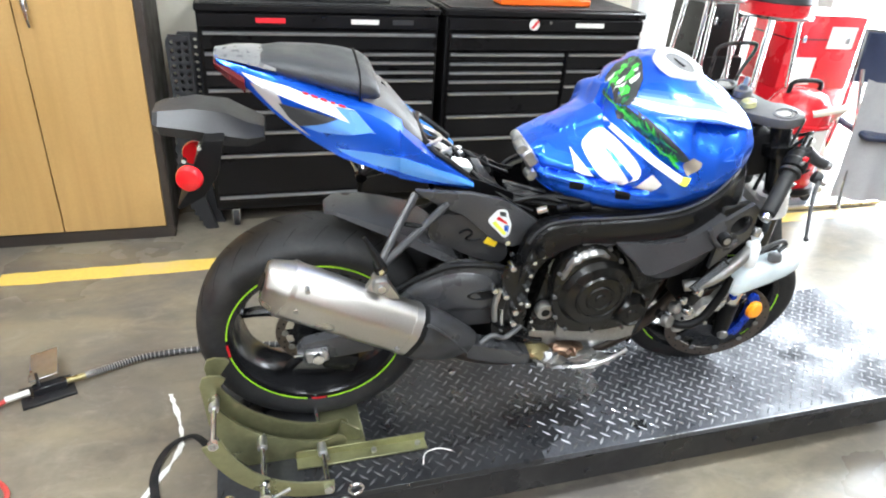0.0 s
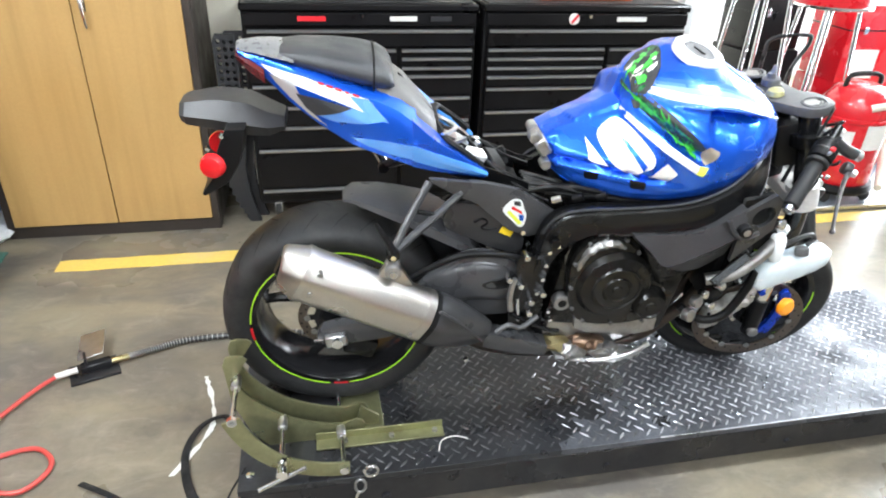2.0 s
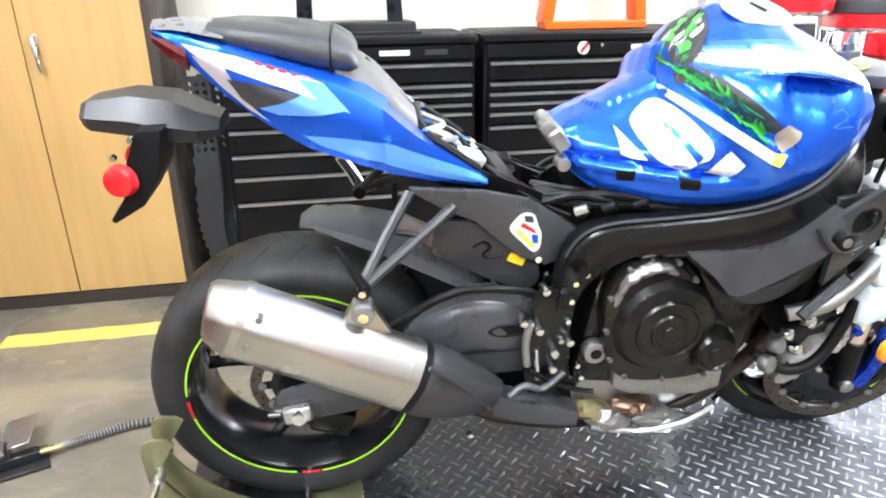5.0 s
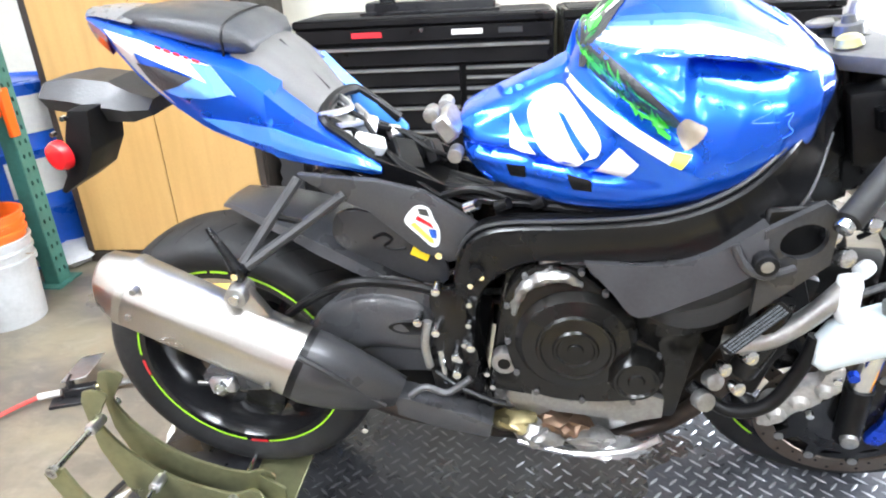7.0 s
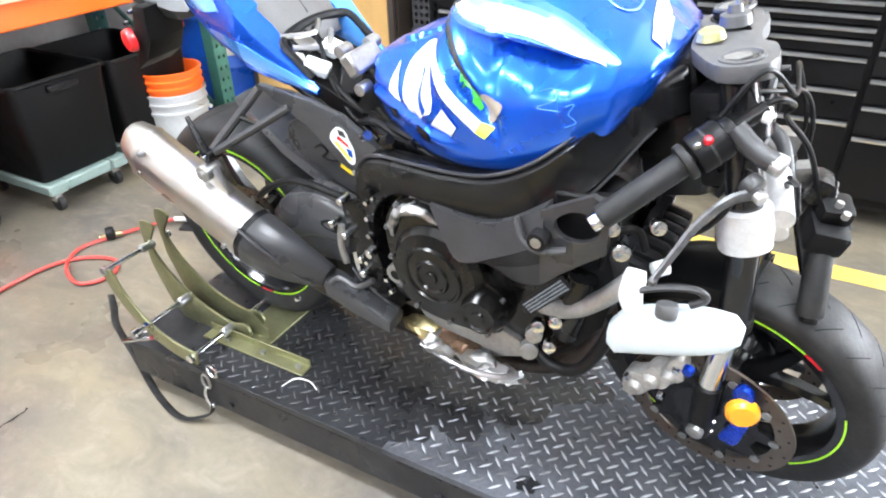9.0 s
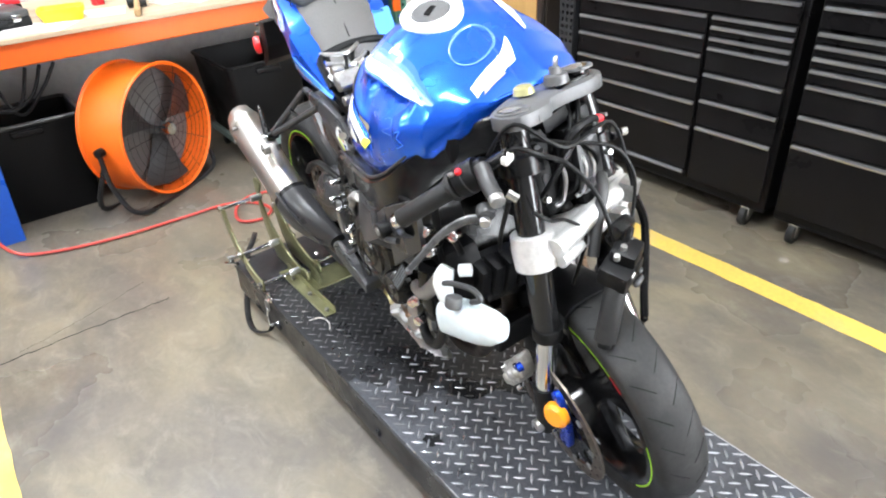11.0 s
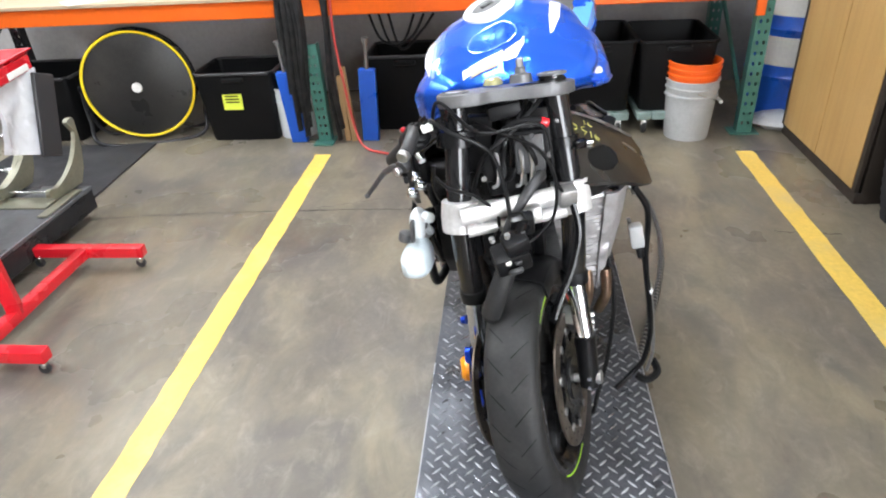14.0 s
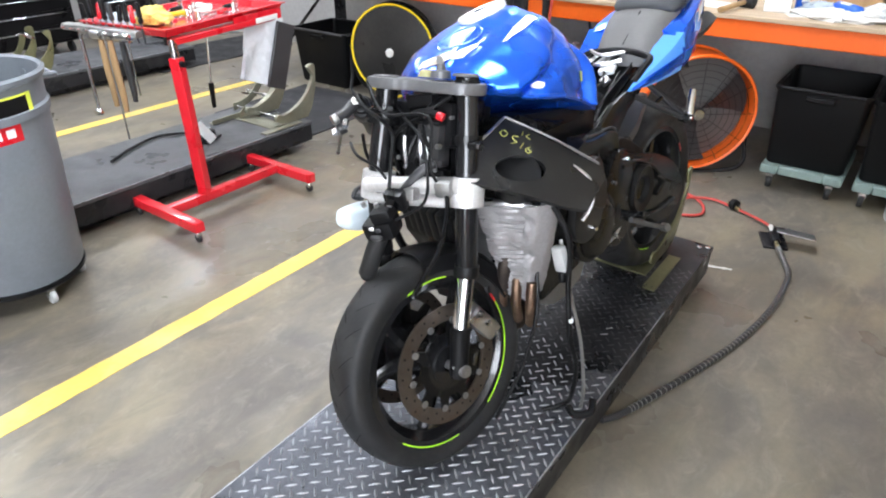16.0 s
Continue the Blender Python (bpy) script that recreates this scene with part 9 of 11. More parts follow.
def build_dolly(at, size, turn=0):
    d = thing("bin_dolly", pose(*at, 0, 0, turn), "grey-green plastic dolly on castors under a bin", "dolly", "bin dollies")
    sx, sy = size
    for y in (-sy / 2 + 0.05, sy / 2 - 0.05):
        part("deck_rail", box(B(), (sx, 0.09, 0.05), (0, y, 0.122), bevel=0.008), GREEN_GREY, d)
    for x in (-sx / 2 + 0.05, sx / 2 - 0.05):
        part("deck_rail", box(B(), (0.09, sy - 0.19, 0.05), (x, 0, 0.122), bevel=0.008), GREEN_GREY, d)
    for x in (-sx / 2 + 0.06, sx / 2 - 0.06):
        for y in (-sy / 2 + 0.06, sy / 2 - 0.06):
            k = part("castor", cyl(B(), (x, y - 0.014, 0.038), (x, y + 0.014, 0.038), 0.038, seg=16, bevel=0.005), RUBBER, d)
            part("castor_fork", box(B(), (0.04, 0.042, 0.05), (x, y, 0.072), bevel=0.004), CHROME, k)
    return d


GREEN_GREY = surface("grey_green_plastic", (0.20, 0.27, 0.25), 0.5, vary=0.12, scale=8, bump=0.05)
for y, hh in ((0.44, 0.435), (0.90, 0.425)):
    build_dolly((-1.76, y, 0), (0.56, 0.42))
    build_bin((-1.76, y, 0), (0.56, 0.44), hh, "open black plastic storage bin on a grey dolly under the bench", True)
lb = build_bin((-1.72, -1.845, 0), (0.42, 0.52), 0.46, "open black plastic bin with a yellow label under the bench", False)
part("label", box(B(), (0.003, 0.13, 0.12), (0.205, -0.03, 0.28), (0, -5, 0)), LABEL_YELLOW, lb, "yellow printed label")
bars = B()
for k in range(4):
    box(bars, (0.002, 0.09, 0.008), (0.2085 + 0.0025 * (k - 1.5) * -0.7, -0.03, 0.31 - 0.02 * k), (0, -5, 0))
part("label_print", bars, BLACK_PLASTIC, lb)
build_bin((-1.8, -3.3, 0), (0.5, 0.6), 0.45, "open black plastic storage bin under the bench", False)
build_bin((-1.85, -0.75, 0), (0.4, 0.5), 0.5, "open black plastic storage bin behind the tools", False)


def build_bucket(at, label, material, h=0.35, r=0.15, z0=0.0, bail=True):
    b = thing("bucket", pose(*at), label, "bucket", "plastic buckets")
    prof = [(0, 0.0), (r * 0.86, 0.0), (r * 0.87, 0.01), (r * 0.97, h * 0.72), (r * 1.03, h * 0.72), (r * 1.03, h * 0.76), (r * 0.98, h * 0.77), (r * 0.99, h * 0.84), (r * 1.04, h * 0.85), (r * 1.04, h * 0.88), (r * 1.0, h * 0.89), (r, h - 0.012), (r * 1.05, h - 0.01), (r * 1.05, h), (r * 0.97, h), (r * 0.84, 0.012), (0, 0.012)]
    part("body", lathe(B(), prof, None, 36), material, b)
    if bail:
        part("bail", tube(B(), [(r, 0, h * 0.82), (r * 0.8, 0.09, h * 0.72), (0, r * 1.12, h * 0.60), (-r * 0.8, 0.09, h * 0.72), (-r, 0, h * 0.82)], 0.0025, 6), CHROME, b, "steel wire bail")
        part("grip", cyl(B(), (-0.05, r * 1.13, h * 0.605), (0.05, r * 1.13, h * 0.605), 0.011, seg=10), WHITE_PLASTIC, b)
    return b


build_bucket((-1.49, 1.0, 0), "worn grey plastic bucket on the concrete floor", GREY_BUCKET, 0.36, 0.15)
build_bucket((-1.49, 1.0, 0.165), "orange plastic bucket nested in a grey one", ORANGE_PLASTIC, 0.30, 0.148, bail=False)
build_bucket((-1.66, -1.51, 0), "white plastic bucket with a red printed band by the bench", WHITE_PLASTIC, 0.34, 0.14)


def build_drum(at):
    d = thing("oil_drum", pose(*at), "blue steel oil drum with white labels beside the rack", "drum")
    r, h = 0.29, 0.88
    prof = [(0, 0), (r - 0.005, 0), (r + 0.006, 0.006), (r, 0.02), (r, h * 0.32), (r + 0.01, h * 0.335), (r, h * 0.35), (r, h * 0.64), (r + 0.01, h * 0.655), (r, h * 0.67), (r, h - 0.02), (r + 0.006, h - 0.006), (r - 0.006, h), (r - 0.012, h - 0.015), (0, h - 0.015)]
    part("shell", lathe(B(), prof, None, 40), BLUE_DRUM, d)
    for z, a0 in ((0.45, -20), (0.74, -28)):
        bm = lathe(B(), [(r + 0.002, z - 0.085), (r + 0.0035, z - 0.085), (r + 0.0035, z + 0.085), (r + 0.002, z + 0.085)], pose(0, 0, 0, 0, 0, a0 - 40), 14, closed=True, arc=0.2)
        part("label", bm, PALE, d, "white paper label")
    return d


build_drum((-1.86, 1.72, 0))
bag = solo("clear_bag", lathe(B(), [(0, 0), (0.13, 0.005), (0.17, 0.05), (0.1, 0.11), (0.03, 0.13), (0, 0.13)], None, 14), BAG, pose(-1.62, 1.62, 0) @ Matrix.Diagonal((1, 1.25, 0.8, 1)), "crumpled clear plastic bag on the floor by the drum", "bag")
for v in bag.data.vertices:
    v.co += 0.02 * noise.noise_vector(v.co * 18)

# blue jack legs, timber and straps by the bench
for y, x, tilt in ((-1.46, -1.50, 3), (-0.985, -1.505, -3)):
    j = thing("jack_leg", pose(x, y, 0, tilt, 3, 0), "blue painted steel jack leg leaning by the bench", "jack leg", "blue jack legs")
    part("pad", box(B(), (0.05, 0.105, 0.47), (0, 0, 0.235), bevel=0.004), BLUE_DRUM, j)
    part("screw", cyl(B(), (0, 0, 0.46), (0, 0, 0.66), 0.012, seg=10), CAST, j)
    part("screw_head", cyl(B(), (0, 0, 0.64), (0, 0, 0.66), 0.022, seg=8), CAST, j)
for y, x, h, tilt in ((-1.09, -1.49, 0.48, 4), (-1.135, -1.50, 0.42, 2)):
    solo("timber_stick", box(B(), (0.035, 0.035, h), (0, 0, h / 2), bevel=0.003), STICK_WOOD, pose(x, y, 0, tilt, -2, 0), "rough timber stick leaning by the bench", "timber", "timber sticks")
g = thing("rack_offcut", pose(-1.50, -1.285, 0, 1, 0, 0), "short green pierced steel post with a foot by the bench", "steel post")
holes = [ring_of(0.016 * s, 0.05 + 0.055 * k, 0.008, 0.011, 6) for k in range(10) for s in (-1, 1)]
bm = wall_with_hole(B(), [(-0.04, 0), (0.04, 0), (0.04, 0.62), (-0.04, 0.62)], holes, -0.003, 0.0)
bmesh.ops.transform(bm, matrix=pose(0.03, 0, 0.01, 0, 0, 90), verts=bm.verts)
part("web", bm, GREEN_STEEL, g)
for s in (-1, 1):
    part("flange", box(B(), (0.06, 0.004, 0.62), (0, s * 0.04, 0.32)), GREEN_STEEL, g)
part("foot_plate", box(B(), (0.16, 0.13, 0.01), (0.02, 0, 0.005), bevel=0.001), GREEN_STEEL, g)
for k, (y, low) in enumerate(((-1.455, 0.34), (-1.435, 0.20), (-1.415, 0.10), (-1.39, 0.16), (-1.37, 0.05), (-1.35, 0.22), (-1.33, 0.12), (-1.305, 0.30), (-1.185, 0.02), (-1.165, 0.10))):
    rnd = random.Random(k)
    lean = (-1.385 - y) * 0.35 if y < -1.25 else 0.0
    x = -1.445 + rnd.uniform(-0.02, 0.025)
    pts = [(x - 0.02, y + lean * 0.6, 0.93), (x, y + rnd.uniform(-0.012, 0.012), 0.72), (x + 0.01, y + lean + rnd.uniform(-0.015, 0.015), (0.72 + low) / 2), (x, y + lean + rnd.uniform(-0.02, 0.02), low)]
    solo("tie_down_strap", tube(B(), pts, 0.021, 8, 8, flat=0.35), CLOTH_STRAP, pose(0, 0, 0), "black webbing tie-down strap hanging from the bench", "strap", "hanging straps")
for k in range(3):
    y = -0.82 + 0.06 * k
    pts = [(-1.6, y - 0.12, 0.78), (-1.58, y - 0.05, 0.62 - 0.03 * k), (-1.58, y + 0.08, 0.6 + 0.03 * k), (-1.6, y + 0.16, 0.76)]
    solo("hanging_cable", tube(B(), pts, 0.008, 6, 8), WIRE, pose(0, 0, 0), "black cable loop hanging under the bench", "cable", "hanging cables")

# red air hose: down from the bench, over the floor to the lift's foot pedal
solo("air_hose", tube(B(), [(-1.46, -1.12, 1.05), (-1.44, -1.13, 0.7), (-1.42, -1.10, 0.4), (-1.38, -1.06, 0.15), (-1.32, -1.0, 0.03), (-1.24, -0.86, 0.012), (-1.17, -0.6, 0.012), (-1.15, -0.3, 0.012), (-1.14, -0.06, 0.012), (-1.06, 0.06, 0.012), (-0.93, 0.1, 0.012), (-0.86, 0.02, 0.012), (-0.92, -0.07, 0.012), (-1.05, -0.03, 0.02), (-1.14, 0.09, 0.014), (-1.10, 0.22, 0.014), (-1.02, 0.36, 0.02), (-0.955, 0.432, 0.027)], 0.0075, 8, 8), RED_HOSE, pose(0, 0, 0), "red rubber air hose coiled over the floor", "hose")
fp = thing("foot_pedal", pose(-0.85, 0.47, 0, 0, 0, 20), "black foot valve with a bright steel treadle on the floor", "foot pedal")
part("base", box(B(), (0.16, 0.11, 0.012), (0, 0, 0.006), bevel=0.002), BLACK_STEEL, fp)
part("valve", box(B(), (0.10, 0.035, 0.03), (0.01, 0, 0.027), bevel=0.004), BLACK_STEEL, fp)
part("treadle", box(B(), (0.085, 0.17, 0.004), (0.01, 0.085, 0.062), (-4, -8, -8), bevel=0.001), ALU, fp, "bright steel treadle")
part("treadle_leg", box(B(), (0.01, 0.05, 0.06), (-0.02, 0.015, 0.04), (0, 0, 0), bevel=0.002), BLACK_STEEL, fp)
for s in (-1, 1):
    part("hose_fitting", cyl(B(), (0.05 * s, 0, 0.028), (0.12 * s, 0, 0.026), 0.011, seg=10), BRASS if s > 0 else PALE, fp)
kn = thing("hose_coupling", pose(-1.105, 0.215, 0.014, 0, 0, 55), "black plastic coupling on the red air hose", "coupling")
part("collar", lathe(B(), [(0.008, -0.02), (0.026, -0.016), (0.03, 0.0), (0.026, 0.016), (0.008, 0.02)], pose(0, 0, 0.016, 0, 90, 0), 20, closed=True), BLACK_PLASTIC, kn)
part("nipple", cyl(B(), (-0.04, 0, 0.006), (0.045, 0, 0.006), 0.011, seg=10), BRASS, kn)
hose = B()
tube(hose, [(-0.74, 0.51, 0.027), (-0.66, 0.55, 0.02), (-0.52, 0.60, 0.014), (-0.24, 0.60, 0.012), (0.07, 0.55, 0.012), (0.38, 0.46, 0.012), (0.68, 0.355, 0.014), (0.80, 0.31, 0.04)], 0.011, 10, 10)
solo("lift_hose", hose, GREY_PLASTIC, pose(0, 0, 0), "grey corrugated air line running from the pedal to the lift", "hose")
ribs = B()
path = spline([(-0.74, 0.51, 0.027), (-0.66, 0.55, 0.02), (-0.52, 0.60, 0.014), (-0.24, 0.60, 0.012), (0.07, 0.55, 0.012), (0.38, 0.46, 0.012), (0.68, 0.355, 0.014)], 28)
for i in range(1, len(path) - 1, 2):
    d = (path[i + 1] - path[i - 1]).normalized() * 0.002
    cyl(ribs, path[i] - d, path[i] + d, 0.0125, seg=8)
solo("hose_coil_guard", ribs, CAST, pose(0, 0, 0), "steel spiral guard round the air line", "hose guard", kind="stuff")

# ---- neighbouring bay: second lift, red tool stand, waste bin ----
def build_side_lift(x0, x1, y0, y1, label):
    lift = thing("motorcycle_lift", pose((x0 + x1) / 2, (y0 + y1) / 2, 0), label, "motorcycle lift")
    lx, ly = x1 - x0, y1 - y0
    part("deck", box(B(), (lx, ly, 0.02), (0, 0, DECK - 0.01), bevel=0.003), WORN_DECK, lift, "black deck sheet worn to grey")
    for s in (-1, 1):
        part("side_rail", box(B(), (lx - 0.01, 0.036, 0.105), (0, s * (ly / 2 - 0.02), DECK - 0.0725), bevel=0.005), BLACK_STEEL, lift)
        part("end_rail", box(B(), (0.036, ly - 0.09, 0.1), (s * (lx / 2 - 0.03), 0, DECK - 0.072), bevel=0.005), BLACK_STEEL, lift)
    part("base_frame", box(B(), (lx - 0.3, ly - 0.16, 0.05), (0, 0, 0.025), bevel=0.01), BLACK_STEEL, lift)
    part("edge_wear", box(B(), (lx - 0.2, 0.004, 0.004), (0.05, ly / 2 - 0.001, DECK - 0.001), bevel=0.001), TREAD, lift, "bright worn deck edge")
    return lift


WORN_DECK = surface("worn_deck_sheet", (0.085, 0.087, 0.092), 0.42, vary=0.3, scale=4, fine=60, bump=0.08, stain=(0.024, 0.024, 0.026), stain_amount=0.7, rough_vary=0.3)
build_side_lift(-0.46, 2.0, -2.90, -2.27, "black motorcycle lift lowered to the floor in the next bay")
VISE_2 = copy_thing(VISE, pose(-0.40, -2.62, DECK))
ZINC = surface("pale_zinc_plate", (0.30, 0.295, 0.225), 0.38, metal=0.7, vary=0.14, scale=8, fine=60, bump=0.04, stain=(0.2, 0.19, 0.16), stain_amount=0.4)
for ob in VISE_2.children_recursive:
    if ob.type == "MESH" and ob.material_slots and ob.material_slots[0].material == OLIVE:
        ob.material_slots[0].link = "OBJECT"
        ob.material_slots[0].material = ZINC
for ob in [c for c in VISE_2.children if c.name.startswith("clamp_plate")]:
    for k in (1, 2):
        twin = new("clamp_plate", ob.data)
        twin.parent = VISE_2
        twin.matrix_basis = ob.matrix_basis @ Matrix.Translation((0, 0.0085 * k, 0))
        twin.material_slots[0].link = "OBJECT"
        twin.material_slots[0].material = ZINC
tagged(VISE_2, "pale zinc-plated wheel vise standing empty on the next lift", "wheel vise")
build_side_lift(-1.35, 1.2, -5.45, -4.75, "black motorcycle lift lowered to the floor in the far bay")
VISE_3 = copy_thing(VISE, pose(0.06, -5.05, DECK))
tagged(VISE_3, "olive zinc-plated wheel vise standing empty on the far lift", "wheel vise")

p2 = thing("foot_pedal", pose(0.16, -2.52, DECK, 0, 0, 25), "black foot valve with a white treadle on the lift", "foot pedal")
part("base", box(B(), (0.16, 0.11, 0.012), (0, 0, 0.006), bevel=0.002), BLACK_STEEL, p2)
part("valve", box(B(), (0.10, 0.04, 0.03), (-0.03, 0, 0.027), bevel=0.004), BLACK_STEEL, p2)
part("treadle", box(B(), (0.085, 0.13, 0.004), (0.05, 0.03, 0.065), (-52, 8, 0), bevel=0.001), WHITE_PLASTIC, p2, "white treadle")
part("treadle_leg", box(B(), (0.012, 0.05, 0.05), (0.03, 0.0, 0.037), bevel=0.002), BLACK_STEEL, p2)
for s in (-1, 1):
    part("hose_fitting", cyl(B(), (-0.02 + 0.05 * s, -0.03, 0.028), (-0.02 + 0.09 * s, -0.03, 0.028), 0.009, seg=10), CHROME, p2)
solo("pedal_hose", tube(B(), [(0.14, -2.55, DECK + 0.028), (0.2, -2.7, DECK + 0.014), (0.33, -2.78, DECK + 0.012), (0.52, -2.72, DECK + 0.012), (0.7, -2.62, DECK + 0.012)], 0.008, 8), WIRE, pose(0, 0, 0), "black rubber air line lying on the lift deck", "hose")

solo("floor_mat", box(B(), (0.95, 0.95, 0.012), (0, 0, 0.006), bevel=0.004), MAT_BLACK, pose(-1.0, -2.92, 0, 0, 0, 2), "dark ribbed rubber mat on the concrete beside the lift", "mat", "rubber mats")
solo("floor_mat", box(B(), (1.5, 0.8, 0.012), (0, 0, 0.006), bevel=0.004), MAT_BLACK, pose(-1.75, -5.1, 0, 0, 0, -3), "dark rubber mat on the concrete in the far bay", "mat", "rubber mats")


def square_tube(a, b, w):
    """A square steel tube with rounded edges from a to b."""
    a, b = Vector(a), Vector(b)
    m = Matrix.Translation((a + b) / 2) @ frame_of(a, b)
    vs = bmesh.ops.create_cube((bm := B()), size=1, matrix=m @ Matrix.Diagonal((w, w, (b - a).length, 1)))["verts"]
    bmesh.ops.bevel(bm, geom=list({e for v in vs for e in v.link_edges}), offset=0.005, segments=2, affect="EDGES", profile=0.6)
    return bm


TRAY = pose(0.22, -2.37, 0.895, 0, 0, 10.5)


def build_tool_stand():
    """A rolling tray on a T post: two foot tubes, a cross tube, a red post with a chrome slide, a shallow tray."""
    s = thing("rolling_tool_stand", pose(0.42, -2.03, 0), "red rolling tool stand with a chrome post and a shallow tray", "tool stand")
    lay = lambda bm: (bmesh.ops.translate(bm, verts=bm.verts, vec=(-0.42, 2.03, 0)), bm)[1]
    for x in (0.785, 0.055):
        part("foot", lay(square_tube((x, -2.31, 0.085), (x, -1.75, 0.085), 0.05)), RED, s, "red square-tube foot")
        for y in (-2.28, -1.78):
            k = part("castor", lay(cyl(B(), (x - 0.009, y, 0.022), (x + 0.009, y, 0.022), 0.022, seg=16, bevel=0.004)), GREY_PLASTIC, s)
            part("castor_fork", lay(box(B(), (0.026, 0.02, 0.034), (x, y + 0.004, 0.043), bevel=0.003)), CHROME, k)
    part("cross_tube", lay(square_tube((0.055, -2.03, 0.087), (0.785, -2.03, 0.087), 0.046)), RED, s)
    part("post", lay(square_tube((0.545, -2.03, 0.09), (0.552, -2.045, 0.80), 0.052)), RED, s)
    part("slide", lay(cyl(B(), (0.552, -2.045, 0.79), (0.553, -2.05, 0.885), 0.021, seg=20)), CHROME, s, "chrome sliding post")
    part("clamp_knob", lay(cyl(B(), (0.552, -2.018, 0.775), (0.552, -1.99, 0.775), 0.014, seg=10)), BLACK_PLASTIC, s)
    part("tray_arm", lay(box(B(), (0.55, 0.05, 0.03), (0.29, -2.10, 0.872), (0, 0, 10), bevel=0.004)), RED, s)
    a, b, t = 0.425, 0.27, 0.028
    rings = [[(x, y, 0) for x, y in ((a - 0.02, b - 0.02), (-a + 0.02, b - 0.02), (-a + 0.02, -b + 0.02), (a - 0.02, -b + 0.02))],
             [(x, y, 0.034) for x, y in ((a, b), (-a, b), (-a, -b), (a, -b))], [(x, y, 0.036) for x, y in ((a + 0.012, b + 0.012), (-a - 0.012, b + 0.012), (-a - 0.012, -b - 0.012), (a + 0.012, -b - 0.012))],
             [(x, y, 0.04) for x, y in ((a + 0.012, b + 0.012), (-a - 0.012, b + 0.012), (-a - 0.012, -b - 0.012), (a + 0.012, -b - 0.012))],
             [(x, y, 0.04) for x, y in ((a - 0.004, b - 0.004), (-a + 0.004, b - 0.004), (-a + 0.004, -b + 0.004), (a - 0.004, -b + 0.004))], [(x, y, 0.004) for x, y in ((a - 0.024, b - 0.024), (-a + 0.024, b - 0.024), (-a + 0.024, -b + 0.024), (a - 0.024, -b + 0.024))]]
    tray = part("tray", loft(B(), rings), RED, s, "red steel tray")
    tray.matrix_basis = Matrix.Translation((-0.42, 2.03, 0)) @ TRAY
    for z, h, x0, x1, mt in ((0.0, 0.062, -0.40, -0.02, RED), (-0.012, 0.028, -0.36, -0.18, PALE)):
        skirt = part("side_panel" if mt is RED else "nameplate", box(B(), (x1 - x0, 0.012 if mt is RED else 0.004, h), ((x0 + x1) / 2, b + (0.0 if mt is RED else 0.009), z - 0.01), bevel=0.002), mt, s, "white badge plate" if mt is PALE else "")
        skirt.matrix_basis = Matrix.Translation((-0.42, 2.03, 0)) @ TRAY
    return s


build_tool_stand()


def in_tray(x, y, z=0.0045, *turn):
    return TRAY @ pose(x, y, z, *turn)


def wrench(length, w):
    bm = B()
    box(bm, (length * 0.8, w, 0.006), (0, 0, 0.004), bevel=0.002)
    lathe(bm, [(0.0, 0), (w * 1.1, 0), (w * 1.1, 0.008), (0, 0.008)], pose(length * 0.42, 0, 0), 12)
    prism(bm, [(-0.5 * length, -w * 1.1), (-0.4 * length, -w * 1.0), (-0.36 * length, 0), (-0.4 * length, w * 1.0), (-0.5 * length, w * 1.1), (-0.46 * length, 0)], 0, 0.008, pose(0, 0, 0, -90, 0, 0) @ Matrix.Diagonal((1, -1, 1, 1)))
    return bm


rnd = random.Random(11)
for k in range(16):
    x, y = -0.34 + 0.68 * ((k * 0.618) % 1), -0.20 + 0.4 * ((k * 0.381) % 1)
    solo("wrench", wrench(rnd.uniform(0.14, 0.26), rnd.uniform(0.009, 0.013)), CHROME, in_tray(x, y, 0.006 + 0.002 * (k % 3), 0, 0, rnd.uniform(-25, 25)), "chrome combination wrench lying in the red tray", "wrench", "tools in the tray")
for k in range(10):
    x, y = -0.3 + 0.62 * ((k * 0.618 + 0.3) % 1), -0.18 + 0.36 * ((k * 0.273) % 1)
    r = rnd.uniform(0.011, 0.018)
    solo("socket", lathe(B(), [(0.0, 0), (r, 0), (r, 0.025), (r * 0.85, 0.028), (r * 0.85, 0.045), (r * 0.6, 0.045), (r * 0.6, 0.02), (0, 0.02)], None, 14), CHROME, in_tray(x, y, 0.012), "chrome socket standing in the red tray", "socket", "tools in the tray")
for k, (x, y, turn, mat) in enumerate(((-0.1, 0.12, 15, RED), (0.05, -0.05, -20, YELLOW), (-0.25, 0.03, 5, BLACK_PLASTIC), (0.2, 0.1, 40, RED), (-0.05, -0.16, 10, BLACK_PLASTIC))):
    d = thing("screwdriver", in_tray(x, y, 0.028, 0, 0, turn), "screwdriver with a plastic grip lying in the tray", "screwdriver", "tools in the tray")
    part("grip", cyl(B(), (-0.06, 0, 0), (0.03, 0, 0), 0.013, 0.011, seg=8, bevel=0.003), mat, d)
    part("shaft", cyl(B(), (0.03, 0, 0), (0.15, 0, -0.008), 0.0035, seg=8), CHROME, d)


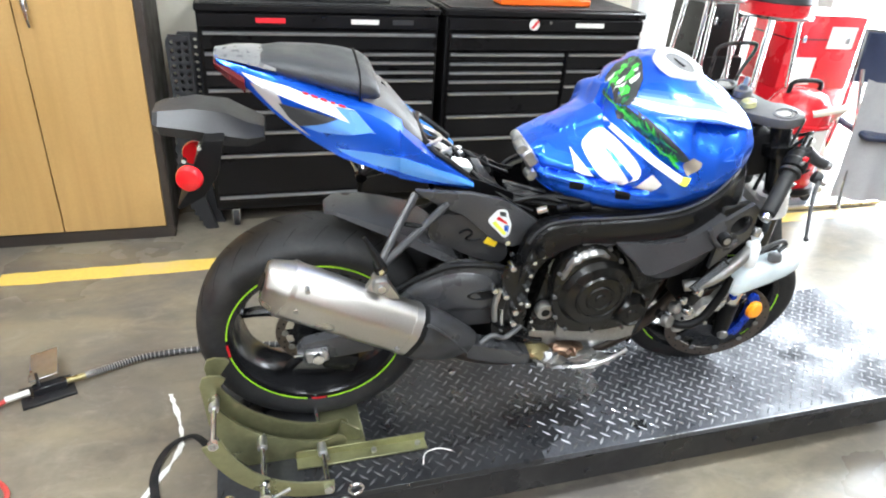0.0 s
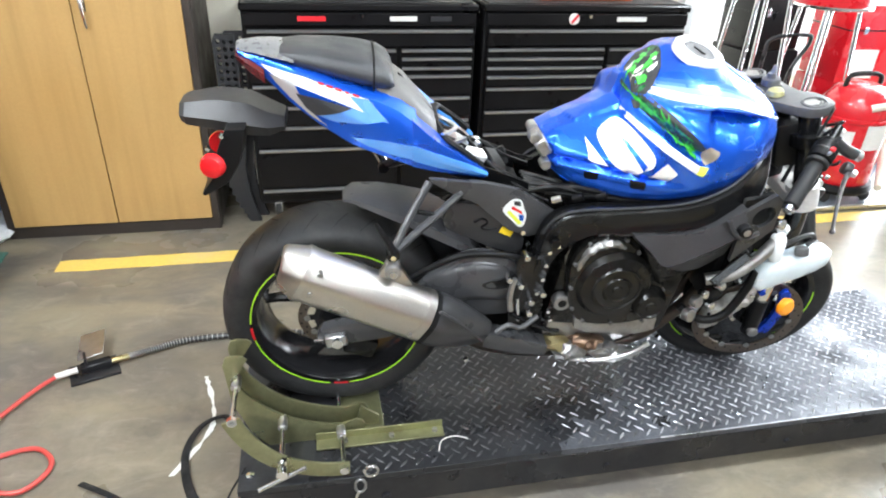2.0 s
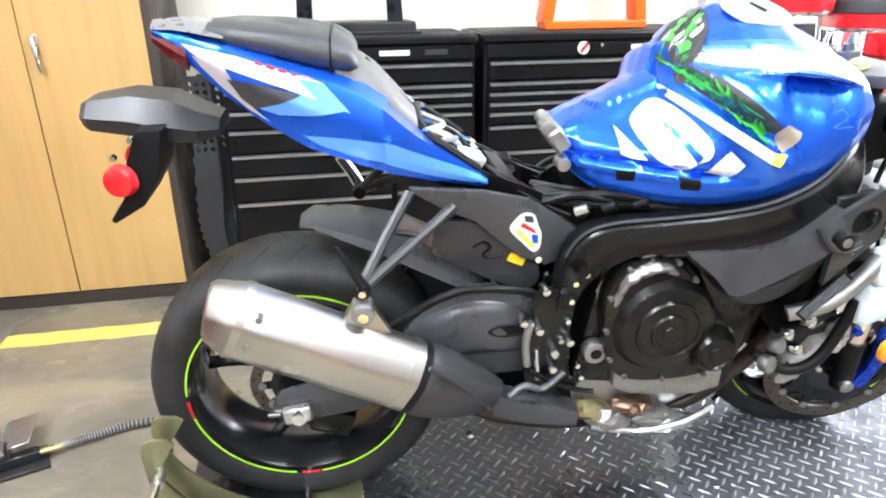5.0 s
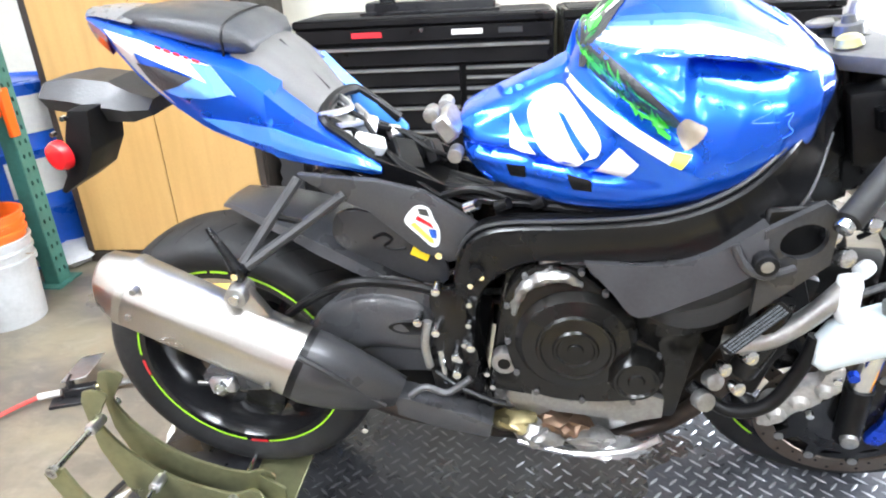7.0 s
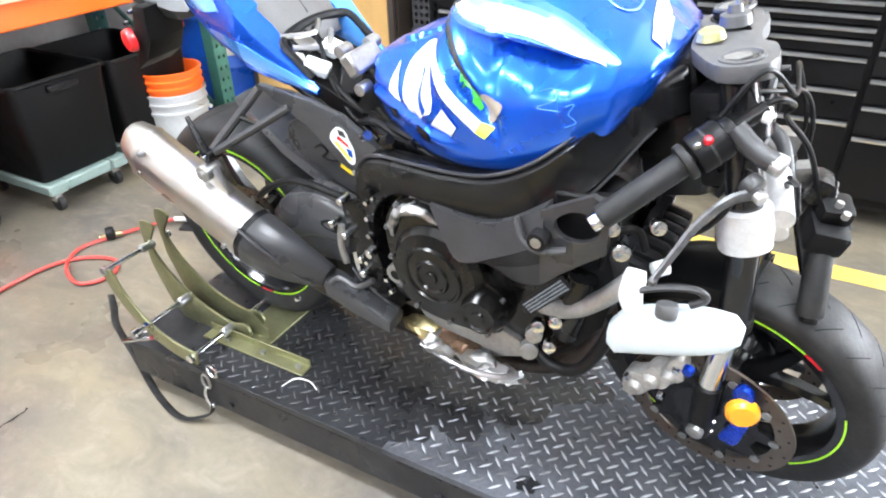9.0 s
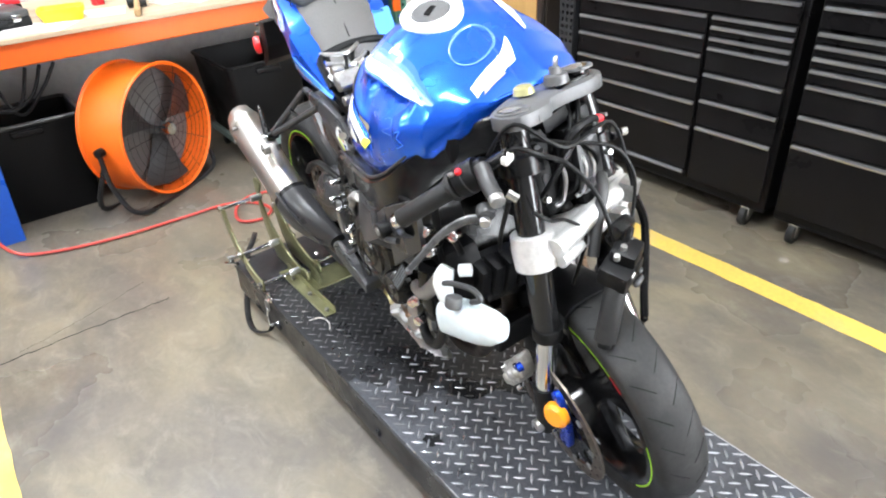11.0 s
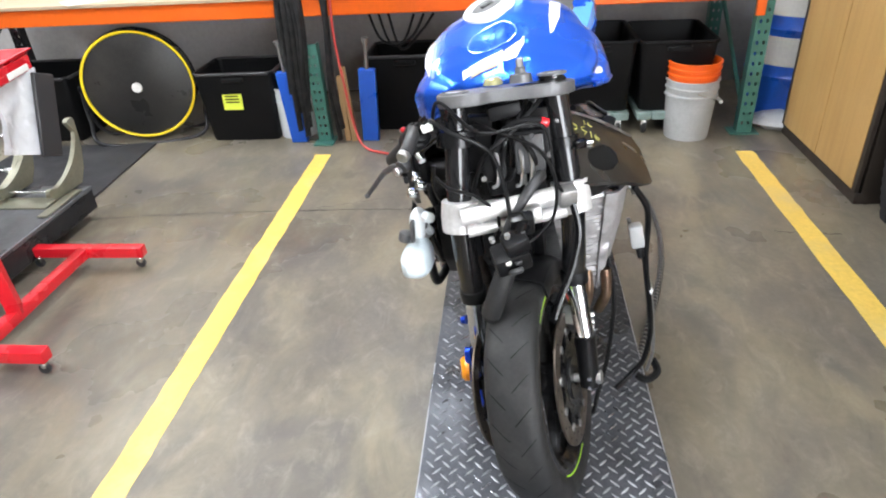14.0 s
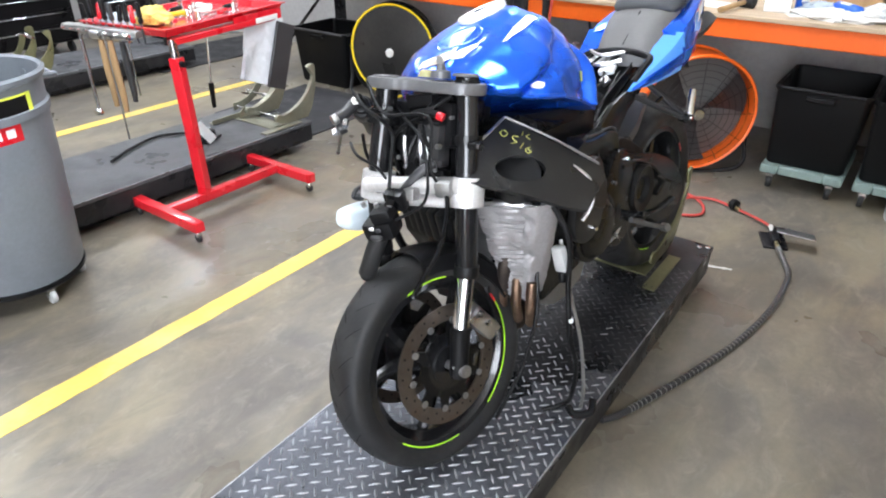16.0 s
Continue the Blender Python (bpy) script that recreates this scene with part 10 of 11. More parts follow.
def crumple(name, size, m, material, label, category, amount=0.03, freq=14, seed=0, group=""):
    """A soft heap: a dome whose skin is folded by noise, flat beneath."""
    bm = B()
    bmesh.ops.create_icosphere(bm, subdivisions=4, radius=1.0)
    for v in bm.verts:
        n = noise.noise_vector(v.co * 2.1 + Vector((seed * 3.7, 1, 2))) * 0.35 + noise.noise_vector(v.co * 6 + Vector((seed, 5, 2))) * 0.16
        v.co += n
        v.co.z = max(v.co.z, -0.25) + 0.25
        v.co = Vector((v.co.x * size[0], v.co.y * size[1], v.co.z * size[2]))
    return solo(name, bm, material, m, label, category, group)


GLOVE = surface("yellow_work_glove", (0.72, 0.58, 0.16), 0.8, vary=0.2, scale=12, fine=120, bump=0.5, stain=(0.3, 0.24, 0.1), stain_amount=0.5)
RAG = surface("blue_grey_shop_rag", (0.40, 0.46, 0.52), 0.85, vary=0.15, scale=10, fine=160, bump=0.5, stain=(0.15, 0.16, 0.18), stain_amount=0.5)
crumple("work_glove", (0.09, 0.06, 0.06), in_tray(0.16, -0.10), GLOVE, "crumpled yellow work glove heaped in the tray", "glove", seed=2, group="gloves")
crumple("work_glove", (0.08, 0.07, 0.05), in_tray(0.24, 0.0, 0.02), GLOVE, "crumpled yellow work glove heaped in the tray", "glove", seed=5, group="gloves")
crumple("shop_rag", (0.13, 0.10, 0.05), in_tray(0.30, -0.15), RAG, "crumpled blue-grey shop rag in the tool tray", "rag", seed=7)
crumple("shop_rag", (0.07, 0.05, 0.03), in_tray(-0.2, -0.12), PALE, "crumpled white rag in the tool tray", "rag", seed=9)

# tools that hang from the tray's short edge, with a magnetic bar
bar = thing("tool_hanger_bar", TRAY @ pose(0.455, -0.12, 0.012), "grey steel bar holding tools on the tray edge", "tool holder")
part("bar", box(B(), (0.045, 0.5, 0.03), (0, 0, 0), bevel=0.004), CAST, bar)
for k in range(9):
    part("hook", cyl(B(), (0.02, -0.22 + 0.055 * k, 0.0), (0.045, -0.22 + 0.055 * k, 0.002), 0.005, seg=8), CHROME, bar)


for k in range(9):
    nd = thing("nut_driver", TRAY @ pose(0.432, -0.235 + 0.046 * k, 0.02, 4 * math.sin(k * 2.3), 5 * math.cos(k * 1.7), 0), "nut driver with a dark grip standing in the tray's rack", "nut driver", "upright nut drivers")
    tall = 0.075 + 0.03 * ((k * 0.618) % 1)
    part("grip", lathe(B(), [(0, tall + 0.03), (0.008, tall + 0.028), (0.0125, tall + 0.018), (0.0115, 0.06), (0.013, 0.045), (0.009, 0.036), (0, 0.036)], None, 10), (BLACK_PLASTIC, BLACK_PLASTIC, RED, BLACK_PLASTIC, GREY_PLASTIC)[k % 5], nd)
    part("shaft", cyl(B(), (0, 0, -0.06), (0, 0, 0.04), 0.005, seg=8), CHROME, nd)


def build_hammer(m, length, head, handle, label):
    h = thing("hammer", m, label, "hammer", "hanging hammers")
    part("handle", tube(B(), [(0, 0, -0.02), (0, 0, -length * 0.4), (0, 0.004, -length * 0.75), (0, 0, -length)], lambda t: 0.012 + 0.005 * math.sin(math.pi * min(1, t * 1.1)), 10, 5, flat=1.35), handle, h, "wooden handle" if handle is STICK_WOOD else "black rubber grip")
    part("head", cyl(B(), (0, -0.055, 0), (0, 0.055, 0), 0.02, seg=14, bevel=0.004), head, h)


hang = lambda y, z=0.0: TRAY @ pose(0.50, y, z)
build_hammer(hang(-0.02), 0.36, CHROME, STICK_WOOD, "hammer with a worn wooden handle hanging from the tray")
build_hammer(hang(-0.08), 0.34, ALU, STICK_WOOD, "hammer with a worn wooden handle hanging from the tray")
build_hammer(hang(0.06), 0.30, CHROME, GREY_PLASTIC, "hammer with a black rubber grip hanging from the tray")
for k, (y, l) in enumerate(((-0.05, 0.5), (0.10, 0.26))):
    solo("pry_bar", cyl(B(), (0, 0, 0), (0.015, 0.02, -l), 0.0045, seg=8), CHROME if k else CAST, TRAY @ pose(0.50, y, 0), "slim steel rod hanging from the tool tray", "pry bar", "hanging bars")
rt = thing("ratchet", TRAY @ pose(0.51, -0.20, 0.0, 8, 0, 0), "long chrome ratchet handle hanging from the tray", "ratchet")
part("bar", cyl(B(), (0, 0, 0), (0.02, -0.03, -0.36), 0.009, seg=12), CHROME, rt)
part("head", box(B(), (0.03, 0.045, 0.03), (0.022, -0.033, -0.375), bevel=0.008), CHROME, rt)
sd = thing("long_screwdriver", pose(0.20, -2.30, 0.0), "long screwdriver with a black grip hanging under the tray", "screwdriver")
part("shaft", cyl(B(), (0.02, 0.05, 0.89), (0.0, -0.02, 0.55), 0.006, seg=8), CHROME, sd)
part("grip", cyl(B(), (0.0, -0.02, 0.56), (-0.005, -0.035, 0.42), 0.015, 0.012, seg=10, bevel=0.003), BLACK_PLASTIC, sd)


def build_hanging_bag():
    """A film bag hooked on the tray corner, with a black folder inside it."""
    b = thing("hanging_film_bag", pose(-0.12, -2.16, 0), "clear plastic bag with a black folder hanging from the tray", "bag")
    n = 9
    rows = []
    for i in range(n + 1):
        v = i / n
        row = []
        for j in range(13):
            u = j / 12
            x = 0.17 - 0.27 * u + 0.05 * v * (1 - u) + 0.03 * v * u
            z = 0.86 - (0.26 + 0.14 * u) * v - 0.02 * (1 - u)
            row.append(Vector((x, 0.02 * math.sin(9 * u + 3 * v) * v + 0.012 * noise.noise(Vector((u * 5, v * 5, 1))), z)))
        back = [p + Vector((0, -0.006 - 0.03 * v, 0)) for p in reversed(row)]
        rows.append(row + back)
    part("film", loft(B(), rows), BAG, b, "crumpled clear film")
    part("folder", box(B(), (0.125, 0.02, 0.36), (-0.03, 0.03, 0.665), (0, -20, 0), bevel=0.004), GREY_PLASTIC, b, "dark grey folder")
    return b


build_hanging_bag()


def build_waste_bin():
    w = thing("waste_bin", pose(1.47, -2.04, 0), "large round grey plastic waste bin on castors with warning labels", "waste bin")
    prof = [(0, 0.10), (0.24, 0.10), (0.247, 0.115), (0.283, 0.80), (0.291, 0.80), (0.294, 0.83), (0.285, 0.84), (0.29, 0.93), (0.302, 0.935), (0.306, 0.955), (0.296, 0.965), (0.284, 0.955), (0.24, 0.13), (0, 0.125)]
    prof = [(r, 0.1 + (z - 0.1) * 0.95) for r, z in prof]
    part("tub", lathe(B(), prof, None, 56), GREY_DRUM, w)
    part("dolly_ring", lathe(B(), [(0.15, 0.075), (0.24, 0.075), (0.25, 0.085), (0.25, 0.1), (0.15, 0.1)], None, 40, closed=True), BLACK_PLASTIC, w, "black dolly")
    for a in (20, 92, 164, 236, 308):
        x, y = 0.215 * math.cos(radians(a)), 0.215 * math.sin(radians(a))
        k = part("castor", cyl(B(), (x - 0.012, y, 0.033), (x + 0.012, y, 0.033), 0.033, seg=18, bevel=0.006), GREY_BUCKET, w)
        part("castor_fork", box(B(), (0.034, 0.036, 0.042), (x, y, 0.062), bevel=0.004), CHROME, k)
        part("axle", cyl(B(), (x - 0.018, y, 0.033), (x + 0.018, y, 0.033), 0.010, seg=10), CHROME, k)
    def band(z0, z1, a0, arc, material, name, label, off=0.0):
        r0, r1 = 0.2455 + (z0 - 0.1) * 0.0535 + off, 0.2455 + (z1 - 0.1) * 0.0535 + off
        bm = lathe(B(), [(r0, z0), (r0 + 0.0015, z0), (r1 + 0.0015, z1), (r1, z1)], pose(0, 0, 0, 0, 0, a0), 20, closed=True, arc=arc / 360)
        return part(name, bm, material, w, label)
    band(0.775, 0.862, 48, 72, BLACK_PLASTIC, "label", "black and yellow warning label", 0.005)
    band(0.856, 0.864, 48, 72, LABEL_YELLOW, "label_edge", "yellow label frame", 0.0065)
    band(0.775, 0.783, 48, 72, LABEL_YELLOW, "label_edge", "yellow label frame", 0.0065)
    band(0.782, 0.857, 116, 4, LABEL_YELLOW, "label_edge", "yellow label frame", 0.0065)
    band(0.70, 0.772, 48, 58, RED, "label", "red printed label band", 0.001)
    for k in range(5):
        band(0.72, 0.752, 54 + 10 * k, 6.5, WHITE_PLASTIC, "label_print", "", 0.0035)
    for s in (-1, 1):
        part("handle", tube(B(), [(0.27 * s, -0.06, 0.86), (0.335 * s, -0.05, 0.855), (0.34 * s, 0, 0.85), (0.335 * s, 0.05, 0.855), (0.27 * s, 0.06, 0.86)], 0.012, 8), GREY_DRUM, w)
    return w


build_waste_bin()


# far bay: workbench cart with tools and a spare wheel
def build_far_cart(at, turn, label, panel):
    c = thing("tool_cart", pose(*at, 0, 0, turn), label, "tool cart", "far tool carts")
    part("body", box(B(), (0.9, 0.5, 0.62), (0, 0, 0.43), bevel=0.01), panel, c)
    part("top", box(B(), (0.96, 0.56, 0.03), (0, 0, 0.755), bevel=0.006), BLACK_PLASTIC, c)
    for k in range(4):
        d = part("drawer", box(B(), (0.84, 0.012, 0.12), (0, 0.252, 0.63 - 0.14 * k), bevel=0.003), panel, c)
        part("drawer_pull", box(B(), (0.8, 0.014, 0.012), (0, 0.264, 0.68 - 0.14 * k), bevel=0.003), CHROME, d)
    for x in (-0.38, 0.38):
        for y in (-0.18, 0.18):
            part("castor", cyl(B(), (x - 0.015, y, 0.06), (x + 0.015, y, 0.06), 0.06, seg=16, bevel=0.006), RUBBER, c)


build_far_cart((-0.55, -6.4, 0), 4, "black tool cart with chrome pulls in the far bay", CHEST_BLACK)
build_far_cart((0.75, -6.5, 0), -6, "red tool cart with chrome pulls in the far bay", RED)
build_far_cart((-1.85, -6.6, 0), 0, "black tool cart against the far wall", CHEST_BLACK)
sw = thing("spare_wheel", pose(-1.35, -5.2, 0.325, 90, 0, 70), "black spare motorcycle wheel standing in the far bay", "wheel")
part("tyre", lathe(B(), [(0.22, -0.05), (0.27, -0.075), (0.305, -0.055), (0.318, 0), (0.305, 0.055), (0.27, 0.075), (0.22, 0.05)], None, 40, closed=True), RUBBER, sw)
part("rim", lathe(B(), [(0.2, -0.05), (0.225, -0.055), (0.21, 0), (0.225, 0.055), (0.2, 0.05), (0.195, 0)], None, 40, closed=True), RIM_BLACK, sw)
part("hub", cyl(B(), (0, 0, -0.06), (0, 0, 0.06), 0.045, seg=18, bevel=0.005), CAST, sw)
for k in range(5):
    a = 2 * math.pi * k / 5
    part("spoke", cyl(B(), (0.03 * math.cos(a), 0.03 * math.sin(a), 0), (0.205 * math.cos(a + 0.2), 0.205 * math.sin(a + 0.2), 0), 0.018, 0.013, seg=8), RIM_BLACK, sw)

# ---- clutter by the open door: stools, red shop vacuum, cases, draped chair ----
def build_stool(at, label, h=1.12, r=0.2):
    s = thing("bar_stool", pose(*at), label, "stool", "red-rimmed stools")
    part("cushion", lathe(B(), [(0, h + 0.02), (r * 0.94, h + 0.02), (r, h + 0.035), (r, h + 0.085), (r * 0.93, h + 0.11), (0, h + 0.118)], None, 40), VINYL, s, "black vinyl cushion")
    part("seat_band", lathe(B(), [(r * 0.9, h - 0.045), (r * 1.02, h - 0.045), (r * 1.03, h + 0.03), (r * 0.9, h + 0.03)], None, 40, closed=True), RED, s, "red band round the seat")
    part("trim_ring", lathe(B(), [(r * 1.02, h - 0.058), (r * 1.06, h - 0.052), (r * 1.06, h - 0.04), (r * 1.02, h - 0.036)], None, 40, closed=True), CHROME, s, "chrome trim ring")
    for k in range(4):
        a = radians(45 + 90 * k)
        part("leg", tube(B(), [(r * 0.72 * math.cos(a), r * 0.72 * math.sin(a), h - 0.04), (r * 0.95 * math.cos(a), r * 0.95 * math.sin(a), h * 0.5), (r * 1.18 * math.cos(a), r * 1.18 * math.sin(a), 0.012)], 0.0125, 10, 6), CHROME, s, "chrome tube leg")
        part("foot", cyl(B(), (r * 1.18 * math.cos(a), r * 1.18 * math.sin(a), 0.0), (r * 1.18 * math.cos(a), r * 1.18 * math.sin(a), 0.02), 0.016, seg=10), RUBBER, s)
    ringz = 0.32
    part("foot_ring", tube(B(), [(r * 1.06 * math.cos(t), r * 1.06 * math.sin(t), ringz) for t in [2 * math.pi * i / 24 for i in range(24)]], 0.011, 8, 1, closed=True, smooth=False), CHROME, s, "chrome foot ring")
    return s


build_stool((2.58, 2.0, 0), "tall chrome stool with a black cushion and red seat band", 1.18, 0.2)
build_stool((2.98, 1.92, 0), "tall chrome stool with a red band behind the vacuum", 1.10, 0.21)


def build_vacuum():
    v = thing("shop_vacuum", pose(3.02, 1.55, 0.03), "red shop vacuum with a pale hose and white labels", "vacuum")
    r = 0.19
    part("tank", lathe(B(), [(0, 0.10), (r - 0.01, 0.10), (r, 0.12), (r, 0.47), (r + 0.008, 0.475), (r + 0.008, 0.49), (r - 0.01, 0.495), (0, 0.495)], None, 36), RED, v, "red tank")
    part("motor_head", lathe(B(), [(r - 0.008, 0.49), (r - 0.01, 0.56), (r - 0.06, 0.64), (r - 0.1, 0.66), (0, 0.665)], None, 32), RED, v)
    part("handle", tube(B(), [(-0.11, 0, 0.63), (-0.1, 0, 0.7), (0, 0, 0.715), (0.1, 0, 0.7), (0.11, 0, 0.63)], 0.014, 8), BLACK_PLASTIC, v)
    for a0, z in ((195, 0.36), (255, 0.40)):
        part("label", lathe(B(), [(r + 0.001, z - 0.07), (r + 0.0025, z - 0.07), (r + 0.0025, z + 0.07), (r + 0.001, z + 0.07)], pose(0, 0, 0, 0, 0, a0), 10, closed=True, arc=0.12), PALE, v, "white label")
    part("hose", tube(B(), [(-0.05, -0.16, 0.56), (0.08, -0.21, 0.6), (0.2, -0.13, 0.58), (0.24, 0.0, 0.42), (0.22, -0.1, 0.2), (0.1, -0.24, 0.12)], 0.021, 10, 8), PALE_HOSE, v, "pale ribbed hose")
    part("base", lathe(B(), [(0, 0.06), (r + 0.02, 0.06), (r + 0.03, 0.08), (r + 0.02, 0.11), (0, 0.11)], None, 30), BLACK_PLASTIC, v)
    for k in range(4):
        a = radians(45 + 90 * k)
        part("castor", cyl(B(), (0.19 * math.cos(a), 0.19 * math.sin(a) - 0.01, 0.03), (0.19 * math.cos(a), 0.19 * math.sin(a) + 0.01, 0.03), 0.03, seg=14), RUBBER, v)
    return v


PALE_HOSE = surface("cream_hose", (0.68, 0.64, 0.54), 0.5, vary=0.1, scale=10, fine=200, bump=0.3)
build_vacuum()
pl = thing("low_platform", pose(3.22, 1.62, 0), "low grey platform truck carrying the red vacuum", "platform")
part("board", box(B(), (0.95, 0.52, 0.022), (0, 0, 0.019), bevel=0.004), GREY_DRUM, pl)
part("edge", box(B(), (0.97, 0.02, 0.026), (0, -0.27, 0.018), bevel=0.004), ALU, pl)
hg = thing("pull_handle", pose(2.58, 1.72, 0), "black tubular pull handle beside the tool chest", "handle")
part("loop", tube(B(), [(-0.11, 0.0, 0.0), (-0.11, 0.0, 0.4), (-0.11, 0, 0.80), (-0.08, 0, 0.90), (0.12, 0, 0.92), (0.16, 0, 0.88), (0.08, 0, 0.70), (0.06, 0, 0.35), (0.06, 0.0, 0.0)], 0.011, 8), BLACK_STEEL, hg)
part("foot", box(B(), (0.30, 0.16, 0.03), (-0.02, 0, 0.015), bevel=0.005), BLACK_STEEL, hg)


def build_case(at, size, turn, material, label, labels):
    c = thing("equipment_case", pose(*at, 0, 0, turn), label, "case", "cases by the door")
    part("shell", box(B(), size, (0, 0, size[2] / 2), bevel=0.012, seg=2), material, c)
    part("lid_seam", box(B(), (size[0] + 0.004, size[1] + 0.004, 0.008), (0, 0, size[2] * 0.68)), BLACK_PLASTIC, c)
    for x, z, w, h in labels:
        part("label", box(B(), (w, 0.003, h), (x, -size[1] / 2 - 0.002, z)), PALE, c, "cream label")
    for s in (-0.3, 0.3):
        part("latch", box(B(), (0.03, 0.012, 0.045), (size[0] * s, -size[1] / 2 - 0.005, size[2] * 0.68), bevel=0.003), CHROME, c)


build_case((3.62, 2.25, 0), (0.62, 0.4, 0.55), 3, RED, "red steel case with cream labels on the floor", [(-0.16, 0.2, 0.2, 0.16)])
build_case((3.60, 2.25, 0.55), (0.56, 0.38, 0.48), -4, RED, "red case with cream labels stacked on another", [(-0.12, 0.12, 0.18, 0.18), (0.12, 0.34, 0.2, 0.14)])
build_case((2.92, 2.42, 0), (0.42, 0.34, 0.72), 0, CHEST_BLACK, "black case standing behind the stools", [])
build_case((2.92, 2.42, 0.72), (0.38, 0.32, 0.34), 8, CHEST_BLACK, "black case stacked behind the stools", [])
crumple("plastic_sheet", (0.15, 0.12, 0.09), pose(2.62, 1.75, 0.03) @ pose(0, 0, 0.0), PALE, "crumpled white plastic sheet on the floor", "sheet", seed=21)


def build_draped_chair():
    """A folding chair under a grey sheet, with a dark jacket over its back."""
    c = thing("folding_chair", pose(3.62, 1.45, 0, 0, 0, -20), "chrome folding chair with a dark blue back", "chair")
    for s in (-0.22, 0.22):
        part("back_leg", tube(B(), [(s, 0.22, 0.0), (s, 0.12, 0.5), (s, 0.16, 1.02)], 0.0125, 8), CHROME, c)
        part("front_leg", tube(B(), [(s, -0.22, 0.0), (s, -0.1, 0.45), (s, 0.05, 0.8)], 0.0125, 8), CHROME, c)
    part("top_rail", cyl(B(), (-0.22, 0.16, 1.01), (0.22, 0.16, 1.01), 0.0125, seg=10), CHROME, c)
    part("backrest", box(B(), (0.42, 0.03, 0.3), (0, 0.15, 0.86), (-4, 0, 0), bevel=0.012), NAVY, c, "dark blue padded back")
    part("seat", box(B(), (0.42, 0.4, 0.04), (0, -0.02, 0.46), bevel=0.014), NAVY, c)
    rows = []
    for i in range(13):
        v = i / 12
        row = []
        for j in range(15):
            u = j / 14 - 0.5
            row.append(Vector((u * (0.46 + 0.12 * v), -0.06 - 0.17 * v + 0.025 * v * math.sin(16 * u + 2 * v) + 0.02 * noise.noise(Vector((u * 6, v * 4, 3))), 0.80 - 0.72 * v + 0.05 * math.sin(5 * u) * (1 - v))))
        rows.append(row + [p + Vector((0, 0.006, -0.002)) for p in reversed(row)])
    sheet = solo("dust_sheet", loft(B(), rows), GREY_CLOTH, pose(3.62, 1.45, 0, 0, 0, -20), "grey cloth sheet draped over the folding chair", "sheet")
    return c


NAVY = surface("navy_vinyl", (0.02, 0.03, 0.07), 0.5, vary=0.15, scale=10, bump=0.15)
GREY_CLOTH = surface("grey_cloth", (0.36, 0.36, 0.37), 0.85, vary=0.12, scale=6, fine=160, bump=0.4, stain=(0.2, 0.2, 0.2), stain_amount=0.4)
build_draped_chair()

# ---- things on the racking bench ----
TOP = 0.9135
crumple("paper_towel", (0.14, 0.20, 0.035), pose(-1.66, 0.42, TOP), PALE, "crumpled white paper towels on the wooden bench", "paper", seed=31)
crumple("film_wrap", (0.13, 0.16, 0.06), pose(-1.78, 0.62, TOP), BAG, "crumpled clear film wrap on the wooden bench", "film", seed=33)
crumple("shop_rag", (0.09, 0.11, 0.04), pose(-1.82, 0.28, TOP), RAG, "blue-grey shop rag on the wooden bench", "rag", seed=35)


def build_spray_can(x, y, material, lying, turn, label):
    m = pose(x, y, TOP + 0.033, 0, 90, turn) if lying else pose(x, y, TOP)
    c = thing("spray_can", m, label, "spray can", "spray cans")
    r, h = 0.033, 0.2
    part("body", lathe(B(), [(0, 0), (r - 0.003, 0), (r, 0.004), (r, h - 0.03), (r - 0.004, h - 0.02), (0.014, h - 0.004), (0, h - 0.004)], None, 24), material, c)
    part("cap", lathe(B(), [(0, h - 0.006), (0.013, h - 0.006), (0.013, h + 0.02), (0.009, h + 0.026), (0, h + 0.026)], None, 14), WHITE_PLASTIC, c)
    part("label", lathe(B(), [(r + 0.0004, 0.04), (r + 0.0012, 0.04), (r + 0.0012, 0.12), (r + 0.0004, 0.12)], None, 20, closed=True, arc=0.6), PALE, c, "printed label")


build_spray_can(-1.80, 0.36, BLUE_DRUM, True, 40, "blue spray can lying on the bench")
build_spray_can(-1.86, 0.18, BLUE_DRUM, False, 0, "blue spray can standing on the bench")
build_spray_can(-2.0, -0.2, RED, False, 0, "red spray can standing on the bench")
solo("carton", box(B(), (0.16, 0.13, 0.09), (0, 0, 0.045), bevel=0.003), PALE, pose(-1.74, 0.08, TOP, 0, 0, 12), "small white carton on the wooden bench", "carton", "cartons")
solo("carton", box(B(), (0.22, 0.3, 0.16), (0, 0, 0.08), bevel=0.003), STICK_WOOD, pose(-2.2, 0.4, TOP, 0, 0, -6), "brown cardboard carton on the wooden bench", "carton", "cartons")

vr = thing("rubber_mallet", pose(-1.63, -0.10, TOP + 0.032, 0, 0, 75), "rubber mallet with a brown handle lying on the bench", "mallet")
part("head", cyl(B(), (-0.045, 0.1, 0), (0.045, 0.1, 0), 0.032, seg=20, bevel=0.006), RUBBER, vr)
part("handle", cyl(B(), (0, 0.08, 0), (0, -0.17, -0.016), 0.013, 0.016, seg=12, bevel=0.004), STICK_WOOD, vr)


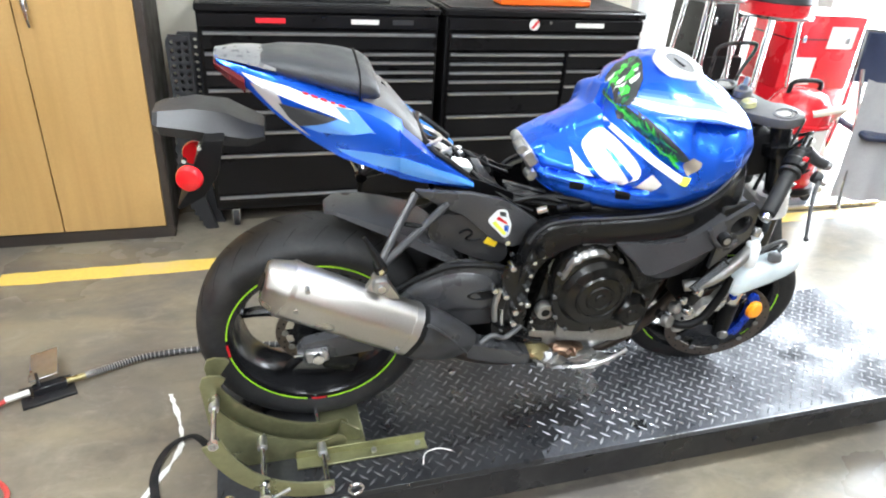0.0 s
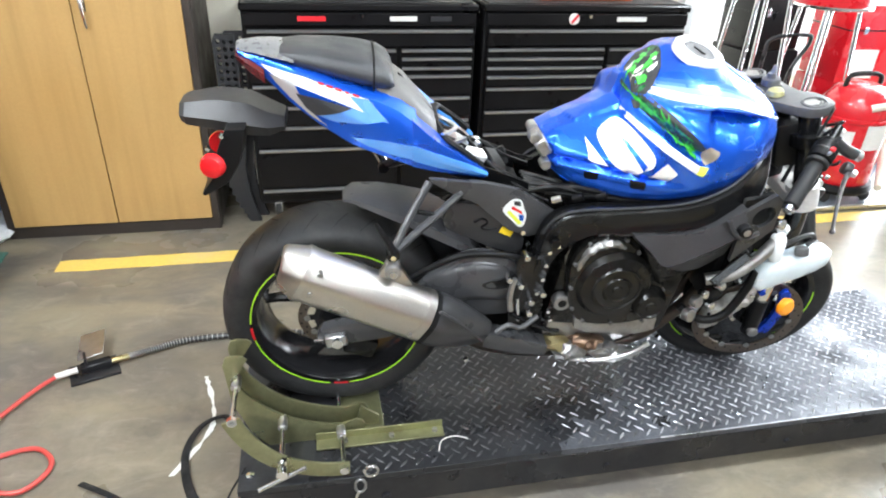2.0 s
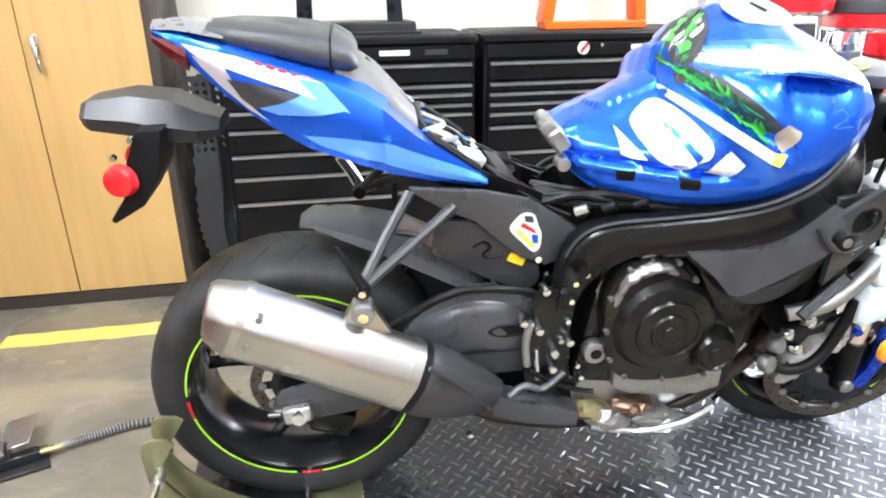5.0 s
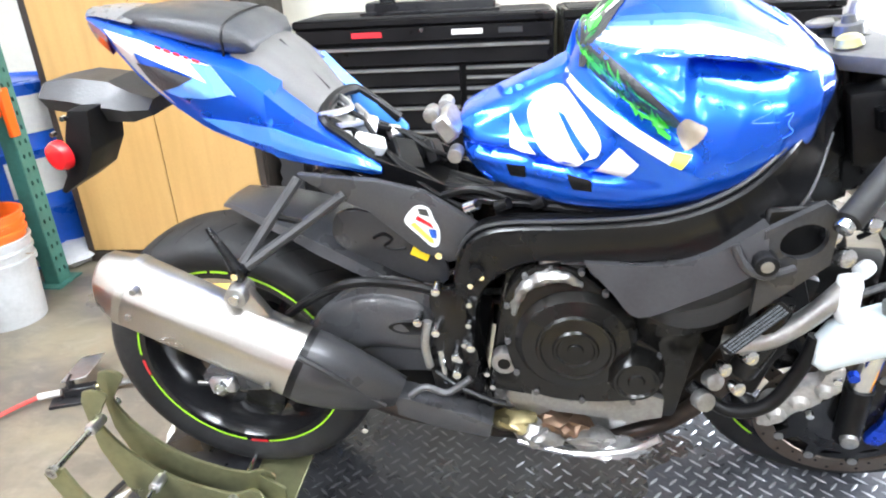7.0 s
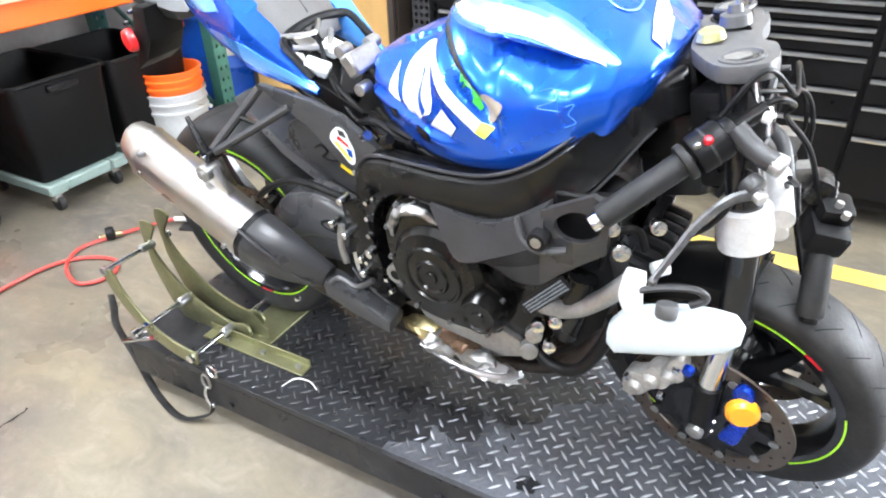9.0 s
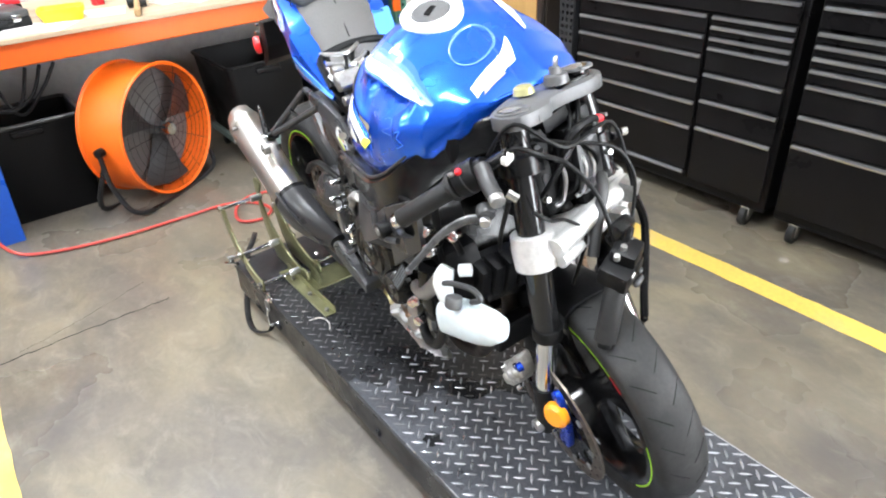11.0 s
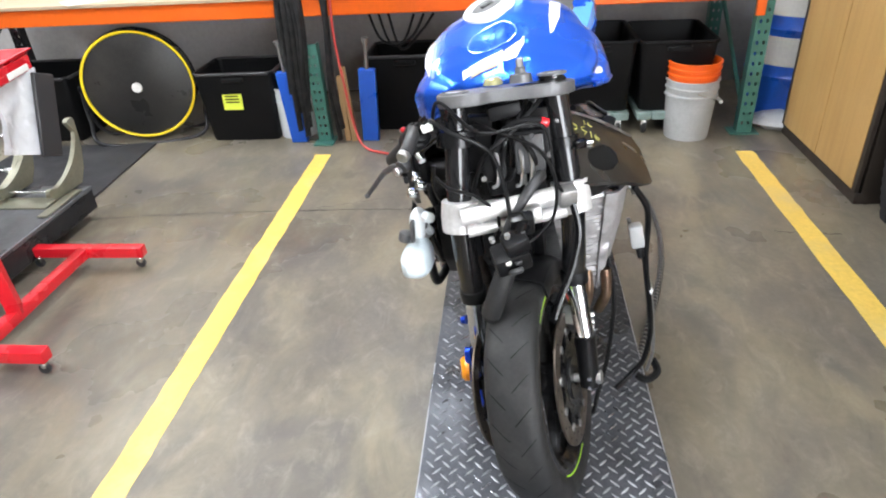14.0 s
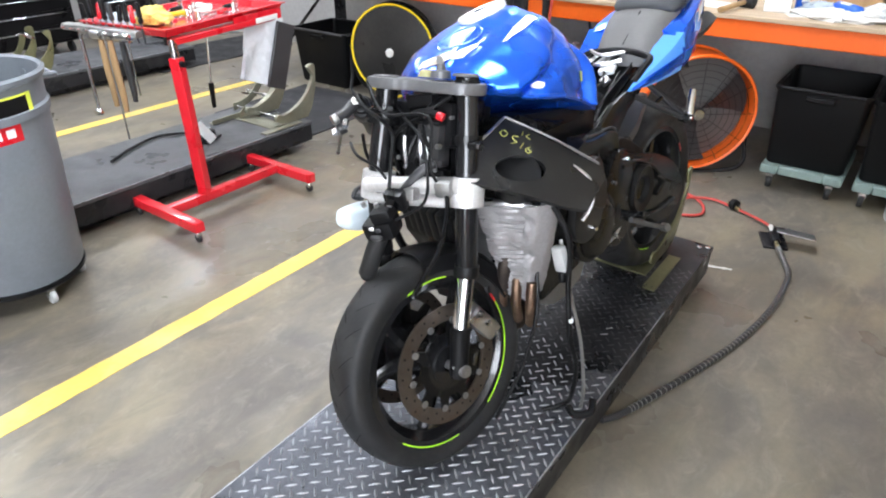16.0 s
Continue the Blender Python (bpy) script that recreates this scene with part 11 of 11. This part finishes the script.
def build_tool_case(x, y, size, turn, material, label):
    c = thing("tool_case", pose(x, y, TOP, 0, 0, turn), label, "tool case", "cases on the bench")
    sx, sy, sz = size
    part("base", box(B(), (sx, sy, sz * 0.55), (0, 0, sz * 0.275), bevel=0.006, seg=2), BLACK_PLASTIC, c)
    part("lid", box(B(), (sx, sy, sz * 0.42), (0, 0, sz * 0.775), bevel=0.008, seg=2), material, c)
    for s in (-0.3, 0.3):
        part("latch", box(B(), (0.012, 0.035, 0.03), (sx / 2 + 0.003, sy * s, sz * 0.55), bevel=0.002), CHROME, c)
    part("handle", tube(B(), [(sx / 2, -0.06, sz * 0.4), (sx / 2 + 0.035, -0.05, sz * 0.4), (sx / 2 + 0.035, 0.05, sz * 0.4), (sx / 2, 0.06, sz * 0.4)], 0.008, 8), BLACK_PLASTIC, c)


build_tool_case(-1.80, -0.72, (0.24, 0.30, 0.075), 8, GREY_PLASTIC, "black plastic tool case with a grey lid on the bench")
build_tool_case(-2.1, -0.75, (0.3, 0.42, 0.12), -4, RED, "red and black tool case on the bench")
build_tool_case(-2.15, -1.6, (0.3, 0.4, 0.1), 5, BLACK_PLASTIC, "black plastic tool case on the bench")

# air tool, grinder, parts trays
at = thing("air_ratchet", pose(-1.57, -0.87, TOP + 0.022, 0, 0, 60), "grey air tool lying on the edge of the bench", "air tool")
part("body", tube(B(), [(-0.13, 0, 0), (-0.05, 0, 0), (0.05, 0, 0.004), (0.1, 0, 0.002)], lambda t: 0.021 - 0.006 * t, 12), CAST, at)
part("head", cyl(B(), (0.105, 0, -0.02), (0.105, 0, 0.018), 0.02, seg=14, bevel=0.003), CHROME, at)
part("trigger", box(B(), (0.07, 0.014, 0.008), (-0.06, 0, 0.024), (0, 4, 0), bevel=0.002), BLACK_PLASTIC, at)
part("inlet", cyl(B(), (-0.13, 0, 0), (-0.16, 0, 0), 0.009, seg=6), BRASS, at)


def build_parts_tray(x, y, size, material, label, turn=0):
    bm = tapered_tub(size, 0.06, 0.12)
    solo("parts_tray", bm, material, pose(x, y, TOP, 0, 0, turn), label, "tray", "parts trays")


build_parts_tray(-1.95, -3.2, (0.34, 0.46), ORANGE_PLASTIC, "orange plastic parts tray on the bench", 6)
build_parts_tray(-1.72, -0.42, (0.14, 0.2), YELLOW, "small yellow parts tray on the bench", -12)
build_parts_tray(-1.85, -2.2, (0.3, 0.4), BLACK_PLASTIC, "black plastic parts tray on the bench", 3)
for k in range(14):
    rr = random.Random(50 + k)
    x, y = -1.95 + rr.uniform(-0.12, 0.12), -3.2 + rr.uniform(-0.17, 0.17)
    solo("loose_part", lathe(B(), [(0.008, 0), (0.02, 0), (0.021, 0.02), (0.012, 0.03), (0.008, 0.03)], None, 10, closed=True), CAST if k % 2 else BLACK_STEEL, pose(x, y, TOP + 0.014, 0, 0, 0), "small steel part lying in the orange tray", "part", "loose parts")
for k, (x, y, w, l) in enumerate(((-1.62, -0.55, 0.21, 0.29), (-1.75, -0.28, 0.21, 0.29), (-1.66, -1.05, 0.15, 0.2), (-1.68, 0.25, 0.16, 0.22), (-1.6, -2.7, 0.21, 0.29))):
    solo("paper_sheet", box(B(), (w, l, 0.0015), (0, 0, 0.0008 + 0.0)), PALE, pose(x, y, TOP + 0.0005, 0, 0, 20 * k - 35), "loose white paper sheet on the bench", "paper", "paper sheets")


def build_bench_vise():
    v = thing("bench_vise", pose(-1.62, 1.08, TOP, 0, 0, 0), "black cast-iron bench vise with a chrome screw on the bench", "vise")
    part("base", lathe(B(), [(0, 0), (0.085, 0), (0.085, 0.018), (0.06, 0.03), (0.05, 0.07), (0, 0.07)], None, 24), BLACK_STEEL, v)
    part("fixed_jaw", prism(B(), [(-0.11, 0.06), (0.05, 0.06), (0.05, 0.17), (0.0, 0.18), (-0.02, 0.13), (-0.11, 0.1)], -0.05, 0.05, bevel=0.006), BLACK_STEEL, v)
    part("moving_jaw", prism(B(), [(0.06, 0.06), (0.16, 0.07), (0.15, 0.11), (0.10, 0.14), (0.10, 0.18), (0.06, 0.17)], -0.05, 0.05, bevel=0.006), BLACK_STEEL, v)
    sc = part("screw", cyl(B(), (0.05, 0, 0.09), (0.21, 0, 0.09), 0.014, seg=14), CHROME, v, "chrome screw")
    part("tommy_bar", cyl(B(), (0.2, -0.09, 0.07), (0.2, 0.09, 0.11), 0.006, seg=10), CHROME, sc)


build_bench_vise()

# ---- things lying round the rear of the lift ----
solo("webbing_strap", tube(B(), [(-0.27, -0.25, DECK + 0.004), (-0.31, -0.26, 0.12), (-0.36, -0.25, 0.02), (-0.44, -0.16, 0.006), (-0.48, 0.0, 0.006), (-0.45, 0.12, 0.006), (-0.38, 0.16, 0.006), (-0.33, 0.1, 0.006)], 0.014, 8, 8, flat=0.2), CLOTH_STRAP, pose(0, 0, 0), "black webbing strap trailing from the lift onto the floor", "strap")
solo("webbing_strap", tube(B(), [(-0.76, -0.06, 0.006), (-0.68, -0.11, 0.006), (-0.59, -0.17, 0.006), (-0.40, -0.25, 0.006), (-0.19, -0.34, 0.006), (-0.06, -0.37, 0.006), (0.02, -0.34, 0.03), (0.03, -0.325, 0.06)], 0.012, 8, 8, flat=0.25), CLOTH_STRAP, pose(0, 0, 0), "black webbing strap loop on the floor beside the lift", "strap")
rnd = random.Random(5)
tape = B()
pa = spline([(-0.51, -0.07, 0.003), (-0.42, 0.1, 0.003), (-0.42, 0.22, 0.003), (-0.46, 0.38, 0.003)], 8)
rows = []
for q in pa:
    w = 0.007 * rnd.uniform(0.3, 1.6)
    rows.append([q + Vector((-w, 0, -0.002)), q + Vector((w, 0, -0.002)), q + Vector((w, 0, 0.0)), q + Vector((-w, 0, 0.0))])
solo("tape_strip", loft(tape, rows), PALE, pose(0, 0, 0), "torn strip of pale tape on the concrete floor", "tape")
ch = thing("hook_chain", pose(0.06, -0.315, DECK), "steel eye bolt with a hook hanging at the lift edge", "hook")
part("eye", tube(B(), [(0.018 * math.cos(a), -0.008, 0.016 + 0.018 * math.sin(a)) for a in [2 * math.pi * i / 16 for i in range(16)]], 0.0045, 6, 1, closed=True, smooth=False), CHROME, ch)
part("link", tube(B(), [(-0.03 + 0.014 * math.cos(a), -0.012, -0.03 + 0.024 * math.sin(a)) for a in [2 * math.pi * i / 16 for i in range(16)]], 0.004, 6, 1, closed=True, smooth=False), CAST, ch)
part("hook", tube(B(), [(-0.035, -0.012, -0.05), (-0.045, -0.014, -0.085), (-0.03, -0.016, -0.12), (-0.012, -0.014, -0.105)], 0.005, 8), CHROME, ch)
solo("wire_scrap", tube(B(), [(0.255, -0.27, DECK + 0.003), (0.27, -0.235, DECK + 0.006), (0.31, -0.225, DECK + 0.006), (0.345, -0.24, DECK + 0.005)], 0.0018, 6), PALE, pose(0, 0, 0), "short bent piece of pale wire on the deck", "wire")
